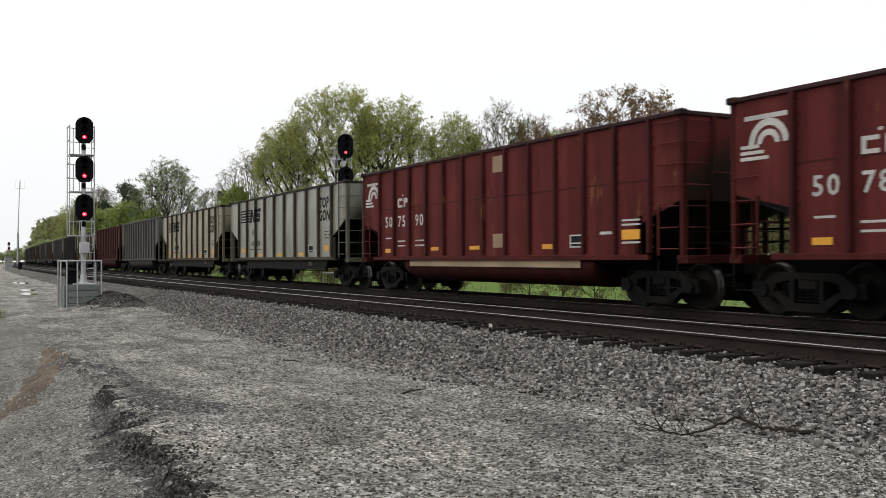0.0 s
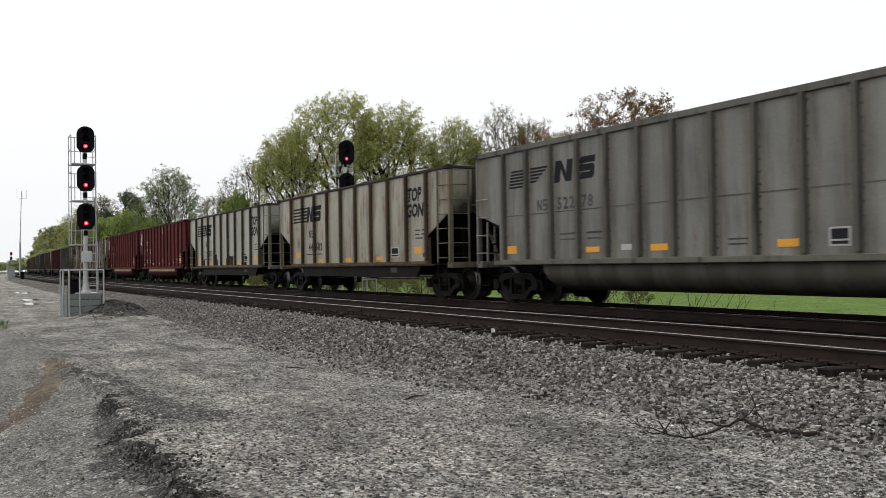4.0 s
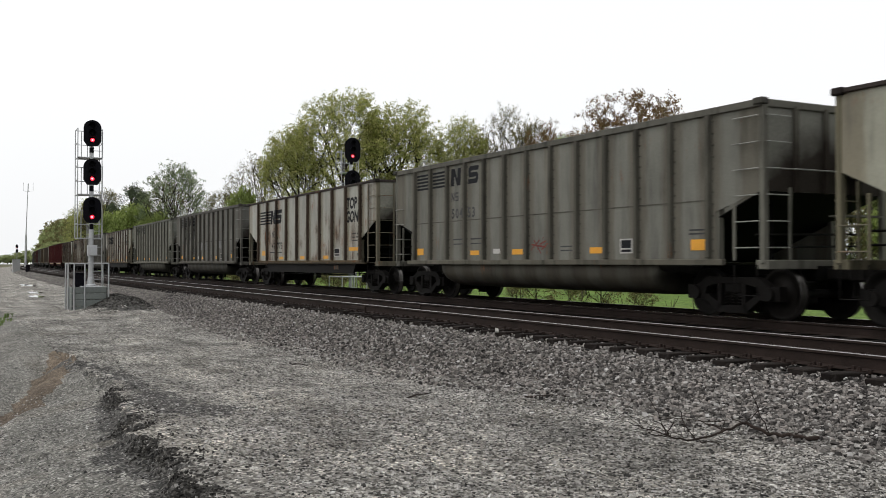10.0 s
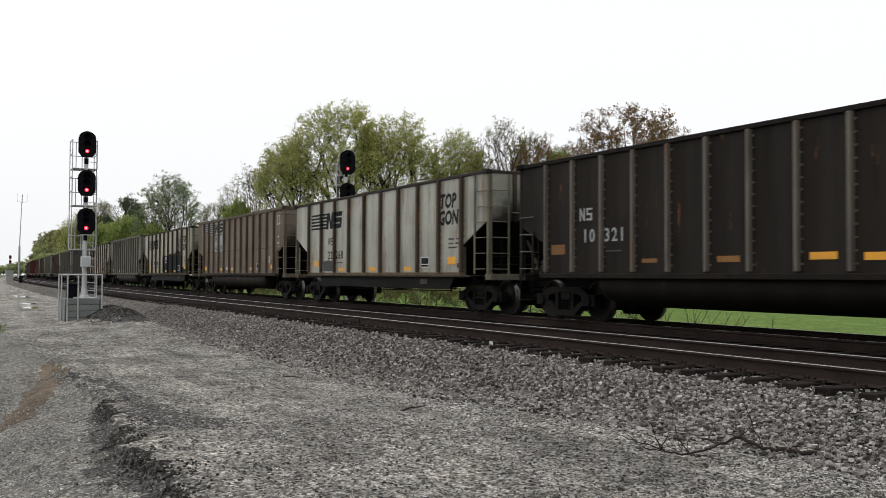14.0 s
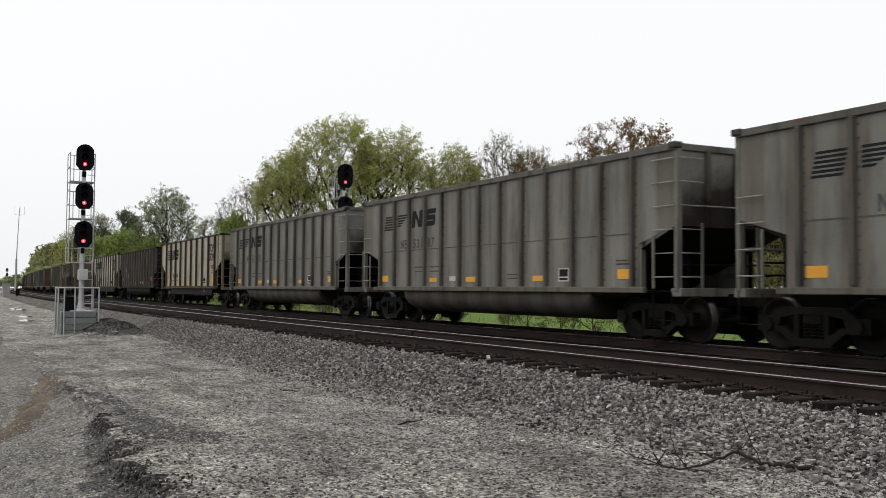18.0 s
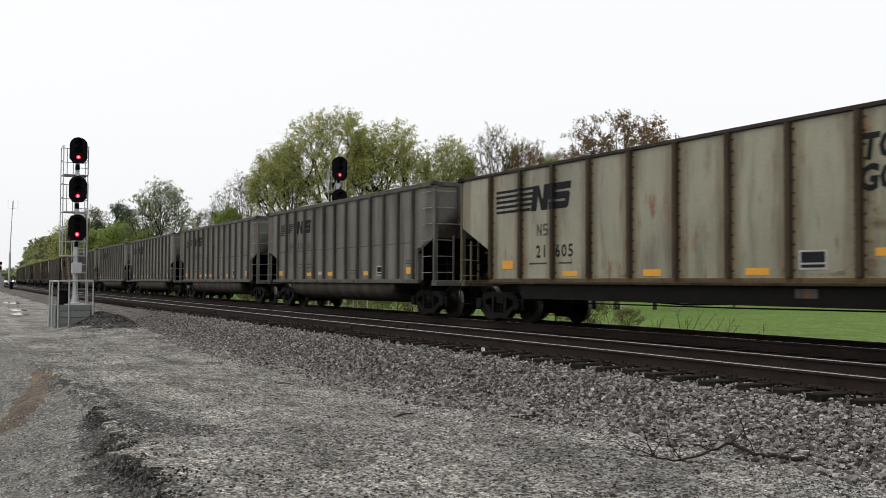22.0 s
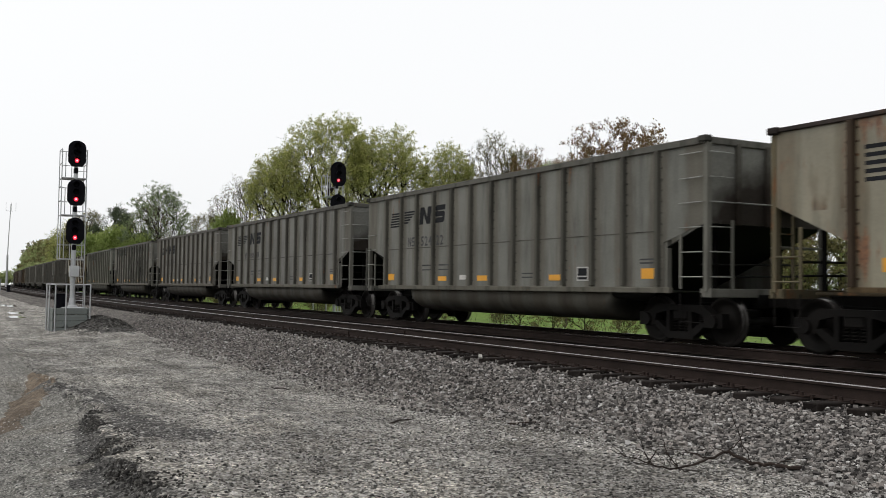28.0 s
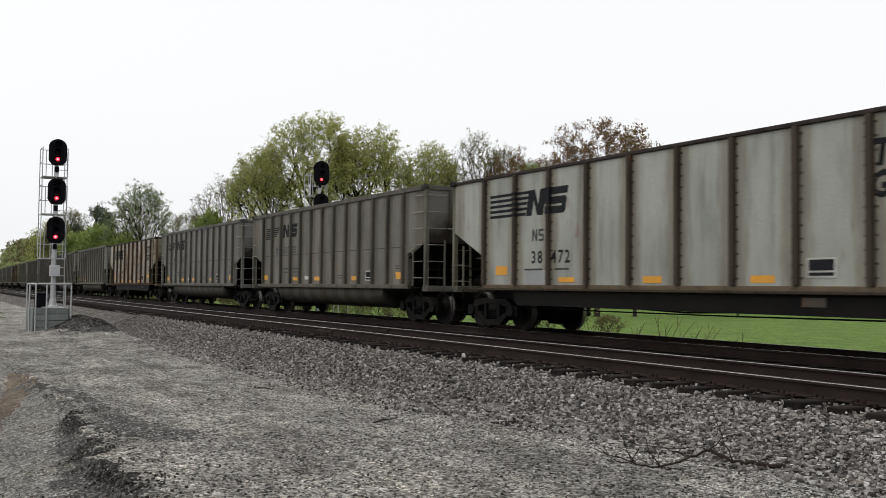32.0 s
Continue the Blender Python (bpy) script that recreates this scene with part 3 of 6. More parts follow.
tagged(lumps("road_edge_clods", cl, rng.uniform(0.004, 0.016, len(cl)), rng, CLOD, 0.8), "dark broken clods along the washed-out road edge", "soil", kind="stuff")
# cinders heaped beside the signal's crib
p = strewn(rng, 4200, (-40.4, -33.2), (4.4, 6.95))
p = p[[math.hypot((a + 36.8) / 3.4, (b - lateral(a)[0] - 5.55) / 1.3) < rng.uniform(0.45, 1.1) for a, b, c in p]]
tagged(lumps("cinder_heap", p, rng.uniform(0.02, 0.05, len(p)), rng, CLOD, 0.7), "heap of dark cinders beside the signal crib", "cinders", kind="stuff")
# ballast between the outer ends of the ties
p = strewn(rng, 9000, (-46, -3.5), (8.40, 8.93), 0.8)
p = p[[abs(((20.0 - a) / 0.53 + 0.5) % 1.0 - 0.5) * 0.53 > 0.125 for a, b, c in p]]
p[:, 2] += rng.uniform(0.015, 0.075, len(p))
tagged(lumps("tie_end_ballast", p, rng.uniform(0.014, 0.032, len(p)), rng, STONE, 0.7), "grey ballast packed between the tie ends", "ballast", kind="stuff")
# puddles on the far road
for x, v, r in ((-53, 3.9, 0.7), (-60, 4.3, 0.9), (-80, 4.9, 1.6)):
    bm = bmesh.new()
    la = lateral(x)[0]
    ring = [bm.verts.new((x + r * 2.2 * math.cos(a) * (1 + 0.7 * noise.noise((math.cos(a) * 2 + x, math.sin(a) * 2, 0))), v + la + r * 0.45 * math.sin(a) * (1 + 0.9 * noise.noise((math.cos(a) * 3, math.sin(a) * 3 + x, 5))), ground_height(x, v) + 0.022)) for a in (2 * math.pi * k / 26 for k in range(26))]
    bm.faces.new(ring)
    tagged(part("puddle", bm, WATER), "shallow rain puddle on the gravel road", "puddle", kind="structure")

# ---- the two tracks ----
TRACK_X = ladder_of([(-1500, -440, 40), (-440, -120, 8), (-120, 24, 3), (24, 60, 12)])


def rail_mesh(y):
    prof = [(-0.075, -0.185), (0.075, -0.185), (0.070, -0.172), (0.012, -0.155), (0.010, -0.048), (0.036, -0.036), (0.036, -0.007), (0.027, 0.0), (-0.027, 0.0), (-0.036, -0.007), (-0.036, -0.036), (-0.010, -0.048), (-0.012, -0.155), (-0.070, -0.172)]
    vs, fs, ms = [], [], []
    for x in TRACK_X:
        la = lateral(x)[0]
        vs += [(x, y + la + a, b) for a, b in prof]
    k = len(prof)
    for i in range(len(TRACK_X) - 1):
        for j in range(k):
            fs.append((i * k + j, i * k + (j + 1) % k, (i + 1) * k + (j + 1) % k, (i + 1) * k + j))
            ms.append(1 if j in (6, 7, 8) else 0)
    fs += [tuple(range(k)), tuple(reversed(range((len(TRACK_X) - 1) * k, len(TRACK_X) * k)))]
    me = raw_mesh("rail", vs, fs, [RUST_RAIL, RAIL_HEAD])
    me.polygons.foreach_set("material_index", ms + [0, 0])
    return me


def tie_mesh(seed):
    bm = bmesh.new()
    vs = box(bm, (-0.115, -1.3, -0.35), (0.115, 1.3, -0.185))
    r = random.Random(seed)
    for v in vs:
        v.co += Vector((r.uniform(-0.012, 0.012), r.uniform(-0.05, 0.05), r.uniform(-0.012, 0.006)))
    bmesh.ops.bevel(bm, geom=list(bm.edges), offset=0.012, segments=1, affect="EDGES")
    return finish(bm, "tie", TIE_WOOD)


TIES = [tie_mesh(i) for i in range(5)]


def fastening(bm, x, y):
    """A tie plate with its spikes and the anchors on the rail's foot."""
    box(bm, (x - 0.10, y - 0.17, -0.187), (x + 0.10, y + 0.17, -0.172))
    for dx, dy in ((-0.06, -0.105), (0.06, 0.105), (0.05, -0.14)):
        box(bm, (x + dx - 0.016, y + dy - 0.016, -0.175), (x + dx + 0.016, y + dy + 0.016, -0.130))
    for dx in (-0.145, 0.145):
        box(bm, (x + dx - 0.018, y - 0.10, -0.20), (x + dx + 0.018, y + 0.10, -0.160))


def track(name, y0, nearest, label):
    root = tagged(new(name), label, "railway track", kind="structure")
    for s in (-0.7525, 0.7525):
        part("rail", rail_mesh(y0 + s), None, root)
    rest_v, rest_f, tv = [], [], [tuple(v.co) for v in TIES[0].vertices]
    tf = [tuple(p.vertices) for p in TIES[0].polygons]
    r = random.Random(3 if nearest else 4)
    x, i = 20.0, 0
    while x > -420:
        la, sl = lateral(x)
        m = Matrix.Translation((x, y0 + la + r.uniform(-0.05, 0.05), r.uniform(-0.008, 0.004))) @ Matrix.Rotation(math.atan(sl) + r.uniform(-0.02, 0.02), 4, "Z")
        if nearest and -115 < x < 0:
            ob = part("tie", TIES[i % 5], None, root)
            ob.matrix_basis = m
        else:
            k = len(rest_v)
            rest_v += [tuple(m @ Vector(c)) for c in tv]
            rest_f += [tuple(k + q for q in f) for f in tf]
        x -= 0.53
        i += 1
    part("far_ties", raw_mesh("far_ties", rest_v, rest_f, TIE_WOOD), None, root)["kind"] = "stuff"
    if nearest:
        bm = bmesh.new()
        x = 20.0
        while x > -60:
            for s in (-0.7525, 0.7525):
                fastening(bm, x, y0 + lateral(x)[0] + s)
            x -= 0.53
        part("rail_fastenings", bm, RUST_RAIL, root)["kind"] = "stuff"
        for s in (-0.7525, 0.7525):
            for jx in (-34.0, -21.5):
                bm = boxed((jx - 0.45, y0 + lateral(jx)[0] + s - 0.045, -0.14), (jx + 0.45, y0 + lateral(jx)[0] + s + 0.045, -0.055), 0.01)
                part("joint_bar", bm, RUST_RAIL, root)
    return root


track("railway_track", NEAR_Y, True, "empty near railway track with rusty rails on dark wooden ties")
track("railway_track", NEAR_Y + SPACING, False, "far railway track under the passing coal train")

# ---- the coal train ----
PITCH, HALF = 16.18, 7.4         # coupler to coupler; half the body's length
SILL = 1.0
SHEET = 1.53                     # half the width over the side sheets


SWAY = [-0.12, -0.10, 0.10, 0.20, 0.20, 0.20, 0.20, 0.15, 0.02, -0.12, 0.17, 0.23, -0.08, -0.03, -0.14, -0.13, -0.12, -0.10, -0.20, -0.03, -0.02, -0.09, -0.08, -0.08, 0.08, 0.06, 0.0, -0.10, -0.18, -0.08, 0.20, 0.24, 0.48]


def travel(t):
    """How far the train has run at t seconds: a steady run, and the slack that comes and goes."""
    i = min(int(t), 31)
    f = smooth(0.0, 1.0, t - i)
    return 12.1631 + 14.2445734 * t + 1.0465888e-2 * t * t - 1.62572e-4 * t ** 3 + SWAY[i] + (SWAY[i + 1] - SWAY[i]) * f


STYLE = {
    # top, side sill, cut corners (lead high, low; trail high, low), ribs from, step, count, chord height, how far the cut reaches
    "tall_rib": dict(top=3.70, cut=(2.42, 1.78), ribs=[1.58 + 1.313 * i for i in range(10)], chord=0.075, rib_w=0.13, reach=1.40),
    "tub": dict(top=3.80, cut=(2.24, 1.93), ribs=[1.41 + 1.006 * i for i in range(13)], chord=0.13, rib_w=0.12, reach=1.06),
    "dark_tub": dict(top=3.63, cut=(2.16, 1.72), ribs=[1.16 + 1.016 * i for i in range(13)], chord=0.09, rib_w=0.10, reach=1.02),
    "red_tub": dict(top=3.77, cut=(2.10, 1.80), ribs=[1.38 + 1.04 * i for i in range(13)], chord=0.08, rib_w=0.12, reach=1.30),
}


def L(u):
    """Metres from the leading end to the car's own x."""
    return u - HALF


def side_outline(st):
    hi, lo = st["cut"]
    a, b, t = 0.1, 14.7, st["top"] - 0.02
    r = st["reach"]
    return [(L(a), t), (L(a), hi), (L(a + r), lo), (L(a + r), SILL + 0.06), (L(b - r), SILL + 0.06), (L(b - r), lo), (L(b), hi), (L(b), t)]


def sloped(bm, x0, z0, x1, z1, half, thick=0.02):
    """A sheet across the car that slopes from (x0, z0) to (x1, z1)."""
    n = Vector((-(z1 - z0), 0, x1 - x0)).normalized() * thick
    a = [bm.verts.new((x, y, z)) for x, z in ((x0, z0), (x1, z1)) for y in (-half, half)]
    b = [bm.verts.new(v.co + n) for v in a]
    for f in ((a[0], a[1], a[3], a[2]), (b[0], b[2], b[3], b[1]), (a[0], a[2], b[2], b[0]), (a[1], b[1], b[3], a[3]), (a[0], b[0], b[1], a[1]), (a[2], a[3], b[3], b[2])):
        bm.faces.new(f)


def tub_mesh(red):
    """The rounded tub slung under the sill, with its sloping ends."""
    prof = []
    for i in range(13):
        a = math.pi * (i / 12)
        c, s = math.cos(a), math.sin(a)
        prof.append((1.50 * (abs(c) ** 0.55) * (1 if c > 0 else -1), 0.98 - 0.62 * (s ** 0.6)))
    stations = [(2.98, 0.70), (3.06, 0.92), (3.22, 1.0), (7.4, 1.0), (11.6, 1.0), (11.85, 0.9), (12.05, 0.3)]
    vs, fs = [], []
    for u, k in stations:
        vs += [(L(u), y, 0.98 + (z - 0.98) * k) for y, z in prof]
    n = len(prof)
    for i in range(len(stations) - 1):
        fs += [(i * n + j, i * n + j + 1, (i + 1) * n + j + 1, (i + 1) * n + j) for j in range(n - 1)]
    fs += [tuple(range(n)), tuple(reversed(range((len(stations) - 1) * n, len(stations) * n)))]
    for i in range(len(stations) - 1):
        fs.append((i * n, (i + 1) * n, (i + 1) * n + n - 1, i * n + n - 1))
    return raw_mesh("tub", vs, fs, PAINT, True)


def bar_mesh(name, a, b, r, mats, sides=6):
    bm = bmesh.new()
    tube(bm, [a, b], r, sides)
    return finish(bm, name, mats)


def shifted(me, dx=0, dy=0, dz=0, flip_y=False, flip_x=False):
    c = me.copy()
    if flip_y or flip_x:
        c.transform(Matrix.Diagonal((-1 if flip_x else 1, -1 if flip_y else 1, 1, 1)))
        if flip_y != flip_x:
            c.flip_normals()
    c.transform(Matrix.Translation((dx, dy, dz)))
    return c


def truck_parts():
    """(name, mesh) of one truck about its own centre at railhead level."""
    out = []
    for s in (-1, 1):
        bm = bmesh.new()
        y0, y1 = (s * 0.92, s * 1.10)
        # two windows in the casting: built as a frame of bars
        prism(bm, [(-1.12, 0.60), (-1.12, 0.34), (-0.70, 0.34), (-0.62, 0.58)], y0, y1)
        prism(bm, [(1.12, 0.34), (1.12, 0.60), (0.62, 0.58), (0.70, 0.34)], y0, y1)
        prism(bm, [(-0.90, 0.58), (-0.62, 0.57), (-0.30, 0.64), (0.30, 0.64), (0.62, 0.57), (0.90, 0.58), (0.62, 0.75), (-0.62, 0.75)], y0, y1)
        prism(bm, [(-0.74, 0.40), (-0.60, 0.44), (-0.26, 0.24), (-0.34, 0.11)], y0, y1)
        prism(bm, [(0.60, 0.44), (0.74, 0.40), (0.34, 0.11), (0.26, 0.24)], y0, y1)
        prism(bm, [(-0.40, 0.11), (0.40, 0.11), (0.34, 0.24), (-0.34, 0.24)], y0, y1)
        prism(bm, [(-0.34, 0.20), (-0.25, 0.20), (-0.25, 0.66), (-0.34, 0.66)], y0, y1)
        prism(bm, [(0.25, 0.20), (0.34, 0.20), (0.34, 0.66), (0.25, 0.66)], y0, y1)
        out.append(("side_frame", finish(bm, "side_frame", TRUCK_STEEL), None))
        bm = bmesh.new()
        for k in range(3):
            pts = []
            for i in range(25):
                a = i * math.pi / 3
                pts.append((-0.16 + 0.16 * k + 0.06 * math.cos(a), s * 1.0 + 0.06 * math.sin(a), 0.24 + 0.22 * i / 24))
            tube(bm, pts, 0.017, 4)
        out.append(("spring_nest", finish(bm, "spring_nest", TRUCK_STEEL), None))
        for dx in (-0.89, 0.89):
            bm = bmesh.new()
            lathe(bm, [(0.02, s * 1.16), (0.12, s * 1.16), (0.13, s * 1.10), (0.13, s * 0.95)], True, 12, (dx, 0, 0.457))
            out.append(("bearing_cap", finish(bm, "bearing_cap", TRUCK_STEEL), None))
    bm = boxed((-0.2, -1.08, 0.46), (0.2, 1.08, 0.66), 0.03)
    box(bm, (-0.28, -0.35, 0.62), (0.28, 0.35, 0.80), 0.03)
    box(bm, (-0.30, -0.86, 0.22), (0.30, 0.86, 0.455), 0.03)
    return finish(bm, "bolster", TRUCK_STEEL), out


def wheelset_mesh():
    bm = bmesh.new()
    tread = []
    for s in (-1, 1):
        y = s * 0.7175
        prof = [(0.10, y + s * 0.085), (0.16, y + s * 0.085), (0.19, y + s * 0.03), (0.36, y + s * 0.02), (0.39, y + s * 0.085), (0.452, y + s * 0.085), (0.457, y + s * 0.07), (0.460, y - s * 0.03), (0.485, y - s * 0.045), (0.480, y - s * 0.06), (0.38, y - s * 0.05), (0.34, y - s * 0.01), (0.18, y - s * 0.01), (0.10, y - s * 0.06)]
        rows = lathe(bm, prof, True, 32)
        tread += rows[6] + rows[5]
    lathe(bm, [(0.08, -1.0), (0.08, 1.0)], True, 12)
    for f in tread:
        f.material_index = 1
    for f in bm.faces:
        f.smooth = True
    me = finish(bm, "wheelset", [WHEEL_STEEL, TREAD])
    me.transform(Matrix.Rotation(0.3, 4, "Y"))
    return me


BOLSTER, TRUCK_BITS = truck_parts()
WHEELSET = wheelset_mesh()
wheelsets = []


def coupler_mesh():
    bm = boxed((-0.75, -0.10, 0.72), (0.02, 0.10, 0.92), 0.02)
    box(bm, (-0.86, -0.16, 0.68), (-0.66, 0.14, 0.96), 0.04)
    box(bm, (-0.80, -0.12, 0.40), (-0.77, -0.09, 0.75))
    return finish(bm, "coupler", TRUCK_STEEL)


COUPLER = coupler_mesh()
COUPLER_BACK = shifted(COUPLER, flip_x=True, flip_y=True)


def hose_mesh():
    bm = bmesh.new()
    tube(bm, [(0.1, -0.35, 0.85), (-0.15, -0.36, 0.75), (-0.40, -0.32, 0.45), (-0.70, -0.25, 0.42)], 0.022, 6)
    return finish(bm, "brake_hose", SHADED_COAL_BLACK)


HOSE = hose_mesh()


BULGE = [0.0, 0.0, 0.0, 0.042, 0.036, 0.048, 0.040, 0.020, 0.0]


def bulge_panels(st):
    """The sheets between the ribs, pushed outwards by years of loads: one mesh each."""
    z0, z1, n = SILL + 0.09, st["top"] - st["chord"], 9
    out = []
    for i, deep in enumerate(BULGE):
        if not deep:
            continue
        a, b = st["ribs"][i] + 0.05, st["ribs"][i + 1] - 0.05
        vs, fs = [], []
        for p in range(n + 1):
            fx = p / n
            for q in range(n + 1):
                fz = q / n
                push = deep * math.sin(math.pi * fx) ** 0.8 * math.sin(math.pi * fz) ** 1.2 * (1 + 0.25 * noise.noise((fx * 2 + i * 7, fz * 2, 1.0)))
                vs.append((L(a + (b - a) * fx), -(SHEET + 0.001 + push), z0 + (z1 - z0) * fz))
        fs = [(k, k + n + 1, k + n + 2, k + 1) for k in (p * (n + 1) + q for p in range(n) for q in range(n))]
        out.append(raw_mesh("side_panel", vs, fs, RIBBED_PAINT, True))
    return out


def kit(style):
    """All meshes of one kind of car: rows of name, mesh, tone, under which part."""
    st = STYLE[style]
    top, (hi, lo), reach = st["top"], st["cut"], st["reach"]
    rows = []
    bm = bmesh.new()
    for s in (-1, 1):
        prism(bm, side_outline(st), s * (SHEET - 0.02), s * SHEET)
    box(bm, (L(2.9), -1.5, SILL + 0.0), (L(12.0), 1.5, SILL + 0.02))
    rows.append(("body", finish(bm, "body", RIBBED_PAINT if style == "tall_rib" else PAINT), "paint"))
    if style == "tall_rib":
        rows += [("side_panel", me, "paint") for me in bulge_panels(st)]
    for u, s in ((0.1, 1), (14.7, -1)):
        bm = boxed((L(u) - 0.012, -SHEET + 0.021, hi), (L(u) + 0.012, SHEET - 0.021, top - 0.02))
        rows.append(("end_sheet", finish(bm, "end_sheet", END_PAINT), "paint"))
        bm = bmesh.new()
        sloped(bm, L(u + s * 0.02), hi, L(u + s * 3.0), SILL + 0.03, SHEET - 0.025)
        rows.append(("slope_sheet", finish(bm, "slope_sheet", SHADED_COAL_BLACK), "dark"))
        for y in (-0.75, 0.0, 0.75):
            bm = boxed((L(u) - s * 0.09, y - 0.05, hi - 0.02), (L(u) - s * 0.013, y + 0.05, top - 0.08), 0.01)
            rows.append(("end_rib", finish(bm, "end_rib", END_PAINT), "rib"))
        for y in (-1, 1):
            bm = boxed((L(u) - s * 0.07, y * (SHEET - 0.03) - 0.045, SILL), (L(u) + s * 0.03, y * (SHEET - 0.03) + 0.075, top - 0.02), 0.008)
            rows.append(("corner_post", finish(bm, "corner_post", RIB_PAINT), "post"))
            bm = boxed((L(u + s * (reach - 0.06)), y * 1.45 - 0.06, SILL + 0.02), (L(u + s * (reach + 0.04)), y * 1.45 + 0.06, lo + 0.05), 0.008)
            rows.append(("hopper_post", finish(bm, "hopper_post", RIB_PAINT), "post"))
        bm = boxed((L(u) - 0.14, -1.52, SILL - 0.10), (L(u) + 0.14, 1.52, SILL + 0.06), 0.012)
        rows.append(("end_sill", finish(bm, "end_sill", RIB_PAINT), "post"))
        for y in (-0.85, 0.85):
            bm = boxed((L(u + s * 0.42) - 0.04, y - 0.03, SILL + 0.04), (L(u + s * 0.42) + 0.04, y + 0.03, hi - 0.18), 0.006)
            rows.append(("slope_post", finish(bm, "slope_post", SHADED_COAL_BLACK), "dark"))
        if style == "tall_rib" and s < 0:
            bm = bmesh.new()
            tube(bm, [(L(14.55), 0.2, SILL + 0.02), (L(13.9), 0.2, 1.95)], 0.05, 4)
            rows.append(("slope_brace", finish(bm, "slope_brace", RIB_PAINT), "post"))
        for z in (1.28, 1.50):
            bm = bmesh.new()
            tube(bm, [(L(u + s * 0.34), -1.30, z), (L(u + s * 0.34), 1.30, z + 0.04)], 0.02, 5)
            rows.append(("brake_rod", finish(bm, "brake_rod", TRUCK_STEEL), "dark"))
    c = st["chord"]
    bm = bmesh.new()
    for s in (-1, 1):
        box(bm, (L(0.06), s * SHEET - 0.05, top - c), (L(14.74), s * SHEET + 0.05, top), 0.012)
    for u in (0.1, 14.7):
        box(bm, (L(u) - 0.06, -SHEET + 0.051, top - c), (L(u) + 0.06, SHEET - 0.051, top), 0.012)
    rows.append(("top_chord", finish(bm, "top_chord", RIB_PAINT), "chord"))
    for u in (0.1, 14.7):
        for s in (-1, 1):
            bm = boxed((L(u) - 0.11, s * SHEET - 0.09, top - 0.10), (L(u) + 0.11, s * SHEET + 0.09, top + 0.018), 0.02)
            rows.append(("corner_cap", finish(bm, "corner_cap", RIB_PAINT), "cap"))
    w = st["rib_w"]
    rib = {}
    for s in (-1, 1):
        bm = bmesh.new()
        z0, z1 = SILL + 0.10, top - c
        y0, y1 = sorted((s * SHEET, s * (SHEET + 0.085)))
        vs = box(bm, (-w / 2, y0, z0), (w / 2, y1, z1))
        for v in vs:
            if abs(v.co.y) > SHEET + 0.05:
                v.co.x *= 0.72
        bmesh.ops.bevel(bm, geom=list(bm.edges), offset=0.008, segments=1, affect="EDGES")
        for side in (-1, 1):
            for i in range(12):
                z = z0 + 0.12 + (z1 - z0 - 0.24) * i / 11
                yy = sorted((s * SHEET, s * (SHEET + 0.018)))
                box(bm, (side * (w / 2 + 0.028) - 0.017, yy[0], z - 0.017), (side * (w / 2 + 0.028) + 0.017, yy[1], z + 0.017))
        rib[s] = finish(bm, "rib", RIB_PAINT)
        for u in st["ribs"]:
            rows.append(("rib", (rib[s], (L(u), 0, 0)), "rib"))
        tall = style == "tall_rib"
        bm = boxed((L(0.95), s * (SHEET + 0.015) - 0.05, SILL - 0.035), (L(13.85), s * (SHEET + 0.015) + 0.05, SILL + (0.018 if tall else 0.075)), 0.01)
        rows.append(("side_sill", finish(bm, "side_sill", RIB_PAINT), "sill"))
        if tall:
            # a riveted angle along the foot of the side
            bm = boxed((L(1.50), s * (SHEET + 0.012) - 0.010, SILL + 0.019), (L(13.30), s * (SHEET + 0.012) + 0.010, SILL + 0.098), 0.003)
            for i in range(118):
                uu = 1.56 + 0.0995 * i
                yy = sorted((s * (SHEET + 0.022), s * (SHEET + 0.034)))
                box(bm, (L(uu) - 0.016, yy[0], SILL + 0.045), (L(uu) + 0.016, yy[1], SILL + 0.077))
            rows.append(("foot_strip", finish(bm, "foot_strip", RIB_PAINT), "foot"))
            bm = bmesh.new()
            tube(bm, [(L(3.1), s * 1.36, 0.60), (L(5.2), s * 1.38, 0.565), (L(9.4), s * 1.38, 0.575), (L(12.5), s * 1.36, 0.60)], 0.014, 5)
            rows.append(("air_line", finish(bm, "air_line", SHADED_COAL_BLACK), "dark"))
            for uu in (3.1, 5.2, 9.4, 12.5):
                bm = boxed((L(uu) - 0.012, s * 1.37 - 0.012, 0.56), (L(uu) + 0.012, s * 1.37 + 0.012, 0.66))
                rows.append(("hanger", finish(bm, "hanger", SHADED_COAL_BLACK), "dark"))
            bm = boxed((L(10.84), s * 1.507 - 0.006, 0.77), (L(11.28), s * 1.507 + 0.006, 0.92), 0.004)
            rows.append(("sill_plate", finish(bm, "sill_plate", RIB_PAINT), "plate"))
        if style == "tall_rib":
            bm = bmesh.new()
            prism(bm, [(L(2.7), SILL - 0.03), (L(2.9), 0.63), (L(12.6), 0.63), (L(12.9), SILL - 0.03)], s * 1.42, s * 1.50)
            rows.append(("sill_beam", finish(bm, "sill_beam", TRUCK_STEEL), "dark"))
    if style == "tub":
        for s in (-1, 1):
            bm = boxed((L(1.5), s * SHEET - 0.006, 2.13), (L(13.4), s * SHEET + 0.006, 2.155))
            rows.append(("seam", finish(bm, "seam", RIB_PAINT), "rib"))
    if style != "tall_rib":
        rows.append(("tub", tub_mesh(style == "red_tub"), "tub"))
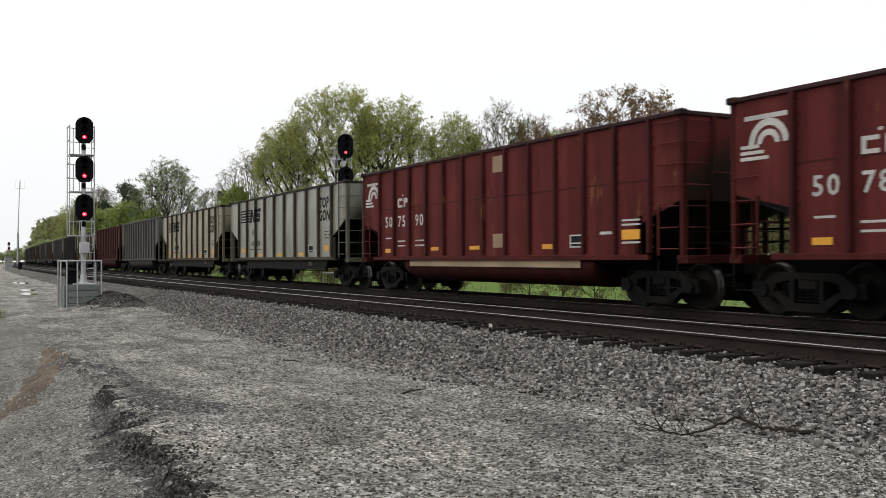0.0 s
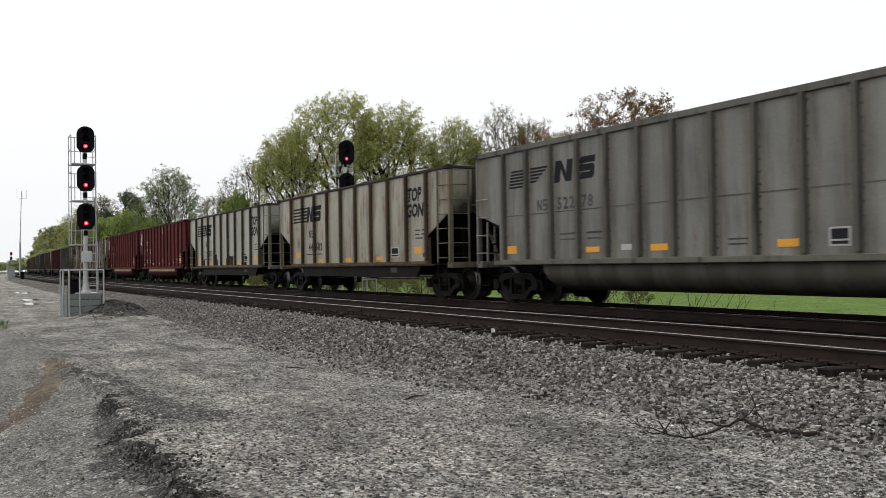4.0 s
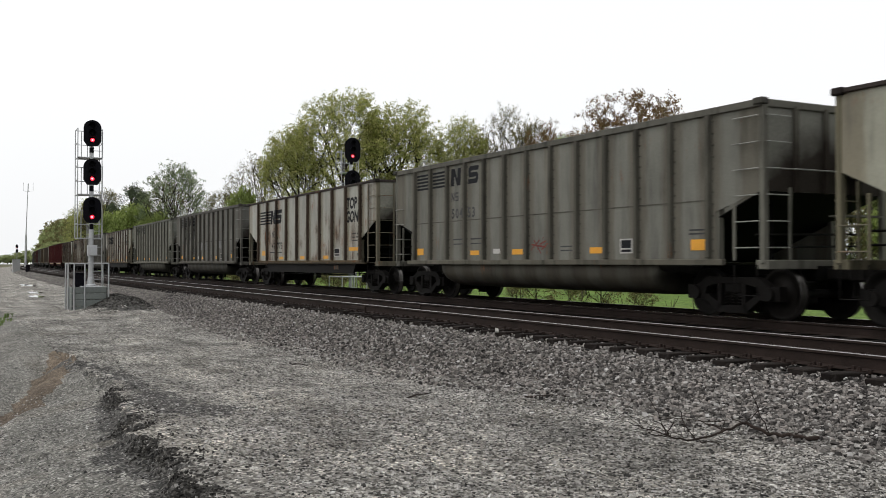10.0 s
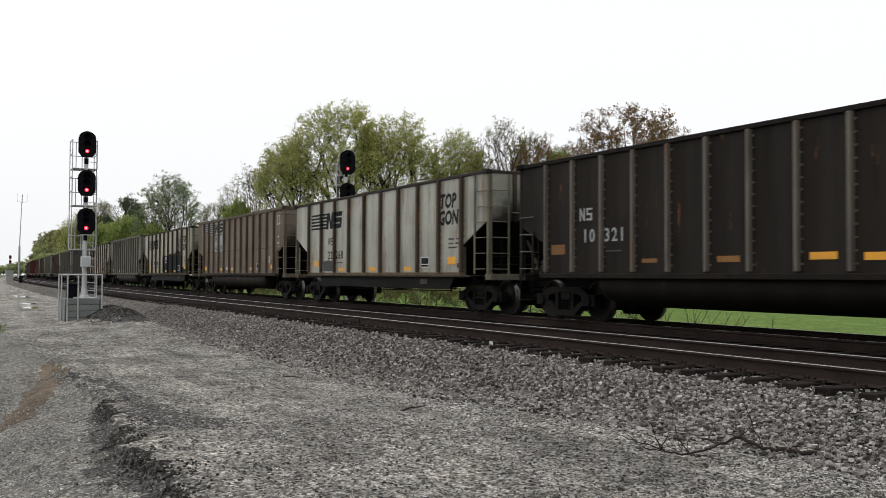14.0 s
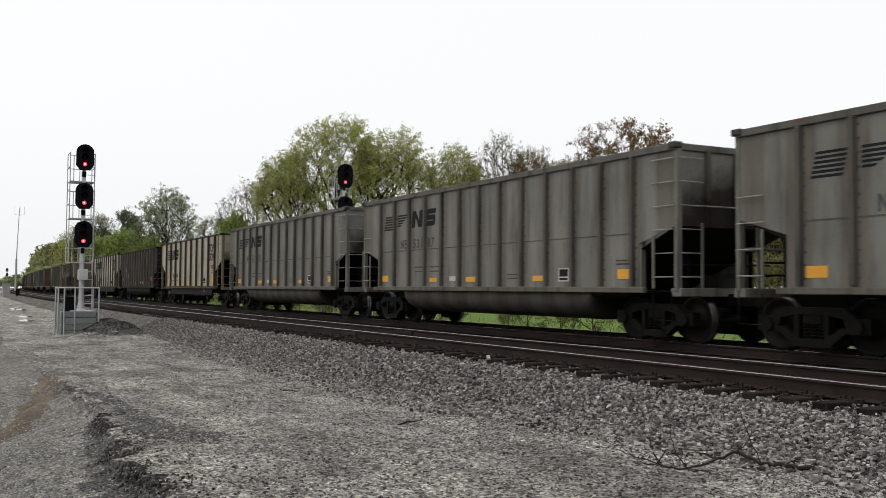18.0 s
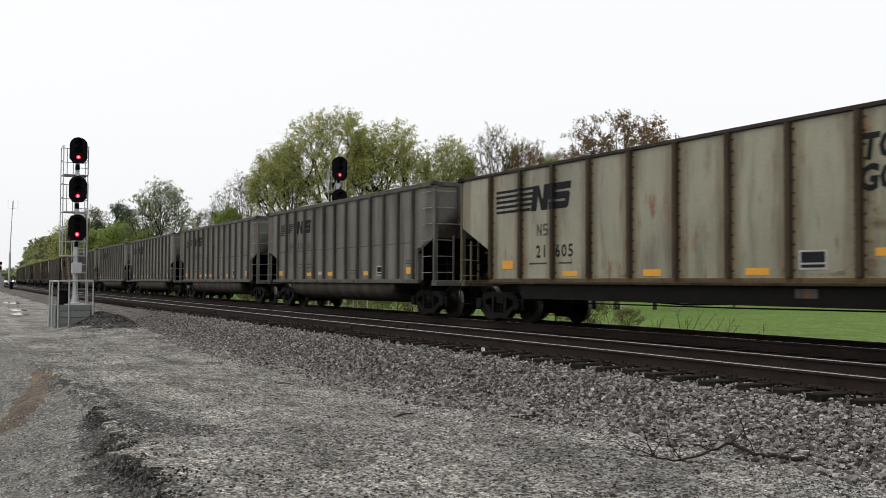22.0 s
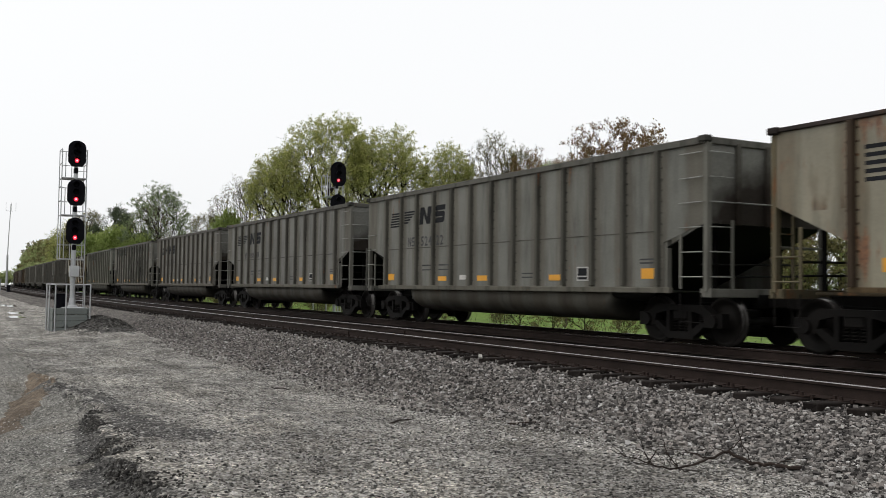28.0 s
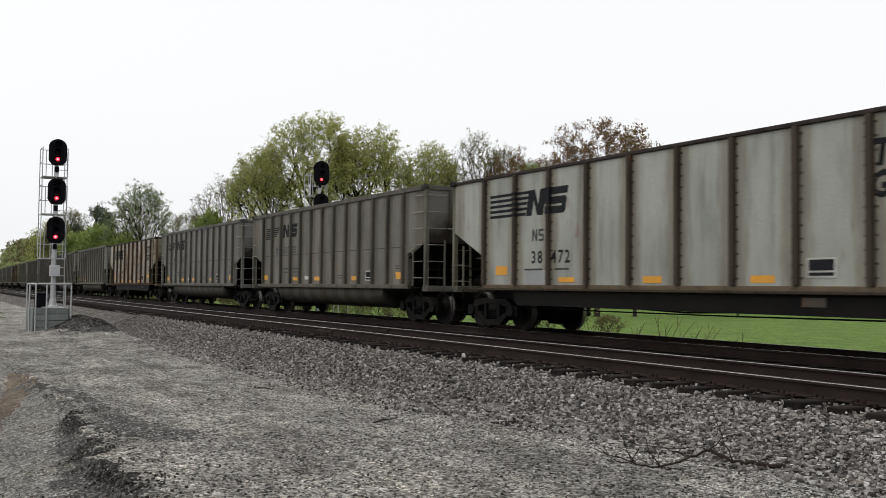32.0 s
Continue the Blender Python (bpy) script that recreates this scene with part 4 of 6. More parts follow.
    if style == "red_tub":
        for s in (-1, 1):
            bm = boxed((L(3.4), s * 1.515 - 0.012, 0.80), (L(11.6), s * 1.515 + 0.012, 0.975))
            rows.append(("cream_band", finish(bm, "cream_band", CREAM), "none"))
        for s in (-1, 1):
            bm = boxed((L(1.4), s * SHEET - 0.006, 2.52), (L(13.8), s * SHEET + 0.006, 2.55))
            rows.append(("seam", finish(bm, "seam", RIB_PAINT), "rib"))
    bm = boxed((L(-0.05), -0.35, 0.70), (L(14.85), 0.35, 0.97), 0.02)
    rows.append(("centre_sill", finish(bm, "centre_sill", SHADED_COAL_BLACK), "dark"))
    bm = bmesh.new()
    lathe(bm, [(0.05, -0.25), (0.13, -0.25), (0.14, -0.20), (0.14, 0.25), (0.05, 0.27)], True, 14, (L(0.75), 0.55, 1.25))
    rows.append(("brake_cylinder", finish(bm, "brake_cylinder", TRUCK_STEEL), "dark"))
    bm = bmesh.new()
    tube(bm, [(L(0.5), -0.6, 0.80), (L(7.4), -0.62, 0.58), (L(14.3), -0.6, 0.80)], 0.018, 5)
    rows.append(("brake_pipe", finish(bm, "brake_pipe", SHADED_COAL_BLACK), "dark"))
    bm = bmesh.new()
    lathe(bm, [(0.20, 0.0), (0.25, 0.0), (0.25, 0.03), (0.20, 0.03)], True, 20)
    for a in range(3):
        t = a * math.pi / 3
        tube(bm, [(0.22 * math.cos(t), 0.015, 0.22 * math.sin(t)), (-0.22 * math.cos(t), 0.015, -0.22 * math.sin(t))], 0.012, 5)
    bmesh.ops.rotate(bm, verts=bm.verts, matrix=Matrix.Rotation(radians(90), 3, "Z"))
    bmesh.ops.translate(bm, verts=bm.verts, vec=(L(14.7) + 0.17, 0.55, 3.05 if style == "tall_rib" else 2.75))
    rows.append(("hand_brake_wheel", finish(bm, "hand_brake_wheel", TRUCK_STEEL), "dark"))
    zb = 3.05 if style == "tall_rib" else 2.75
    bm = boxed((L(14.7) + 0.02, 0.40, zb - 0.24), (L(14.7) + 0.165, 0.72, zb + 0.20), 0.03)
    rows.append(("brake_housing", finish(bm, "brake_housing", TRUCK_STEEL), "dark"))
    bm = bmesh.new()
    tube(bm, [(L(14.7) + 0.13, 0.55, zb - 0.2), (L(14.7) + 0.15, 0.50, 1.02)], 0.016, 5)
    rows.append(("brake_chain", finish(bm, "brake_chain", TRUCK_STEEL), "dark"))
    bm = boxed((L(14.7) + 0.02, 0.1, hi - 0.42), (L(14.7) + 0.30, 1.2, hi - 0.385), 0.005)
    rows.append(("brake_step", finish(bm, "brake_step", RIB_PAINT), "post"))
    # ladders: stiles, and rungs of their own
    zs = [1.27 + 0.45 * i for i in range(6)] if style == "tub" else [1.18 + 0.40 * i for i in range(7)]
    y = -(SHEET + 0.06)
    for u0, u1 in ((0.14, 0.66), (14.14, 14.66)):
        far_u = u1 if u0 < 5 else u0
        bm = boxed((L(far_u) - 0.028, y - 0.012, SILL + 0.05), (L(far_u) + 0.028, y + 0.025, (2.05 if style != "tall_rib" or u0 < 5 else top - 0.1)), 0.004)
        rows.append(("ladder", finish(bm, "ladder", RIB_PAINT), "post"))
        idx = len(rows) - 1
        for z in zs:
            if z < (top - 0.15 if u0 > 5 else 1.7 if style == "tall_rib" else 2.7):
                rows.append(("rung", bar_mesh("rung", (L(u0) - 0.03, y, z), (L(u1) + 0.03, y, z), 0.013, RIB_PAINT), "rung", idx))
        bm = bmesh.new()
        tube(bm, [(L(u0), y, SILL - 0.02), (L(u0), y, 0.45), (L(u1), y, 0.45), (L(u1), y, SILL - 0.02)], 0.014, 5)
        rows.append(("stirrup", finish(bm, "stirrup", TRUCK_STEEL), "dark"))
    for u, s in ((0.1, -1), (14.7, 1)):
        x = L(u) + s * 0.11
        bm = boxed((x - 0.02, -0.99, SILL + 0.05), (x + 0.02, -0.94, (2.3 if style != "tall_rib" or u < 5 else top - 0.1)), 0.004)
        rows.append(("ladder", finish(bm, "ladder", RIB_PAINT), "post"))
        idx = len(rows) - 1
        for z in zs:
            if z < (top - 0.15 if u > 5 else 2.2):
                rows.append(("rung", bar_mesh("rung", (x, -1.5, z), (x, -0.93, z), 0.013, RIB_PAINT), "rung", idx))
    bm = bmesh.new()
    tube(bm, [(L(14.7) + 0.13, -0.9, 2.62), (L(14.7) + 0.13, 1.3, 2.62)], 0.014, 5)
    rows.append(("grab_bar", finish(bm, "grab_bar", RIB_PAINT), "rung"))
    return rows


KITS = {k: kit(k) for k in STYLE}
FACE = -(SHEET + 0.004)


def bars(rects, mats, name):
    """Flat plates on the side: (u0, z0, u1, z1) each."""
    bm = bmesh.new()
    for u0, z0, u1, z1 in rects:
        box(bm, (L(u0), FACE, z0), (L(u1), FACE + 0.003, z1))
    return finish(bm, name, mats)


def slanted(bm, pts, d=0.003):
    """A flat piece on the side; each one a hair further out than the last, so that none share a plane."""
    lift = 0.0004 * (len(bm.faces) // 6 % 8)
    prism(bm, [(L(u), z) for u, z in pts], FACE - lift, FACE + d)


def arc_band(bm, cu, cz, r0, r1, a0, a1, n=10):
    for i in range(n):
        t0, t1 = (radians(a0 + (a1 - a0) * k / n) for k in (i, i + 1))
        slanted(bm, [(cu + r * math.cos(t), cz + r * math.sin(t)) for r, t in ((r0, t0), (r1, t0), (r1, t1), (r0, t1))])


def plate_mesh(pts, name, mats):
    bm = bmesh.new()
    slanted(bm, pts)
    return finish(bm, name, mats)


def zigzag(u, z, w, h, s, lean):
    pts = [(0, 0), (s, 0), (s, 0.60 * h), (w - s, 0), (w, 0), (w, h), (w - s, h), (w - s, 0.40 * h), (s, h), (0, h)]
    return plate_mesh([(u + a + lean * b, z + b) for a, b in pts], "emblem_zigzag", LETTER_BLACK)


def double_bend(u, z, w, h, s, lean):
    m, c = h / 2, 0.06
    pts = [(0, 0), (w - c, 0), (w, c), (w, m + s / 2 - c), (w - c, m + s / 2), (s, m + s / 2), (s, h - s), (w, h - s), (w, h), (c, h), (0, h - c), (0, m - s / 2 + c), (c, m - s / 2), (w - s, m - s / 2), (w - s, s), (0, s)]
    return plate_mesh([(u + a + lean * b, z + b) for a, b in pts], "emblem_bend", LETTER_BLACK)


def stripe(u0, z0, u1, z1, lean0=0.0, lean1=0.0):
    return plate_mesh([(u0, z0), (u1, z0), (u1 + lean1, z1), (u0 + lean0, z1)], "emblem_stripe", LETTER_BLACK)


def emblem_tall():
    """Five stripes running into a zigzag and a double bend."""
    def on_rib(me, u, spans):
        bm = bmesh.new()
        bm.from_mesh(me)
        for z0, z1 in spans:
            box(bm, (L(u) - 0.066, -(SHEET + 0.0885), z0), (L(u) + 0.066, -(SHEET + 0.001), z1))
        bm.to_mesh(me)
        bm.free()
        return me

    out = [on_rib(stripe(1.80, 2.67 + 0.122 * i, 3.28 + 0.030 * i, 2.735 + 0.122 * i, 0, 0.02), 2.893, [(2.67 + 0.122 * i, 2.735 + 0.122 * i)]) for i in range(5)]
    out.append(on_rib(double_bend(4.02, 2.65, 0.74, 0.58, 0.16, 0.20), 4.206, [(2.65, 2.81), (2.86, 3.23)]))
    return out + [zigzag(3.30, 2.65, 0.66, 0.58, 0.23, 0.20)]


def emblem_tub(wide):
    if wide:
        out = [stripe(u, 3.11 + 0.098 * i, u + 0.74, 3.165 + 0.098 * i) for u in (1.50, 2.50) for i in range(5)]
        return out + [zigzag(3.58, 3.10, 0.55, 0.47, 0.19, 0.10), double_bend(4.55, 3.10, 0.52, 0.46, 0.12, 0.10)]
    out = [stripe(1.62 + 0.02 * i, 2.80 + 0.075 * i, 2.22 + 0.02 * i, 2.845 + 0.075 * i, 0.0, 0.02) for i in range(6)]
    out += [stripe(2.56, 2.80 + 0.075 * i, 2.66 + 0.12 * i, 2.845 + 0.075 * i, 0.0, 0.06) for i in range(1, 6)]
    return out + [zigzag(3.52, 2.80, 0.66, 0.48, 0.22, 0.14), double_bend(4.42, 2.80, 0.56, 0.48, 0.14, 0.14)]


def emblem_red():
    """An arched band over stripes."""
    bm = bmesh.new()
    arc_band(bm, 0.86, 2.92, 0.30, 0.42, 0, 190, 12)
    arc_band(bm, 0.86, 2.92, 0.14, 0.24, 0, 180, 9)
    for i in range(3):
        slanted(bm, [(0.26, 2.66 + 0.10 * i), (0.86 - 0.1 * i, 2.66 + 0.10 * i), (0.86 - 0.1 * i, 2.72 + 0.10 * i), (0.26, 2.72 + 0.10 * i)])
    return [finish(bm, "emblem", LETTER_WHITE)]


EMBLEM = {"tall_rib": emblem_tall(), "wide": emblem_tub(True), "slant": emblem_tub(False), "red": emblem_red()}
TOP_WORDS = words("TOP\nGON", 0.53, "lettering", LETTER_BLACK, 0.022, 0.87)
TOP_WORDS.transform(Matrix(((0.90, 0, 0.12, 0), (0, 1, 0, 0), (0, 0, 1, 0), (0, 0, 0, 1))))
YELLOW = {
    "tall_rib": [(2.08, 1.32, 2.56, 1.53), (4.56, 1.15, 5.10, 1.26), (7.21, 1.14, 7.72, 1.27), (9.83, 1.15, 10.34, 1.27), (12.58, 1.31, 13.05, 1.52)],
    "tub": [(1.52, 1.23, 1.93, 1.42), (4.68, 1.21, 5.14, 1.33), (6.76, 1.21, 7.24, 1.34), (9.90, 1.21, 10.34, 1.34), (13.00, 1.24, 13.42, 1.44)],
    "dark_tub": [(1.34, 1.49, 1.86, 1.71), (4.45, 1.28, 4.89, 1.36), (6.48, 1.27, 7.02, 1.38), (8.50, 1.29, 9.02, 1.41), (9.50, 1.27, 10.02, 1.39), (12.42, 1.46, 12.98, 1.72)],
    "red_tub": [(1.72, 1.20, 2.10, 1.32), (4.75, 1.24, 5.20, 1.34), (6.9, 1.24, 7.4, 1.34), (10.2, 1.22, 10.75, 1.33), (13.0, 1.38, 13.55, 1.58)],
}


def plate_of(u0, z0, u1, z1, mats, name):
    return bars([(u0, z0, u1, z1)], mats, name)


REFLECTORS = {k: [plate_of(*r, DIRTY_REFLECTOR if k == "dark_tub" and i in (0, 1, 2, 5) else REFLECTOR, "reflector") for i, r in enumerate(v)] for k, v in YELLOW.items()}
for plates in REFLECTORS.values():
    for me in plates:
        me.transform(Matrix.Translation((0, -0.005, 0)))
LONG_REFLECTOR = plate_of(12.34, 1.42, 13.16, 1.54, REFLECTOR, "reflector")
LONG_REFLECTOR.transform(Matrix.Translation((0, -0.005, 0)))
DATA_BOX = {}
for k, u, z in (("tall_rib", 10.96, 1.23), ("tub", 10.92, 1.20), ("dark_tub", 10.92, 1.22), ("red_tub", 11.25, 1.24)):
    w, h = (0.54, 0.31) if k == "tall_rib" else (0.40, 0.30) if k == "tub" else (0.55, 0.28)
    DATA_BOX[k] = (plate_of(u, z, u + w, z + h, LETTER_GREY if k == "dark_tub" else LETTER_WHITE, "stencil_panel"),
                   bars([(u + 0.04, z + 0.11, u + w - 0.04, z + h - 0.03), (u + 0.04, z + 0.03, u + w - 0.04, z + 0.08)], LETTER_BLACK, "stencil"))
    DATA_BOX[k][1].transform(Matrix.Translation((0, -0.004, 0)))
    if k == "tall_rib":
        for me in DATA_BOX[k]:
            me.transform(Matrix.Translation((0, -0.012, 0)))


def single_bars(rects, mats, name):
    return [bars([r], mats, name) for r in rects]


SMALL = {
    "dark_tub": single_bars([(3.3, 1.52, 3.8, 1.55), (12.5, 1.30, 12.9, 1.33)], LETTER_GREY, "stencil"),
    "tall_rib": single_bars([(12.62, 1.98, 12.95, 2.02), (13.05, 1.98, 13.25, 2.02), (12.62, 1.86, 12.90, 1.90), (13.0, 1.86, 13.2, 1.90), (12.62, 1.75, 13.1, 1.79), (3.25, 1.42, 3.95, 1.46), (4.4, 1.42, 4.9, 1.46), (13.1, 1.22, 13.45, 1.34)], LETTER_GREY, "stencil"),
    "tub": single_bars([(3.72, 1.62, 4.28, 1.66), (4.70, 1.62, 5.25, 1.66), (3.72, 1.50, 4.28, 1.53), (4.70, 1.50, 5.25, 1.53), (8.8, 1.36, 9.25, 1.39), (8.8, 1.27, 9.25, 1.30), (12.95, 1.60, 13.35, 1.63), (12.95, 1.53, 13.35, 1.56)], LETTER_GREY, "stencil"),
    "red_tub": single_bars([(1.76, 1.62, 2.15, 1.66), (2.60, 1.52, 3.10, 1.56), (3.75, 1.52, 4.3, 1.56), (2.60, 1.38, 3.10, 1.42), (3.75, 1.38, 4.3, 1.42), (0.35, 3.34, 1.25, 3.42), (12.3, 1.50, 12.85, 1.56), (13.0, 1.66, 13.55, 1.70), (13.0, 1.75, 13.55, 1.79), (13.0, 1.30, 13.55, 1.34)], LETTER_WHITE, "stencil"),
}


def mark_mesh(u, z, h, mats):
    """The small two-letter mark as plain strokes: a zigzag and a double bend."""
    bm = bmesh.new()
    w, t, m = h * 0.70, h * 0.17, h / 2
    for pts, du in (([(0, 0), (t, 0), (t, 0.66 * h), (w - t, 0), (w, 0), (w, h), (w - t, h), (w - t, 0.34 * h), (t, h), (0, h)], 0.0),
                    ([(0, 0), (w, 0), (w, m + t / 2), (t, m + t / 2), (t, h - t), (w, h - t), (w, h), (0, h), (0, m - t / 2), (w - t, m - t / 2), (w - t, t), (0, t)], w * 1.3)):
        slanted(bm, [(u + du + a_, z + b_) for a_, b_ in pts])
    return finish(bm, "reporting_mark", mats)


MARK = {
    "slant": mark_mesh(2.83, 2.20, 0.26, LETTER_GREY), "tall_rib": mark_mesh(3.56, 2.07, 0.27, LETTER_GREY), "tub": mark_mesh(3.63, 2.68, 0.24, LETTER_GREY),
    "red_tub": bars([(2.62, 2.55, 2.70, 2.82), (2.70, 2.55, 2.92, 2.62), (2.70, 2.75, 2.92, 2.82), (3.02, 2.55, 3.10, 2.82), (3.10, 2.68, 3.26, 2.82), (2.90, 2.88, 2.98, 2.93)], LETTER_WHITE, "reporting_mark"),
}
WHITE_TAG = plate_of(5.85, 1.24, 6.18, 1.36, LETTER_WHITE, "data_plate")


def number_rows(style, digits, slant=False):
    """Where the digits stand, panel by panel."""
    if style == "red_tub":
        cuts = [(digits[0:2], 1.72), (digits[2:4], 2.62), (digits[4:6], 3.76)]
        return cuts, 1.98, 0.46, LETTER_WHITE
    if style == "tall_rib":
        return [(digits[:-3], 3.52), (digits[-3:], 4.27)], 1.58, 0.39, LETTER_BLACK
    return [(digits[:-2], 3.63), (digits[-2:], 4.53)], 2.20 if slant else 2.22, 0.37, LETTER_GREY


DIGITS = {}


def digit(c, size, mats):
    key = (c, size, mats.name)
    if key not in DIGITS:
        DIGITS[key] = words(c, size, "digit", mats, 0.008)
    return DIGITS[key]


def tones(base, style, rust):
    style = "tub" if style == "dark_tub" else style
    lift = {"tall_rib": (0.94, 0.945, 0.89), "tub": (1.215, 1.22, 1.26), "red_tub": (1.12, 0.95, 1.0)}[style]
    r, g, b = (c * k for c, k in zip(base, lift))
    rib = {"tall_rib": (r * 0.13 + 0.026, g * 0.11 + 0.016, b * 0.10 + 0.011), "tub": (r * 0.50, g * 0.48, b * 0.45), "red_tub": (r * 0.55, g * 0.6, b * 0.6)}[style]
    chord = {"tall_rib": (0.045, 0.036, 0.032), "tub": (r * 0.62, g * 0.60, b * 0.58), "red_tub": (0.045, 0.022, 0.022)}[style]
    # tub tone: body colour lowered to carry the shade under the sill
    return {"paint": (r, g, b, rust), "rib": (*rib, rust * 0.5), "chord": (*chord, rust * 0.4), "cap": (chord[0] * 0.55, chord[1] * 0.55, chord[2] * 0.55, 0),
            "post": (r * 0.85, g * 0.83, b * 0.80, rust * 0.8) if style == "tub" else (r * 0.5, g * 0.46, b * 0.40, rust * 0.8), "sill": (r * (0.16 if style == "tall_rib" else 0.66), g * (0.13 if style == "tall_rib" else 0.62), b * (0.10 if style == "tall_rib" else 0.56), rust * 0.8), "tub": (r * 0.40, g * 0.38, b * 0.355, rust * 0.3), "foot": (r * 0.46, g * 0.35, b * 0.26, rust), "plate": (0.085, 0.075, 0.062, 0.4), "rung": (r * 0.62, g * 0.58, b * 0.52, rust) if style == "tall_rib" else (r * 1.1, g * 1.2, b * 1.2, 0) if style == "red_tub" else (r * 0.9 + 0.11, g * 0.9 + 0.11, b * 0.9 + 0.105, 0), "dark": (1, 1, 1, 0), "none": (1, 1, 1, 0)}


def gondola(style, base, rust, label, digits="", emblem="", pale_digits=False, flat=False):
    root = tagged(new("coal_gondola"), label, "rail car", "cars of the coal train")
    tone = tones(base, style, rust)
    if pale_digits:
        tone["rib"] = (0.135, 0.118, 0.100, 0.3)
    made = []
    for row in KITS[style]:
        name, me, key = row[:3]
        at = (0, 0, 0)
        if isinstance(me, tuple):
            me, at = me
        if flat and name == "side_panel":
            made.append(None)
            continue
        ob = part(name, me, None, made[row[3]] if len(row) > 3 else root)
        ob.matrix_basis = Matrix.Translation(at)
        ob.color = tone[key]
        made.append(ob)
    for u, c, hx in ((-0.0, COUPLER, 0), (14.8, COUPLER_BACK, 0)):
        part("coupler", c, None, root).matrix_basis = Matrix.Translation((L(u), 0, 0))
    part("brake_hose", HOSE, None, root).matrix_basis = Matrix.Translation((L(0.0), 0, 0))
    for u in (1.23, 13.57):
        tr = part("truck", BOLSTER, None, root)
        tr.matrix_basis = Matrix.Translation((L(u), 0, 0))
        for n, me, _ in TRUCK_BITS:
            part(n, me, None, tr)
        for dx in (-0.89, 0.89):
            w = part("wheelset", WHEELSET, None, tr)
            w.matrix_parent_inverse = Matrix.Translation((dx, 0, 0.457))
            wheelsets.append(w)
    for me in REFLECTORS[style]:
        part("reflector", me, None, root, "yellow reflective plate")
    for me in DATA_BOX[style]:
        part("stencil_panel", me, None, root)
    if emblem:
        for me in EMBLEM[emblem]:
            part(me.name.split(".")[0], me, None, root)
    if pale_digits:
        part("reporting_mark", mark_mesh(2.40, 2.20, 0.27, PALE_PATCH), None, root)
    else:
        part("reporting_mark", MARK["slant" if emblem == "slant" else style], None, root)
    for me in SMALL[style]:
        part("stencil", me, None, root)
    if style == "tub" and not pale_digits:
        part("data_plate", WHITE_TAG, None, root)
    if style == "tall_rib":
        ob = part("lettering", TOP_WORDS, None, root, "black painted words TOP GON")
        ob.matrix_basis = Matrix.Translation((L(12.10), FACE, 2.87))
    if style == "red_tub":
        part("tan_panel", plate_of(8.05, 3.15, 8.65, 3.55, TAN, "tan_panel"), None, root)
        part("tan_panel", plate_of(8.05, 1.28, 8.55, 1.62, TAN, "tan_panel"), None, root)
    if digits:
        cuts, z, size, mat_ = number_rows(style, digits, emblem == "slant")
        if pale_digits:
            cuts, z, size = [(digits[:2], 2.50), (digits[2:], 3.25)], 1.74, 0.39
        for text, u in cuts:
            for i, c in enumerate(text):
                at = L(u + i * size * 0.62)
                part("digit", digit(c, size, PALE_PATCH if pale_digits else mat_), None, root).matrix_basis = Matrix.Translation((at, FACE, z))
    else:
        cuts, z, size, mat_ = number_rows(style, "00000", emblem == "slant")
        bm = [(u + 0.17 * i, z + 0.02, u + 0.17 * i + 0.10, z + 0.24) for text, u in cuts for i in range(len(text))]
        for r in bm:
            part("digit", bars([r], mat_, "digit"), None, root)
    return root


def spray(root, rects, mats, seed, name="graffiti"):
    """Irregular painted patches on the side; flat-footed ones end straight at the sill."""
    r = random.Random(seed)
    for u0, z0, u1, z1 in rects:
        bm = bmesh.new()
        n = 22
        if z0 < 1.20:
            pts = [(u0, z0), (u1, z0)] + [(u1 - (u1 - u0) * k / 14, z1 + 0.10 * noise.noise((u1 - (u1 - u0) * k / 14, seed, 0.5)) + r.uniform(-0.02, 0.02)) for k in range(15)]
        else:
            pts = []
            for k in range(n):
                a = 2 * math.pi * k / n
                q = 1 + r.uniform(-0.16, 0.12)
                c, s = math.cos(a), math.sin(a)
                pts.append(((u0 + u1) / 2 + (u1 - u0) / 2 * q * math.copysign(abs(c) ** 0.6, c), (z0 + z1) / 2 + (z1 - z0) / 2 * q * math.copysign(abs(s) ** 0.6, s)))
        slanted(bm, pts, 0.002)
        me = finish(bm, name, mats)
        me.transform(Matrix.Translation((0, 0.001, 0)))
        part(name, me, None, root)


def grimy(root, spans, z0, z1, mats=STREAKS):
    """Coal-dust or rust streaks over whole panels between the ribs."""
    for u0, u1 in spans:
        me = bars([(u0, z0, u1, z1)], mats, "dust_film")
        me.transform(Matrix.Translation((0, -0.009 if mats is STREAKS else 0.0015, 0)))
        part("dust_film", me, None, root)


def tub_panels(first, last):
    return [(1.41 + 1.006 * i + 0.08, 1.41 + 1.006 * (i + 1) - 0.08) for i in range(first, last)]


def tall_panels(first, last):
    return [(1.58 + 1.313 * i + 0.10, 1.58 + 1.313 * (i + 1) - 0.10) for i in range(first, last)]


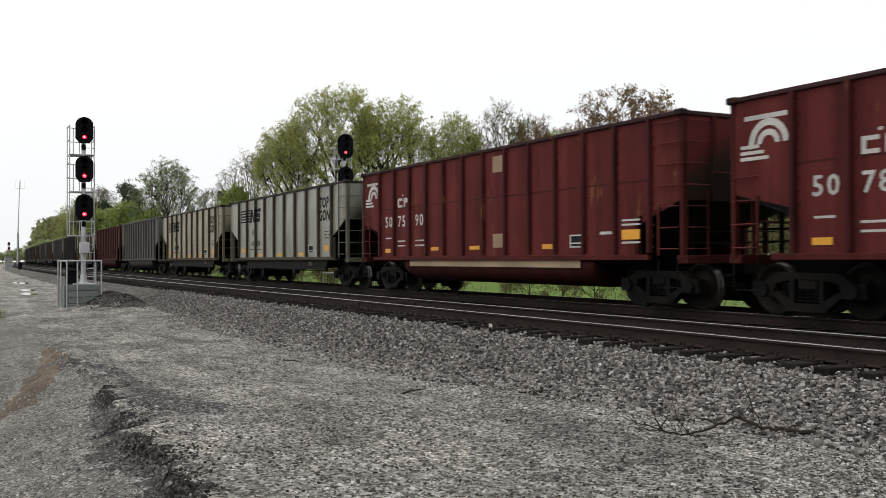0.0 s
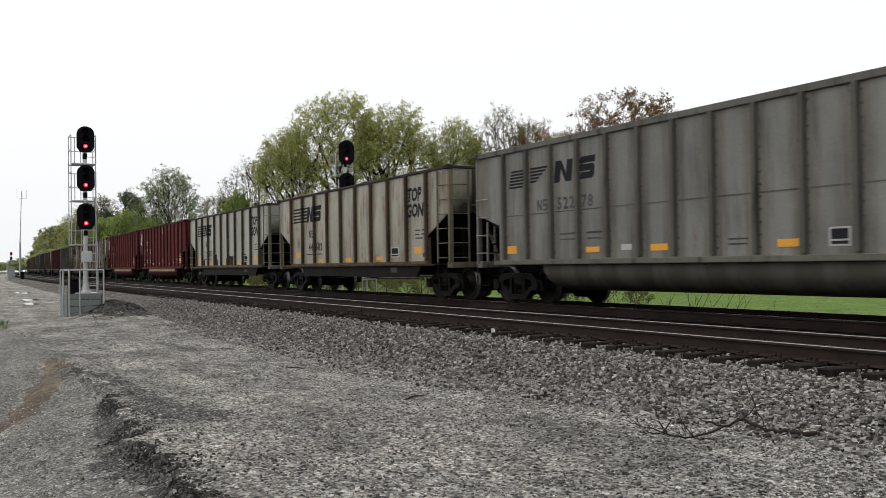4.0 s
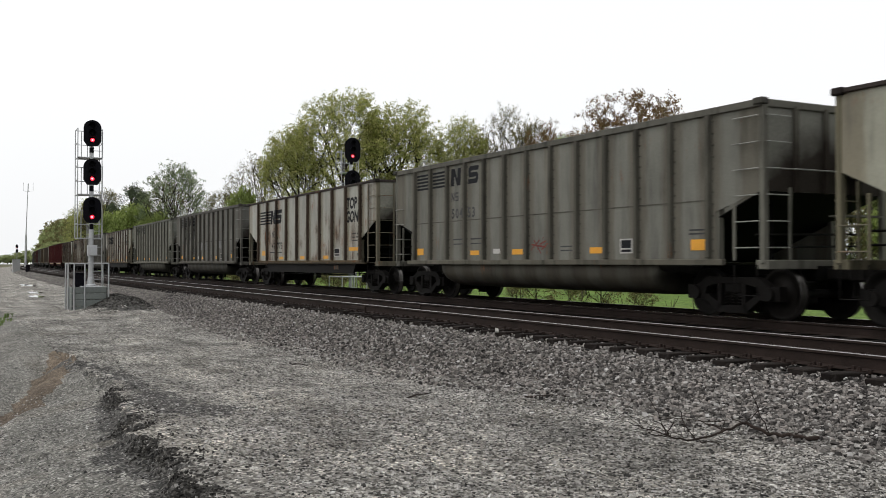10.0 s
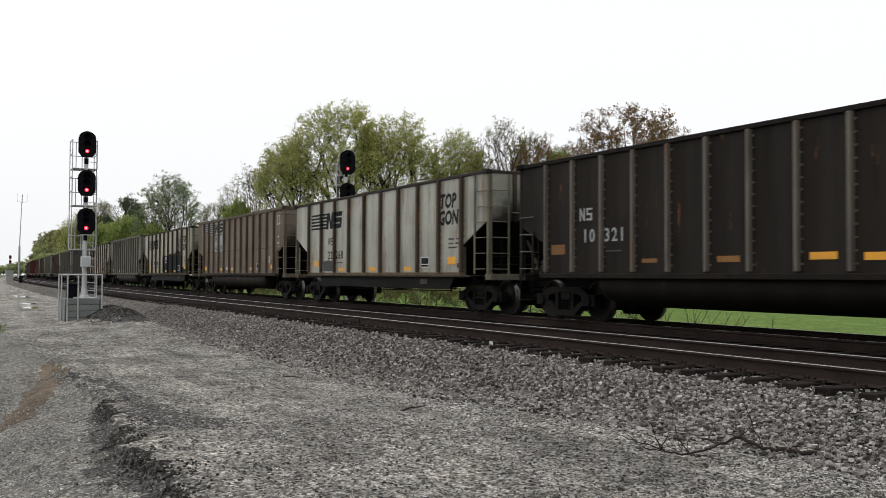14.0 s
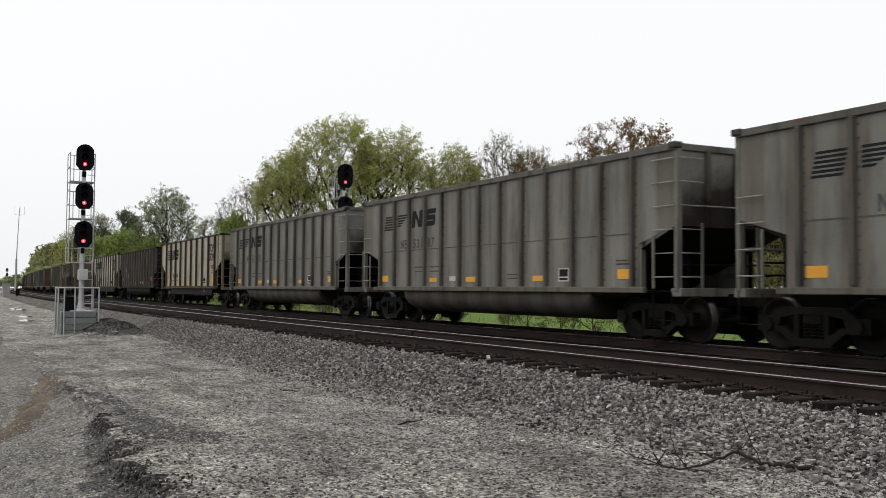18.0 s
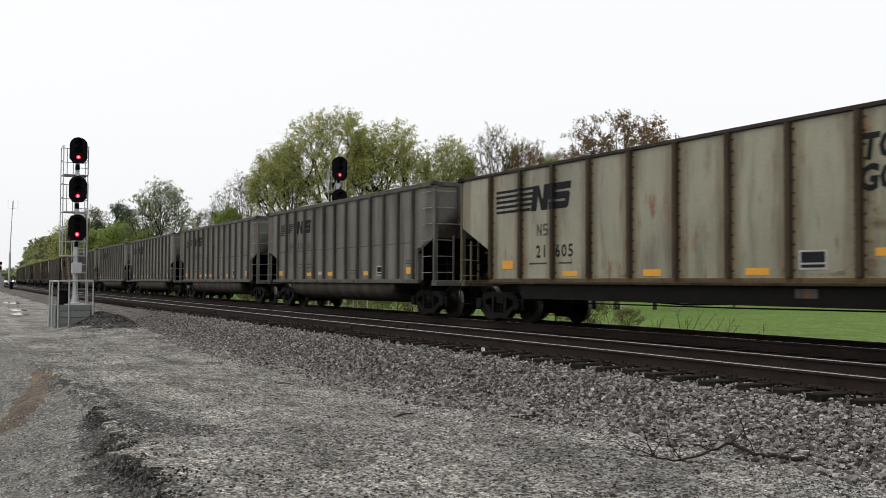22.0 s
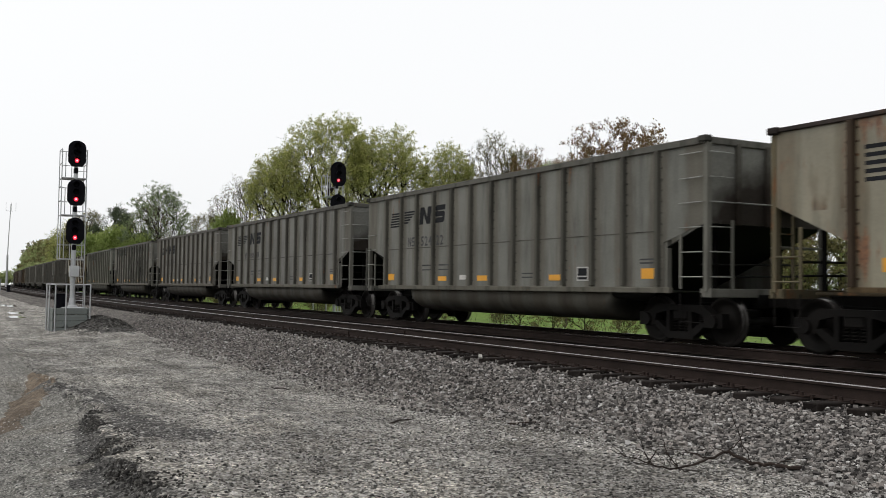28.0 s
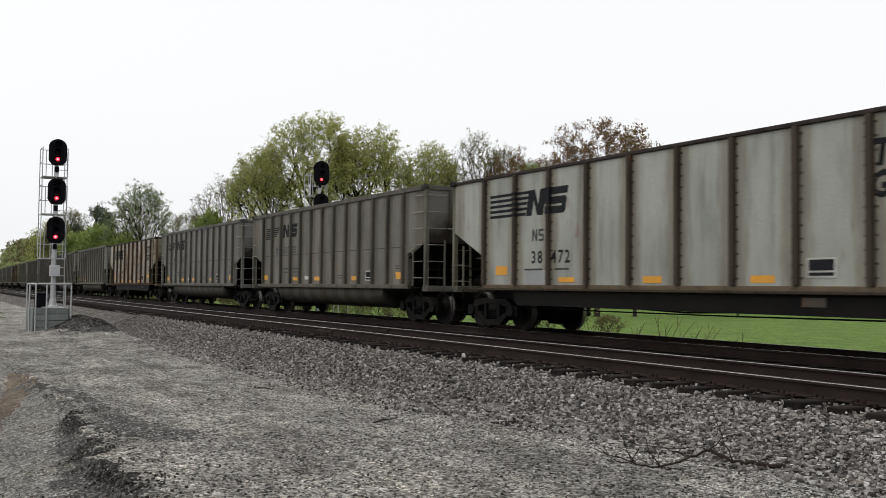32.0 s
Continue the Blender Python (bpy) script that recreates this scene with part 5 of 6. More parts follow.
GREY_TUB, CREAMY = (0.143, 0.141, 0.124), (0.292, 0.270, 0.200)
LT = "pale grey ribbed coal gondola with rusty ribs and black lettering"
LR = "rust-streaked pale grey coal gondola coupled in the train"
LC = "cream-coloured coal gondola with brown rust stains, coupled in the train"
LB = "weathered grey tub-bottomed coal gondola with many ribs"
TRAIN = {
    -3: ("tall_rib", CREAMY, 0.25, LC, "", "tall_rib"),
    -2: ("tall_rib", (0.296, 0.296, 0.271), 0.2, LT, "", "tall_rib"),
    -1: ("red_tub", (0.105, 0.024, 0.021), 0.15, "dark red tub-bottomed coal gondola with white emblem and cream band", "507590", "red"),
    0: ("red_tub", (0.098, 0.022, 0.020), 0.15, "dark red tub-bottomed coal gondola with white emblem and cream band", "507821", "red"),
    1: ("tall_rib", (0.340, 0.345, 0.320), 0.15, "pale grey ribbed coal gondola with dark rust along its foot", "29557", "tall_rib"),
    2: ("tall_rib", (0.310, 0.296, 0.250), 0.5, LR, "44682", "tall_rib"),
    3: ("tub", (0.163, 0.162, 0.144), 0.0, LB, "52278", "slant"),
    4: ("tall_rib", (0.317, 0.317, 0.285), 0.5, LR, "22638", "tall_rib"),
    5: ("tub", (0.159, 0.162, 0.136), 0.0, LB, "47303", "wide"),
    6: ("tub", (0.120, 0.118, 0.104), 0.05, LB, "", "wide"),
    7: ("tall_rib", (0.318, 0.312, 0.280), 0.40, LR, "42773", "tall_rib"),
    8: ("tub", (0.147, 0.145, 0.122), 0.0, "weathered grey tub-bottomed coal gondola with a red scrawl low down", "50453", "wide"),
    9: ("tall_rib", (0.303, 0.296, 0.243), 0.12, "pale coal gondola with dark sprayed paint along its lower side", "42044", "tall_rib"),
    10: ("tub", (0.150, 0.124, 0.096), 0.1, "brownish weathered tub-bottomed coal gondola with white patches behind its lettering", "46639", "wide"),
    11: ("tall_rib", (0.338, 0.338, 0.308), 0.3, LT, "22268", "tall_rib"),
    12: ("dark_tub", (0.0165, 0.0138, 0.0112), 0.1, "nearly black sooty coal gondola with pale ribs and white digits", "10321", ""),
    13: ("tall_rib", (0.335, 0.312, 0.250), 0.4, LC, "", "tall_rib"),
    14: ("tub", (0.155, 0.152, 0.133), 0.0, LB, "52809", "slant"),
    15: ("tub", (0.159, 0.155, 0.136), 0.0, LB, "53187", "slant"),
    16: ("tub", (0.151, 0.148, 0.129), 0.0, LB, "50147", "slant"),
    17: ("tub", GREY_TUB, 0.0, LB, "52055", "slant"),
    18: ("tub", (0.136, 0.132, 0.115), 0.0, LB, "52890", "slant"),
    19: ("tall_rib", (0.284, 0.272, 0.204), 0.35, LC, "21605", "tall_rib"),
    20: ("tub", (0.151, 0.154, 0.129), 0.0, LB, "50391", "wide"),
    21: ("tub", (0.136, 0.135, 0.117), 0.1, "weathered grey tub-bottomed coal gondola with dark streaks running down", "48610", "wide"),
    22: ("tub", (0.132, 0.128, 0.112), 0.05, LB, "52294", "slant"),
    23: ("tub", GREY_TUB, 0.0, LB, "", "slant"),
    24: ("tub", (0.147, 0.146, 0.126), 0.0, LB, "52422", "slant"),
    25: ("tall_rib", (0.246, 0.224, 0.172), 0.45, LC, "39299", "tall_rib"),
    26: ("tub", (0.155, 0.154, 0.140), 0.0, LB, "51865", "slant"),
    27: ("tub", (0.144, 0.137, 0.118), 0.0, LB, "50775", "slant"),
    28: ("tall_rib", (0.324, 0.332, 0.312), 0.1, LT, "38472", "tall_rib"),
    29: ("tub", GREY_TUB, 0.0, LB, "", "slant"),
}
cars = []
for k, (style, base, rust, label, digits, emblem) in TRAIN.items():
    car = gondola(style, base, rust, label, digits, emblem, k == 12, k in (1, 4, 7, 9, 13, 25))
    cars.append((k, car))
    if k in (-1, 0):
        car.scale.x = 1.018
    if k == 1:
        spray(car, [(3.02, 1.10, 3.40, 1.40), (5.56, 1.10, 5.92, 1.70), (5.92, 1.10, 6.12, 1.40), (7.70, 1.10, 8.12, 1.45), (8.22, 1.10, 9.05, 1.56), (10.90, 1.10, 11.3, 1.56)], RUST_PATCH, 5, "rust_patch")
    if k in (7, 19, 25):
        # these carry a longer, thinner plate under the words
        for ob in car.children:
            if ob.data == REFLECTORS["tall_rib"][4]:
                ob.data = LONG_REFLECTOR
    if k == 19:
        grimy(car, tall_panels(3, 9), 1.12, 3.3, RUST_WASH)
    if k == 25:
        grimy(car, [(0.75, 1.48)], 2.30, 3.58, RUST_RUNS)
        grimy(car, [(13.55, 14.60)], 2.62, 3.58, RUST_WASH)
        grimy(car, tall_panels(3, 8), 1.12, 3.58, RUST_WASH)
    if k == 2:
        grimy(car, [(13.74, 14.60)], 2.62, 3.60)
    if k == 7:
        grimy(car, tall_panels(0, 9), 1.12, 3.05, RUST_RUNS)
        grimy(car, [(13.55, 14.60)], 2.62, 3.58, RUST_WASH)
    if k == 2:
        grimy(car, [(0.75, 1.48)], 2.30, 3.58, RUST_RUNS)
        grimy(car, tall_panels(0, 3), 1.15, 2.1, RUST_RUNS)
    if k in (21, 6):
        grimy(car, tub_panels(5, 12) if k == 21 else tub_panels(1, 4), 1.12, 3.62)
    if k == 6:
        spray(car, [(6.46, 1.68, 7.01, 2.15), (7.33, 1.68, 7.93, 2.11), (10.42, 1.74, 11.21, 2.18)], GREY_SPRAY, 12)
    if k == 4:
        grimy(car, tall_panels(5, 6), 1.9, 3.58)
        grimy(car, tall_panels(0, 9), 1.12, 2.9, RUST_RUNS)
    if k == 9:
        grimy(car, tall_panels(7, 8), 2.3, 3.58)
    if k == 8:
        bm = bmesh.new()
        for a, b, c, d in ((7.60, 1.30, 7.95, 1.52), (7.72, 1.52, 8.0, 1.22), (7.85, 1.20, 7.92, 1.60), (7.95, 1.42, 8.22, 1.50), (8.02, 1.22, 8.10, 1.58), (7.62, 1.42, 8.2, 1.36), (8.05, 1.30, 8.3, 1.45)):
            slanted(bm, [(a, b), (c, d), (c + 0.01, d + 0.035), (a + 0.01, b + 0.035)])
        part("graffiti", bm, RED_SPRAY, car)
    if k == 9:
        spray(car, [(6.30, 1.10, 6.84, 1.95), (6.84, 1.10, 8.145, 2.16), (8.145, 1.10, 9.458, 2.22), (9.458, 1.10, 10.30, 2.28), (10.30, 1.10, 10.771, 2.12), (10.771, 1.10, 12.084, 2.40), (12.12, 1.10, 13.35, 1.45)], DARK_SPRAY, 9)
        for r_ in (6.832, 8.145, 9.458, 10.771, 12.084):
            part("graffiti", boxed((L(r_) - 0.067, -(SHEET + 0.0885), 1.12), (L(r_) + 0.067, -(SHEET + 0.001), 2.14 + 0.08 * math.sin(r_ * 5))), DARK_SPRAY, car)
        bm = bars([(7.20, 1.72, 7.72, 1.77), (7.20, 2.05, 7.72, 2.10), (7.20, 1.77, 7.25, 2.05), (7.67, 1.77, 7.72, 2.05), (7.30, 1.90, 7.60, 2.0)], LETTER_WHITE, "paint_square")
        bm.transform(Matrix.Translation((0, -0.003, 0)))
        part("paint_square", bm, None, car)
    if k == 10:
        # tub and sills nearly black: the underbody shade is set in their colour
        for ob in car.children:
            if ob.name.startswith(("tub", "side_sill")):
                ob.color = (0.030, 0.024, 0.019, 0.1)
        for r_ in ((3.50, 2.14, 4.28, 2.96), (4.50, 2.14, 5.26, 2.96), (3.50, 3.06, 4.28, 3.62), (4.50, 3.06, 5.26, 3.62), (1.50, 3.08, 2.30, 3.60), (2.48, 3.08, 3.28, 3.60)):
            part("paint_patch", plate_of(*r_, PALE_PATCH, "paint_patch"), None, car, "pale patch behind the lettering").location.y = 0.002
        part("paint_patch", plate_of(12.72, 1.52, 12.90, 1.80, PALE_PATCH, "paint_patch"), None, car)
        part("paint_patch", plate_of(12.55, 1.28, 12.70, 1.46, RED_SPRAY, "paint_patch"), None, car)
        part("paint_patch", plate_of(2.02, 1.30, 2.12, 1.42, RED_SPRAY, "paint_patch"), None, car)
    if k == 10:
        part("card_frame", bars([(13.82, 3.08, 14.20, 3.12), (13.82, 3.42, 14.20, 3.46), (13.82, 3.12, 13.86, 3.42), (14.16, 3.12, 14.20, 3.42)], LETTER_WHITE, "card_frame"), None, car)
        part("card_frame", bars([(13.90, 2.55, 14.12, 2.62), (13.90, 2.30, 14.12, 2.36)], LETTER_WHITE, "card_frame"), None, car)
    if k == 11:
        spray(car, [(3.06, 1.14, 4.10, 1.52)], LETTER_GREY, 4, "paint_patch")
    if k in (28, 9):
        part("paint_patch", bars([(3.30, 1.10, 4.05, 1.42)], PALE_PATCH, "paint_patch"), None, car).location.y = 0.002
    if k == 13:
        spray(car, [(12.6, 2.0, 13.5, 2.18)], RED_SPRAY, 3)

# the far part of the train: the same cars with fewer parts
def far_kit(style):
    keep = {"body", "end_sheet", "slope_sheet", "top_chord", "side_sill", "tub", "sill_beam", "end_sill", "corner_post"}
    rows = [r for r in KITS[style] if r[0] in keep]
    vs, fs = [], []
    for r in KITS[style]:
        if r[0] == "rib":
            me, at = r[1]
            k = len(vs)
            vs += [tuple(v.co + Vector(at)) for v in me.vertices]
            fs += [tuple(k + i for i in p.vertices) for p in me.polygons]
    return rows, raw_mesh("side_ribs", vs, fs, RIB_PAINT)


FAR_KITS = {k: far_kit(k) for k in STYLE}
pick = random.Random(11)
for k in range(-44, -3):
    style = pick.choice(["tall_rib", "tub", "tub", "tub"])
    base = pick.choice([(0.24, 0.23, 0.20), (0.20, 0.18, 0.15)]) if style == "tall_rib" else pick.choice([(0.09, 0.088, 0.082), (0.06, 0.056, 0.052), (0.065, 0.056, 0.05), (0.105, 0.103, 0.095)])
    if k == -4:
        style, base = "tub", (0.11, 0.108, 0.10)
    if k == -5:
        style, base = "red_tub", (0.075, 0.028, 0.024)
    if k == -6:
        style, base = "tall_rib", (0.27, 0.235, 0.18)
    root = tagged(new("coal_gondola"), LB if style == "tub" else LR if style == "tall_rib" else "dark red tub-bottomed coal gondola with white emblem and cream band", "rail car", "cars of the coal train")
    tone = tones(base, style, 0.3 if style == "tall_rib" else 0.05)
    rows, ribs = FAR_KITS[style]
    for r in rows:
        part(r[0], r[1], None, root).color = tone[r[2]]
    rb = part("side_ribs", ribs, None, root)
    rb.color = tone["rib"]
    rb["kind"] = "stuff"
    for u in (1.23, 13.57):
        tr = part("truck", BOLSTER, None, root)
        tr.matrix_basis = Matrix.Translation((L(u), 0, 0))
        for n, me, _ in TRUCK_BITS[:1]:
            part(n, me, None, tr)
        for dx in (-0.89, 0.89):
            w = part("wheelset", WHEELSET, None, tr)
            w.matrix_parent_inverse = Matrix.Translation((dx, 0, 0.457))
            wheelsets.append(w)
    cars.append((k, root))


def car_pose(lead, aft=0.0):
    c = lead + HALF + aft
    p = on_line(c, NEAR_Y + SPACING, 0)
    return Matrix.Translation(p) @ Matrix.Rotation(math.atan(lateral(c)[1]), 4, "Z")

# ---- signals ----


def signal_head(root, x, y, z, w=0.62, h=0.98, lit=True):
    """A tall oval backing plate with hooded lenses, facing the camera's side (+x)."""
    bm = bmesh.new()
    n = 14
    pts = []
    for k in range(n + 1):
        a = math.pi * k / n
        pts.append((w / 2 * math.cos(a), h / 2 - w / 2 + w / 2 * math.sin(a) * 0.95))
    q = w * 0.30
    pts += [(-w / 2, -h / 2 + q), (-w / 2 + q * 0.7, -h / 2), (w / 2 - q * 0.7, -h / 2), (w / 2, -h / 2 + q)]
    a = [bm.verts.new((0.0, p[0], p[1])) for p in pts]
    b = [bm.verts.new((-0.03, p[0], p[1])) for p in pts]
    bm.faces.new(a)
    bm.faces.new(list(reversed(b)))
    for i in range(len(a)):
        j = (i + 1) % len(a)
        bm.faces.new((a[j], a[i], b[i], b[j]))
    head = part("signal_head", bm, SIGNAL_BLACK, root, "black oval signal head with a red light")
    head.matrix_basis = Matrix.Translation((x, y, z)) @ Matrix.Rotation(radians(-6), 4, "Z")
    bm = boxed((-0.30, -0.14, -h * 0.40), (-0.031, 0.14, h * 0.40), 0.03)
    part("lamp_case", bm, SIGNAL_BLACK, head)
    for k, dz in enumerate((h * 0.27, 0.0, -h * 0.27)):
        bm = bmesh.new()
        r = 0.125
        n = 14
        out = []
        for i in range(n):
            t0 = radians(-30 + 240 * i / n)
            t1 = radians(-30 + 240 * (i + 1) / n)
            vs = []
            for t, xx in ((t0, 0.0), (t1, 0.0), (t1, 0.26 - 0.10 * abs(math.cos(t1))), (t0, 0.26 - 0.10 * abs(math.cos(t0)))):
                vs.append(bm.verts.new((xx + 0.001, r * math.cos(t), dz + r * math.sin(t))))
            bm.faces.new(vs)
        bmesh.ops.remove_doubles(bm, verts=bm.verts, dist=1e-4)
        bmesh.ops.solidify(bm, geom=bm.faces, thickness=0.008)
        part("visor", bm, SIGNAL_BLACK, head)
        bm = bmesh.new()
        lathe(bm, [(0.004, 0.020), (0.05, 0.016), (0.075, 0.004)], False, 16)
        bmesh.ops.rotate(bm, verts=bm.verts, matrix=Matrix.Rotation(radians(90), 3, "Y"))
        bmesh.ops.translate(bm, verts=bm.verts, vec=(0.004, 0, dz))
        red = lit and k == 2
        part("lens", bm, RED_LIGHT if red else DARK_LENS, head, "glowing red lens" if red else "")
        if red:
            bm = bmesh.new()
            lathe(bm, [(0.004, 0.030), (0.022, 0.028), (0.036, 0.020)], False, 12)
            bmesh.ops.rotate(bm, verts=bm.verts, matrix=Matrix.Rotation(radians(90), 3, "Y"))
            bmesh.ops.translate(bm, verts=bm.verts, vec=(0.006, 0, dz))
            part("lamp_core", bm, RED_CORE, head)
    return head


def cage(root, x, y, z, wy=0.86, wx=0.75, h=1.05):
    """A maintainer's platform: grating, rails and uprights round the mast."""
    bm = boxed((x - wx, y - wy / 2, z - 0.03), (x + 0.10, y + wy / 2, z), 0.005)
    pl = part("platform", bm, ALUMINIUM, root)
    for dx, dy in ((-wx, -wy / 2), (-wx, wy / 2), (0.05, -wy / 2), (0.05, wy / 2), (-wx, 0.0), (-wx, -wy / 4)):
        bm = bmesh.new()
        tube(bm, [(x + dx, y + dy, z), (x + dx, y + dy, z + h)], 0.017, 6)
        part("upright", bm, ALUMINIUM, pl)
    for zz in (h * 0.5, h):
        bm = bmesh.new()
        tube(bm, [(x + 0.05, y - wy / 2, z + zz), (x - wx, y - wy / 2, z + zz), (x - wx, y + wy / 2, z + zz), (x + 0.05, y + wy / 2, z + zz)], 0.016, 6)
        part("guard_rail", bm, ALUMINIUM, pl)


def signal_mast(x, y, base, tops, platforms, label, ladder=True, big=1.0):
    root = tagged(new("railway_signal"), label, "railway signal")
    top = max(tops) + 0.3
    bm = bmesh.new()
    tube(bm, [(x - 0.25, y, base), (x - 0.25, y, top)], [0.095, 0.075], 12)
    part("mast", bm, ALUMINIUM, root)
    bm = bmesh.new()
    lathe(bm, [(0.19, base), (0.19, base + 0.04), (0.135, base + 0.08), (0.11, base + 0.30), (0.098, base + 0.34)], False, 14, (x - 0.25, y, 0))
    part("pedestal", bm, ALUMINIUM, root)
    bm = boxed((x - 0.16, y - 0.16, base + 1.12), (x + 0.08, y + 0.18, base + 1.52), 0.02)
    part("junction_box", bm, ALUMINIUM, root)
    for z in tops:
        signal_head(root, x, y, z, 0.62 * big, 0.98 * big)
        bm = boxed((x - 0.38, y - 0.07, z - 0.72), (x - 0.12, y + 0.07, z - 0.52), 0.02)
        part("bracket", bm, SIGNAL_BLACK, root)
    for z in platforms:
        cage(root, x - 0.25, y - 0.05, z)
    if ladder:
        for dy, dx in ((-0.48, -0.25), (-0.48, -1.0), (0.38, -1.0)):
            bm = bmesh.new()
            tube(bm, [(x + dx, y + dy, min(platforms)), (x + dx, y + dy, max(platforms) + 1.05)], 0.018, 6)
            part("safety_rail", bm, ALUMINIUM, root)
        bm = bmesh.new()
        for dy in (0.08, 0.40):
            tube(bm, [(x - 0.45, y + dy, base), (x - 0.45, y + dy, top - 0.2)], 0.018, 6)
        lad = part("ladder", bm, ALUMINIUM, root)
        z = base + 0.25
        while z < top - 0.3:
            bm = bmesh.new()
            tube(bm, [(x - 0.45, y + 0.08, z), (x - 0.45, y + 0.40, z)], 0.013, 5)
            part("rung", bm, ALUMINIUM, lad)
            z += 0.30
    return root


SX, SY = -36.6, 4.70
signal_mast(SX, SY, 0.14, (5.80, 4.37, 2.96), (4.92, 3.55, 1.93), "tall aluminium railway signal with three red lights on a boarded crib")

# the boarded crib under it, with its railing
crib = tagged(new("signal_crib"), "grey-green boarded signal foundation box with pipe railing", "platform")
g0 = -0.80
for i in range(4):
    z = g0 + 0.235 * i
    for lo, hi in (((SX + 0.40, SY - 0.68, z), (SX + 0.45, SY + 0.44, z + 0.222)), ((SX - 1.2, SY - 0.74, z), (SX + 0.40, SY - 0.69, z + 0.222)), ((SX - 1.2, SY + 0.45, z), (SX + 0.40, SY + 0.50, z + 0.222))):
        part("board", boxed(lo, hi, 0.014), CRIB_PAINT, crib)
part("fill", boxed((SX - 1.19, SY - 0.685, g0), (SX + 0.395, SY + 0.445, 0.10), 0.01), ROAD_GRAVEL, crib)
part("cap", boxed((SX - 0.7, SY - 0.35, 0.10), (SX + 0.2, SY + 0.35, 0.145), 0.01), ALUMINIUM, crib)
posts = [(SX + 0.50, SY - 0.66), (SX + 0.50, SY - 0.30), (SX - 1.15, SY - 0.78), (SX - 0.3, SY - 0.78), (SX + 0.50, SY + 0.52), (SX - 1.15, SY + 0.55)]
for px, py in posts:
    bm = bmesh.new()
    tube(bm, [(px, py, g0 - 0.15), (px, py, 1.0)], 0.026, 8)
    part("post", bm, ALUMINIUM, crib)
for a, b in ((0, 4), (0, 2), (4, 5)):
    bm = bmesh.new()
    tube(bm, [(*posts[a], 0.98), (*posts[b], 0.98)], 0.024, 8)
    part("rail", bm, ALUMINIUM, crib)
case = tagged(new("equipment_case"), "small black equipment case on the signal crib", "box")
part("body", boxed((SX - 0.95, SY - 0.55, 0.10), (SX - 0.50, SY - 0.16, 0.60), 0.03), SIGNAL_BLACK, case)
part("lid", boxed((SX - 0.98, SY - 0.58, 0.60), (SX - 0.47, SY - 0.13, 0.64), 0.01), SIGNAL_BLACK, case)

signal_mast(-42.6, 17.5, -0.75, (6.55, 4.95), (5.45, 3.9), "railway signal with a red light beyond the train, aluminium platform", True, 1.24)

fence = tagged(new("signal_railing"), "white pipe railing round the far signal's foot", "railing")
for dx, dy in ((0.9, -0.9), (0.9, -0.3), (0.9, 0.6), (0.9, 1.1), (-0.8, -0.9), (-0.8, 1.1)):
    bm = bmesh.new()
    tube(bm, [(-42.6 + dx, 17.5 + dy, -0.95), (-42.6 + dx, 17.5 + dy, 0.35)], 0.035, 6)
    part("post", bm, BARE_STEEL, fence)
for a, b in (((0.9, -0.9), (0.9, 1.1)), ((-0.8, -0.9), (-0.8, 1.1)), ((0.9, -0.9), (-0.8, -0.9)), ((0.9, 1.1), (-0.8, 1.1))):
    bm = bmesh.new()
    tube(bm, [(-42.6 + a[0], 17.5 + a[1], 0.33), (-42.6 + b[0], 17.5 + b[1], 0.33)], 0.03, 6)
    part("rail", bm, BARE_STEEL, fence)
relay = tagged(new("trackside_case"), "small black equipment case beside the near track", "box")
part("body", boxed((-150.3, 10.15, -0.85), (-149.7, 10.65, 0.65), 0.03), SIGNAL_BLACK, relay)
part("lid", boxed((-150.36, 10.1, 0.65), (-149.64, 10.7, 0.71), 0.015), SIGNAL_BLACK, relay)

# far up the line
far_x = -418.0
signal_mast(far_x, 24.9, -0.8, (7.7, 5.8), (6.6, 4.6), "distant dark railway signal beside the line", False, 1.5)
signal_mast(-300.0, lateral(-300)[0] + 18.2, -0.8, (6.3, ), (5.2, ), "distant single-headed railway signal beyond the line", False)
hut = tagged(new("equipment_hut"), "pale metal signal hut beside the far track", "hut")
hx, hy = -184.7, 10.9
part("wall", boxed((hx - 1.1, hy - 0.6, -0.85), (hx + 1.1, hy + 0.6, 1.55), 0.02), CASE_GREY, hut)
part("roof", boxed((hx - 1.2, hy - 0.7, 1.55), (hx + 1.2, hy + 0.7, 1.65), 0.03), CASE_GREY, hut)
part("door", boxed((hx + 1.101, hy - 0.4, -0.7), (hx + 1.13, hy + 0.4, 1.2), 0.01), CASE_GREY, hut)
tower = tagged(new("radio_mast"), "slender grey radio mast with short aerials", "mast")
tx, ty = -299.3, 20.2
bm = bmesh.new()
tube(bm, [(tx, ty, -0.8), (tx, ty, 9.0)], [0.35, 0.28], 8)
part("lower_mast", bm, ALUMINIUM, tower)
bm = bmesh.new()
tube(bm, [(tx, ty, 9.0), (tx, ty + 0.5, 24.0)], [0.16, 0.10], 6)
part("upper_mast", bm, ALUMINIUM, tower)
for dy in (-1.2, 0.2, 1.4):
    bm = bmesh.new()
    tube(bm, [(tx, ty + 0.45, 21.8), (tx, ty + 0.45 + dy, 22.0), (tx, ty + 0.45 + dy, 24.4)], 0.05, 5)
    part("aerial", bm, ALUMINIUM, tower)

# ---- trees ----


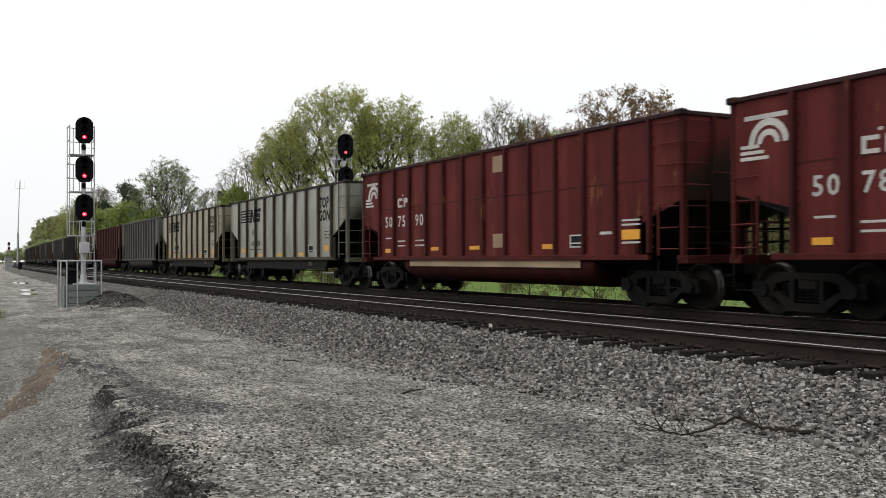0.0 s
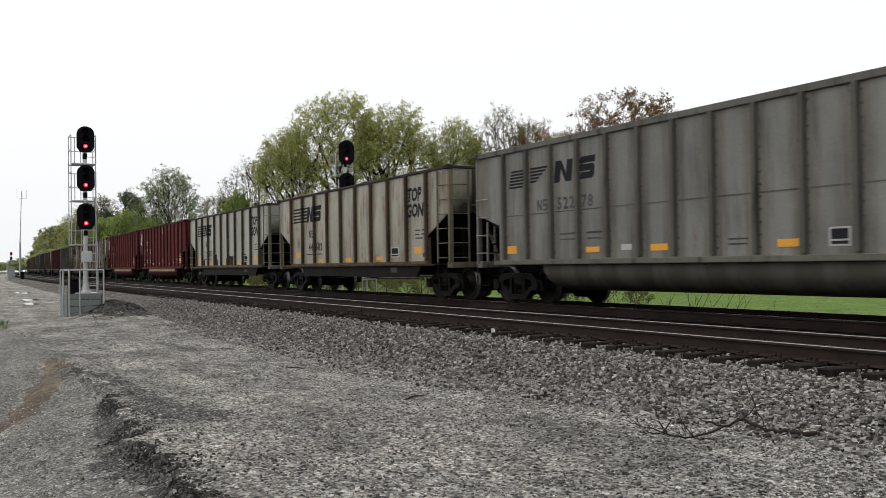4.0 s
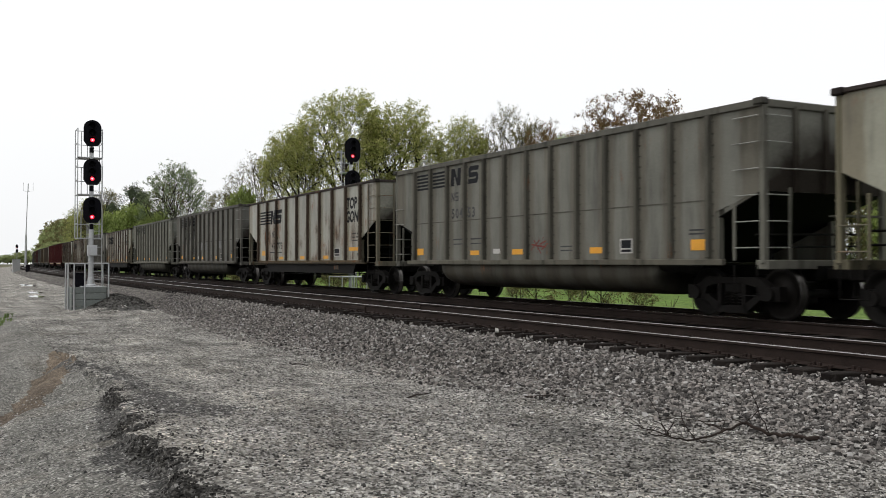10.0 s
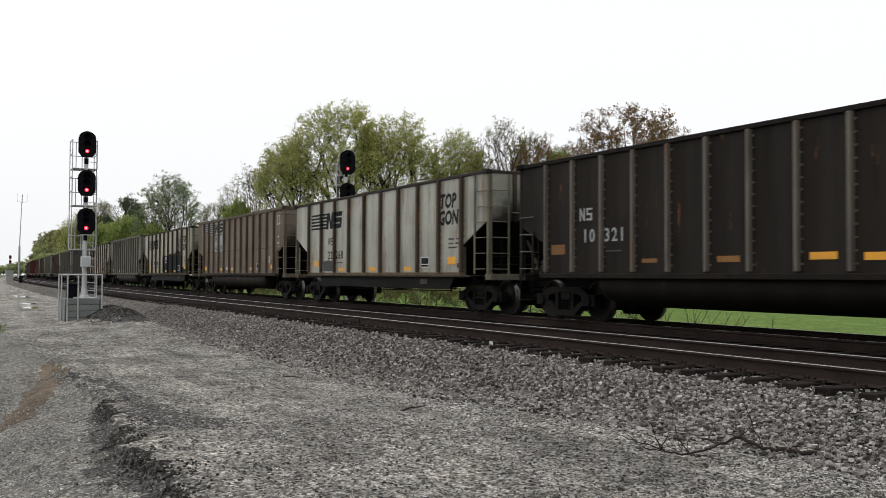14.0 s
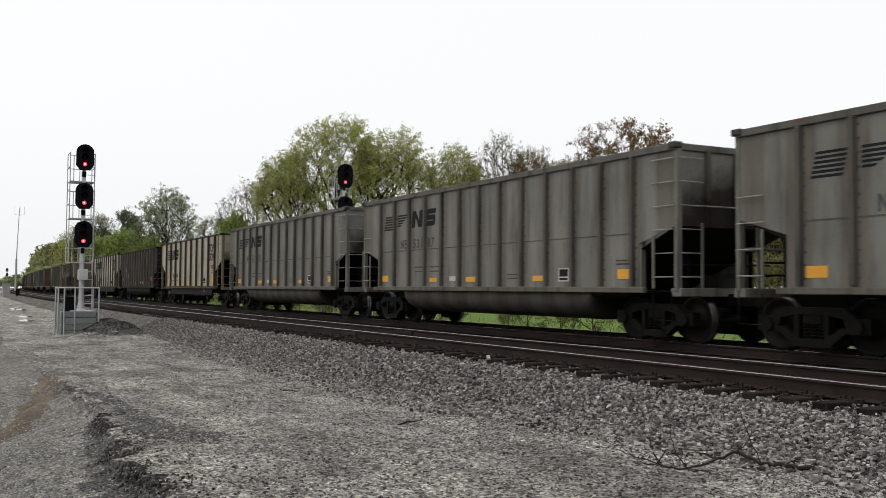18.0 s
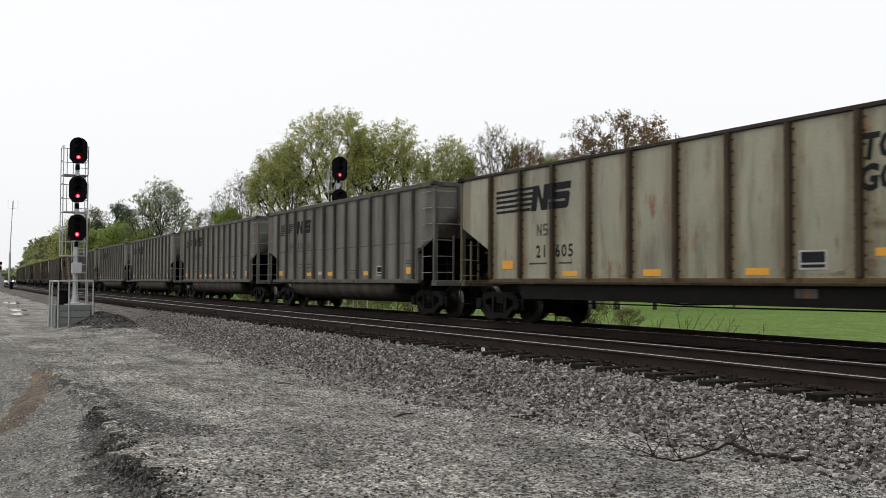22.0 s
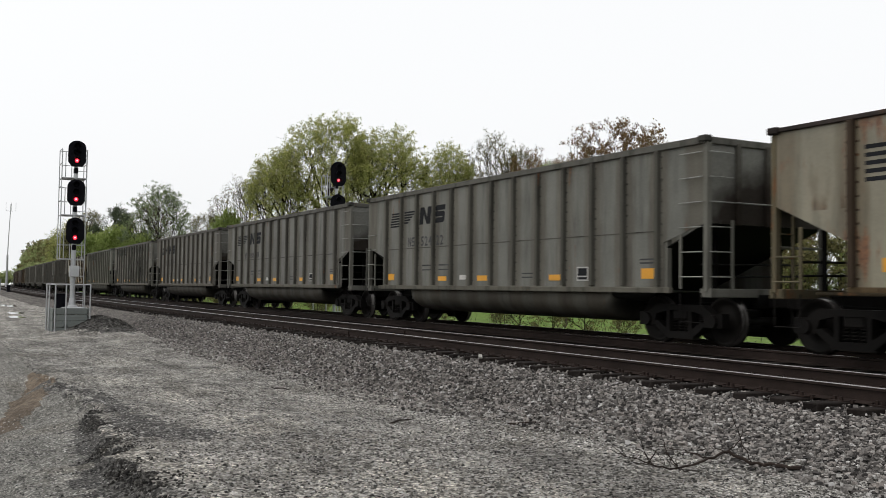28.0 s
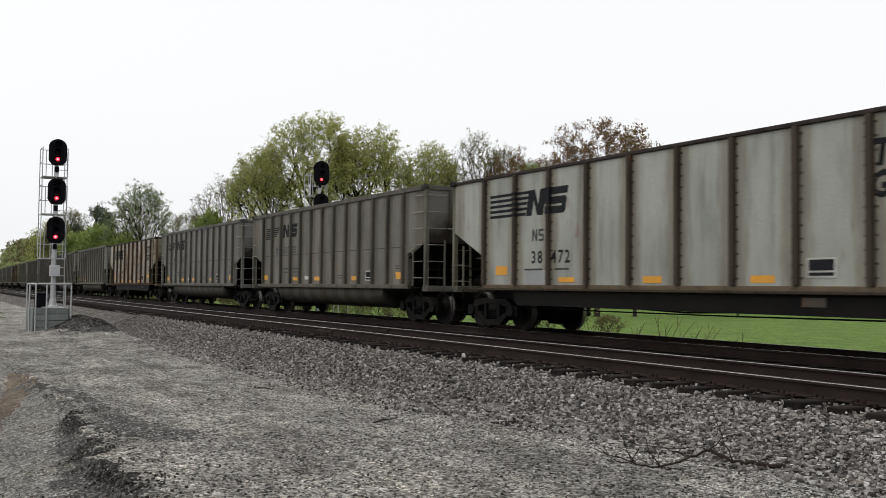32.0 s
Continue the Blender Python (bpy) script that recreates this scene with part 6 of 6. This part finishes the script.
def crown_leaves(at_points, leaf_n, leaf_size, clump, leaf_mat, seed, keep=1.0):
    """Small four-cornered leaves scattered round the twig ends."""
    rr = np.random.default_rng(seed)
    c = np.array(at_points)
    c = c[rr.uniform(0, 1, len(c)) < keep]
    idx = rr.integers(0, len(c), leaf_n)
    off = rr.normal(0, 1, (leaf_n, 3))
    off *= (clump * rr.uniform(0.15, 1.0, leaf_n) / np.maximum(np.linalg.norm(off, axis=1), 1e-6))[:, None]
    off[:, 2] *= 0.75
    at = c[idx] + off
    e1 = rr.normal(0, 1, (leaf_n, 3))
    e1 /= np.linalg.norm(e1, axis=1)[:, None]
    e2 = np.cross(e1, rr.normal(0, 1, (leaf_n, 3)))
    e2 /= np.maximum(np.linalg.norm(e2, axis=1), 1e-6)[:, None]
    s = leaf_size * rr.uniform(0.6, 1.35, leaf_n)[:, None]
    quad = np.stack([at - e1 * s, at + e2 * s * 0.55, at + e1 * s, at - e2 * s * 0.55], 1)
    me = bpy.data.meshes.new("crown")
    me.vertices.add(leaf_n * 4)
    me.vertices.foreach_set("co", quad.ravel())
    me.loops.add(leaf_n * 4)
    me.loops.foreach_set("vertex_index", np.arange(leaf_n * 4))
    me.polygons.add(leaf_n)
    me.polygons.foreach_set("loop_start", np.arange(0, leaf_n * 4, 4))
    me.polygons.foreach_set("loop_total", np.full(leaf_n, 4))
    me.update(calc_edges=True)
    me.materials.append(leaf_mat)
    return me


def tree_meshes(seed, height, spread, low, limbs, depth, fan, leaf_n, leaf_size, leaf_mat, clump=0.6, lift=0.06, leader=0.62, keep=1.0):
    """A tapered trunk whose limbs fork again and again towards a lumpy domed outline; leaves round the twig ends.
    low: where the crown begins, as a share of the height; fan: how wide each fork opens; lift: how far branches turn upwards."""
    r = random.Random(seed)
    rr = np.random.default_rng(seed)
    cz, rz = height * (low + 1) / 2, height * (1 - low) / 2
    vs, fs, tips = [], [], []

    def stick(p, q, ra, rb, sides):
        d = q - p
        if d.length < 1e-4:
            return
        d.normalize()
        u = d.orthogonal().normalized()
        w = d.cross(u)
        k = len(vs)
        for c, rad in ((p, ra), (q, rb)):
            for s in range(sides):
                a = 2 * math.pi * s / sides
                vs.append(tuple(c + (u * math.cos(a) + w * math.sin(a)) * rad))
        for s in range(sides):
            fs.append((k + s, k + (s + 1) % sides, k + sides + (s + 1) % sides, k + sides + s))

    def room(p, d):
        """How far it is from p along d to the crown's outline."""
        n = 1.0 + 0.14 * noise.noise((d.x * 2.2 + seed, d.y * 2.2, d.z * 2.2)) + 0.08 * noise.noise((d.x * 5 + seed, d.y * 5, d.z * 5 + 3))
        sx, sz = 1 / (spread * n), 1 / (rz * n)
        o = Vector((p.x * sx, p.y * sx, (p.z - cz) * sz))
        w = Vector((d.x * sx, d.y * sx, d.z * sz))
        a, b, c = w.dot(w), o.dot(w), o.dot(o) - 1
        disc = b * b - a * c
        return max((-b + math.sqrt(disc)) / a, 0.0) if disc > 0 else 0.0

    def jolt(k):
        return Vector(rr.normal(0, k, 3))

    def grow(p, d, level, rad):
        left = room(p, d)
        last = level >= depth
        length = min(left * r.uniform(0.55, 1.0), 2.0) if last else left * r.uniform(0.30, 0.44)
        if length < 0.15:
            tips.append(tuple(p))
            return
        at, way, tip_rad = p, d, max(rad * 0.72, 0.007)
        mid = p
        for k in range(2):
            way = (way + jolt(0.07) + Vector((0, 0, lift))).normalized()
            q = at + way * length / 2
            stick(at, q, rad + (tip_rad - rad) * k / 2, rad + (tip_rad - rad) * (k + 1) / 2, 6 if rad > 0.08 else 4 if rad > 0.03 else 3)
            if k == 0:
                mid = q
            at = q
        if level >= depth - 1:
            tips.append(tuple(at))
            tips.append(tuple(mid))
        if last:
            return
        for c in range(3 if r.random() < 0.35 else 2):
            grow(at, (way + jolt(fan)).normalized(), level + 1, tip_rad * r.uniform(0.70, 0.92))
        if r.random() < 0.75:
            grow(mid, (way + jolt(fan * 1.5)).normalized(), level + 1, tip_rad * r.uniform(0.45, 0.65))

    base = height * 0.017
    top = height * (low + (1 - low) * leader)
    lean = Vector((r.uniform(-0.02, 0.02), r.uniform(-0.02, 0.02), 1)).normalized()
    stem = [lean * (top * i / 8) + Vector((0, 0, -0.1)) for i in range(9)]
    radii = [base * (1.3 if i == 0 else 1.0 - 0.085 * i) for i in range(9)]
    for i in range(8):
        stick(stem[i], stem[i + 1], radii[i], radii[i + 1], 9)
    for i in range(limbs):
        t = (low * 0.75 + (leader * (1 - low) + 0.25 * low) * (i + 0.5) / limbs) * height / top
        t = min(t, 1.0)
        a = 2.4 * i + r.uniform(-0.4, 0.4)
        slope = 1.15 - 0.75 * (i / limbs) + r.uniform(-0.12, 0.12)
        grow(lean * (top * t), Vector((math.sin(slope) * math.cos(a), math.sin(slope) * math.sin(a), math.cos(slope))).normalized(), 1, base * (0.62 - 0.25 * i / limbs))
    grow(stem[-1], lean, 1, radii[-1] * 0.9)
    return raw_mesh("trunk", vs, fs, BARK, True), crown_leaves(tips, leaf_n, leaf_size, clump, leaf_mat, seed, keep)


SPECIES = {
    "oak": tree_meshes(21, 19, 6.4, 0.14, 13, 5, 0.44, 46000, 0.088, LEAF_SPRING, 0.50, 0.03, 0.48, 0.85),
    "oak_b": tree_meshes(22, 19, 5.6, 0.16, 12, 5, 0.44, 38000, 0.088, LEAF_SPRING, 0.48, 0.03, 0.48, 0.85),
    "oak_c": tree_meshes(29, 18, 5.0, 0.14, 12, 5, 0.42, 26000, 0.095, LEAF_FRESH, 0.50),
    "airy": tree_meshes(34, 18, 6.4, 0.12, 10, 5, 0.42, 15000, 0.105, LEAF_PALE, 0.42, 0.05, 0.5, 0.55),
    "bare": tree_meshes(23, 18, 5.0, 0.20, 7, 5, 0.40, 7000, 0.085, LEAF_DULL, 0.34, 0.06, 0.40, 0.6),
    "half": tree_meshes(24, 17, 4.6, 0.18, 11, 5, 0.38, 9000, 0.09, LEAF_DULL, 0.42, 0.08),
    "russet": tree_meshes(25, 17, 7.2, 0.26, 8, 5, 0.48, 32000, 0.092, LEAF_RUSSET, 0.52, 0.0, 0.40, 0.62),
    "pine": tree_meshes(26, 17, 4.4, 0.16, 14, 4, 0.45, 20000, 0.12, LEAF_PINE, 0.65, 0.0),
    "bush": tree_meshes(27, 7, 3.6, 0.04, 9, 4, 0.45, 9000, 0.12, LEAF_FRESH, 0.50),
    "thicket": tree_meshes(28, 6, 3.2, 0.04, 8, 4, 0.45, 3600, 0.11, LEAF_DULL, 0.45),
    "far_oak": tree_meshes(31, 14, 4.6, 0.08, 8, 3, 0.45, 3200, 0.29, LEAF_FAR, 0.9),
    "far_half": tree_meshes(32, 14, 4.2, 0.10, 8, 3, 0.45, 2300, 0.28, LEAF_DULL, 0.9),
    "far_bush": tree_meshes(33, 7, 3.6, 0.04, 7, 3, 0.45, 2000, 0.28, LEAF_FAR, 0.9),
}
TREE_LABEL = {
    "oak": "tall broad tree in yellow-green spring leaf", "oak_b": "tall rounded tree in yellow-green spring leaf", "oak_c": "leafy green tree at the wood's edge", "airy": "open-crowned tree with sparse grey-green young leaves",
    "bare": "nearly bare tree with fine upright branches", "half": "thin-leaved tree just coming into leaf", "russet": "broad tree with russet-brown young leaves",
    "pine": "dark green pine among the broadleaved trees", "bush": "bright green bushy young tree", "thicket": "dull green thicket bush under the trees",
    "far_oak": "distant leafy tree at the wood's edge", "far_half": "distant thin-leaved tree at the wood's edge", "far_bush": "distant bright green bush beside the line"}


def real_height(kind):
    trunk, crown = SPECIES[kind]
    return max(max(v.co.z for v in crown.vertices), max(v.co.z for v in trunk.vertices))


TOPS = {k: real_height(k) for k in SPECIES}
spin = random.Random(5)


def tree(kind, x, y, height, wide=1.0):
    trunk, crown = SPECIES[kind]
    name = "bush" if kind in ("bush", "thicket", "far_bush") else "tree"
    root = tagged(new(name), TREE_LABEL[kind], name, "trees beside the line")
    s = height / TOPS[kind]
    root.matrix_basis = Matrix.Translation((x, y, -0.80)) @ Matrix.Rotation(spin.uniform(0, 6.28), 4, "Z") @ Matrix.Diagonal((s * wide, s * wide, s, 1))
    part("trunk", trunk, None, root)
    part("crown", crown, None, root)
    return root


for row in (
    ("oak", -96.7, 38.4, 20.9, 0.95),
    ("oak_b", -96.3, 33.5, 16.9, 0.91),
    ("oak_b", -95.8, 45.3, 20.5, 0.98),
    ("oak_b", -94.6, 52.1, 19.1, 0.75),
    ("bare", -91.9, 56.7, 20.4, 0.83),
    ("half", -93.4, 61.7, 19.2, 0.58),
    ("russet", -87.3, 60.1, 17.7, 0.62),
    ("russet", -48.3, 39.3, 13.3, 0.82), ("russet", -48.6, 42.8, 12.7, 0.56),
    ("oak_c", -88.8, 62.5, 16.6, 0.75),
    ("bare", -109.3, 32.3, 15.1, 0.96),
    ("bush", -107.8, 30.4, 11.0, 0.45),
    ("half", -145.3, 37.4, 13.2, 0.99),
    ("airy", -125.3, 26.3, 15.4, 0.92),
    ("half", -133.3, 27.1, 13.7, 0.90),
    ("pine", -157.8, 26.2, 15.0, 1.02),
    ("pine", -161.4, 29.1, 14.3, 0.91),
    ("half", -170.3, 23.9, 14.7, 1.11),
    ("oak_b", -183.6, 23.1, 13.9, 1.15),
    ("bush", -131.1, 22.3, 9.9, 0.71),
    ("bush", -140.5, 20.7, 9.3, 0.75),
    ("bush", -125.7, 24.2, 8.6, 0.71),
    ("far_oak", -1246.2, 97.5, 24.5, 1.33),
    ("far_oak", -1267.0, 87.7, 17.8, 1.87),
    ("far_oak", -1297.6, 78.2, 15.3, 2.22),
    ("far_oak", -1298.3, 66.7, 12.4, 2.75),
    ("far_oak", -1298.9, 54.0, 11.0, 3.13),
    ("russet", -64, 72, 12.0, 0.81), ("half", -54, 76, 12.5, 0.85), ("oak_c", -44, 86, 12.0, 0.90), ("half", -30, 96, 12.5, 0.85),
    ("bush", -70, 70, 10.5, 1.0), ("oak_c", -60, 76, 11.5, 1.1), ("bush", -50, 80, 10.5, 1.1), ("half", -38, 90, 12.0, 1.2), ("bush", -34, 88, 10.0, 1.2), ("oak_c", -20, 96, 12.0, 1.2), ("bush", -24, 92, 10.5, 1.2), ("half", -10, 98, 12.0, 1.2), ("bush", -14, 96, 10.0, 1.3),
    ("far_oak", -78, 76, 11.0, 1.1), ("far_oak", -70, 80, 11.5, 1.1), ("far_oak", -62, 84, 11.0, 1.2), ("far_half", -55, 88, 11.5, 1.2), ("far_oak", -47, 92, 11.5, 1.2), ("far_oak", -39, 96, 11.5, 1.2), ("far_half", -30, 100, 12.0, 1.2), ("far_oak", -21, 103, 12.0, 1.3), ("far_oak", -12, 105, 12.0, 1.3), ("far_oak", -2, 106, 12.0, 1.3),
):
    kind, x, y, high, wide = row
    tree(kind, x, y, high * (1.012 if x > -200 else 1.0), wide)
# the wood's edge that runs on beside the line
x = -190.0
while x > -1220:
    la = lateral(x)[0]
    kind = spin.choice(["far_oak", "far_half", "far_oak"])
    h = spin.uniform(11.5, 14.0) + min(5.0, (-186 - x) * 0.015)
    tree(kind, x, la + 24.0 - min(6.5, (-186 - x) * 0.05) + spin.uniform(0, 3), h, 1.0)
    tree("far_bush", x - 2, la + 20.8 - min(3.6, (-186 - x) * 0.04), spin.uniform(6, 8), 1.3)
    x -= spin.uniform(6.0, 9.0) * (1.0 if x > -500 else 1.7)
# a hedge that closes the far end
for i in range(9):
    tree("far_bush", -1235 + 3 * (i % 3), 44 + 7.5 * i, 8.0 + 0.7 * i, 1.9)
# undergrowth below the trees
for i in range(34):
    t = i / 33
    x = -122 + 74 * t
    y = 33 + 32 * t ** 1.15
    tree("thicket" if i % 3 else "bush", x + spin.uniform(-2, 2), y + 3 + spin.uniform(-1, 3), spin.uniform(4.0, 7.0), 1.2)
# low brush along the far side of the tracks
for i in range(38):
    bx = -25 - 2.1 * i + spin.uniform(-1, 1)
    tree("thicket", bx, 19.2 + spin.uniform(0, 2.2) + lateral(bx)[0], spin.uniform(1.0, 1.9), 1.2)
# a second row of trunks, deeper in the wood
for i in range(3):
    t = 0.45 + 0.55 * i / 2
    tree(spin.choice(["far_half", "half", "far_oak"]), -120 + 80 * t, 46 + 34 * t + spin.uniform(-2, 4), spin.uniform(9, 12), 1.0)

# ---- weeds, fallen branch, sticks ----


def weed(x, y, z, n, height, seed, label="dry leafless weed stems beside the track", mats=DRY_STEM):
    r = random.Random(seed)
    root = tagged(new("weed"), label, "weed")
    for i in range(n):
        a = r.uniform(-1, 1)
        b = r.uniform(-0.5, 0.5)
        h = height * r.uniform(0.6, 1.0)
        pts = [(x + r.uniform(-0.15, 0.15), y + r.uniform(-0.15, 0.15), z - 0.05)]
        for k in range(1, 5):
            t = k / 4
            pts.append((pts[0][0] + a * h * 0.7 * t ** 1.4, pts[0][1] + b * h * 0.6 * t, z + h * t))
        bm = bmesh.new()
        tube(bm, pts, [0.012, 0.010, 0.008, 0.006, 0.004], 5)
        k = r.choice([2, 3])
        tube(bm, [pts[k], (pts[k][0] - a * 0.2, pts[k][1] + 0.1, pts[k][2] + h * 0.3)], [0.006, 0.003], 4)
        part("stem", bm, mats, root)


for x, v, n, h, s in ((-18.4, 17.2, 7, 1.3, 1), (-17.5, 17.4, 5, 1.1, 2), (-19.4, 17.1, 4, 1.0, 3), (-15.6, 17.2, 4, 0.8, 4), (-21.5, 17.3, 4, 1.0, 5), (-24.0, 17.5, 5, 1.1, 6), (-27.0, 17.2, 5, 1.2, 7), (-30.0, 17.6, 4, 1.0, 8), (-34.5, 17.3, 5, 1.2, 9), (-39.0, 18.0, 5, 1.3, 10), (-43.5, 18.2, 5, 1.3, 11)):
    weed(x, v + lateral(x)[0], ground_height(x, v), n, h, s)


for x, v, s in ((-31.5, 1.55, 31), (-32.4, 1.25, 32), (-30.6, 1.30, 33), (-33.5, 1.7, 34)):
    weed(x, v + lateral(x)[0], ground_height(x, v), 12, 0.15, s, "low green weed tuft on the edge of the gravel road", GRASS)


def limb(bm, pts, r0, r1, seed, sides=7):
    r = random.Random(seed)
    fine = []
    pv = [Vector(p) for p in pts]
    for a, b in zip(pv, pv[1:]):
        for k in range(4):
            t = k / 4
            fine.append(a.lerp(b, t) + Vector((r.uniform(-1, 1), r.uniform(-1, 1), r.uniform(-1, 1))) * 0.012)
    fine.append(pv[-1])
    n = len(fine)
    tube(bm, fine, [r0 + (r1 - r0) * i / (n - 1) for i in range(n)], sides)


branch = tagged(new("fallen_branch"), "dead brown fallen branch with bare twigs on the gravel", "branch")
B = [Vector(p) for p in [(-5.368, 6.325, -0.43), (-5.558, 6.243, -0.43), (-5.674, 6.074, -0.41), (-5.849, 5.996, -0.34), (-5.86, 5.78, -0.39), (-5.807, 5.385, -0.43), (-5.949, 5.212, -0.41), (-6.198, 5.173, -0.38)]]
bm = bmesh.new()
limb(bm, B[0:4], 0.019, 0.013, 1)
part("stem", bm, DEAD_WOOD, branch)
bm = bmesh.new()
limb(bm, B[3:8], 0.012, 0.004, 2)
part("limb", bm, DEAD_WOOD, branch)
for i, (a, pts) in enumerate([(6, [(-5.992, 5.162, -0.219), (-6.074, 5.066, -0.037)]), (5, [(-5.875, 5.311, -0.269), (-5.892, 5.291, -0.132)]), (6, [(-5.903, 5.264, -0.26), (-6.037, 5.11, -0.286)]), (4, [(-6.003, 5.632, -0.328), (-6.19, 5.425, -0.31)]), (3, [(-5.914, 5.932, -0.335), (-6.131, 5.707, -0.358)]), (2, [(-5.728, 6.023, -0.258), (-5.769, 5.983, -0.072), (-5.824, 5.931, 0.106)]), (3, [(-5.783, 6.06, -0.245), (-5.765, 6.077, -0.125)]), (5, [(-5.731, 5.466, -0.443), (-5.67, 5.529, -0.453)]), (6, [(-5.975, 5.028, -0.375), (-5.993, 5.162, -0.32)]), (1, [(-5.524, 6.273, -0.39), (-5.458, 6.331, -0.361)])]):
    bm = bmesh.new()
    limb(bm, [B[a]] + [Vector(p) for p in pts], 0.0055, 0.0018, 10 + i, 5)
    part("twig", bm, DEAD_WOOD, branch)
sprig = random.Random(8)
for i in range(16):
    a = B[sprig.choice([4, 5, 5, 6, 6, 6, 7])].lerp(B[sprig.choice([4, 5, 6, 7])], sprig.uniform(0, 0.4))
    way = Vector((sprig.uniform(-0.5, 0.2), sprig.uniform(-0.35, 0.1), sprig.uniform(0.02, 0.4)))
    bm = bmesh.new()
    limb(bm, [a, a + way * 0.25 + Vector((0, 0, 0.02)), a + way * sprig.uniform(0.5, 0.8)], 0.0032, 0.0012, 40 + i, 4)
    part("twig", bm, DEAD_WOOD, branch)
for x, y, a, l in ((-15.5, 5.37, 0.3, 0.26), (-10.2, 5.0, 2.1, 0.30), (-9.0, 6.1, 1.1, 0.25)):
    st = tagged(new("stick"), "short dark stick lying on the gravel road", "stick")
    z = on_ground(x, y) + 0.012
    bm = bmesh.new()
    limb(bm, [(x - l * math.cos(a), y - l * math.sin(a), z), (x, y, z + 0.012), (x + l * math.cos(a), y + l * math.sin(a), z)], 0.014, 0.006, 3, 6)
    part("stem", bm, DEAD_WOOD, st)
# a white stone on a tie's end
rs = np.random.default_rng(2)
tagged(lumps("white_stone", np.array([(-13.95, 8.42, -0.165)]), np.array([0.05]), rs, LETTER_WHITE, 0.9), "single white stone on a tie end", "stone")


def motions():
    """The cars roll along the line; every wheelset turns with the way run."""
    for k, car in cars:
        walk(car, [(t, car_pose(PITCH * k - travel(t), 0.10 if k in (-1, 0) else 0.0)) for t in range(0, 33)])
    first = wheelsets[0]
    walk(first, [(i / FPS, Matrix.Rotation(-(travel(i / FPS) - travel(0)) / 0.457, 4, "Y")) for i in range(32 * FPS + 1)])
    turning = first.animation_data
    for w in wheelsets[1:]:
        keys = w.animation_data_create()
        w.rotation_mode = "QUATERNION"
        keys.action = turning.action
        keys.action_slot = turning.action_slot


motions()
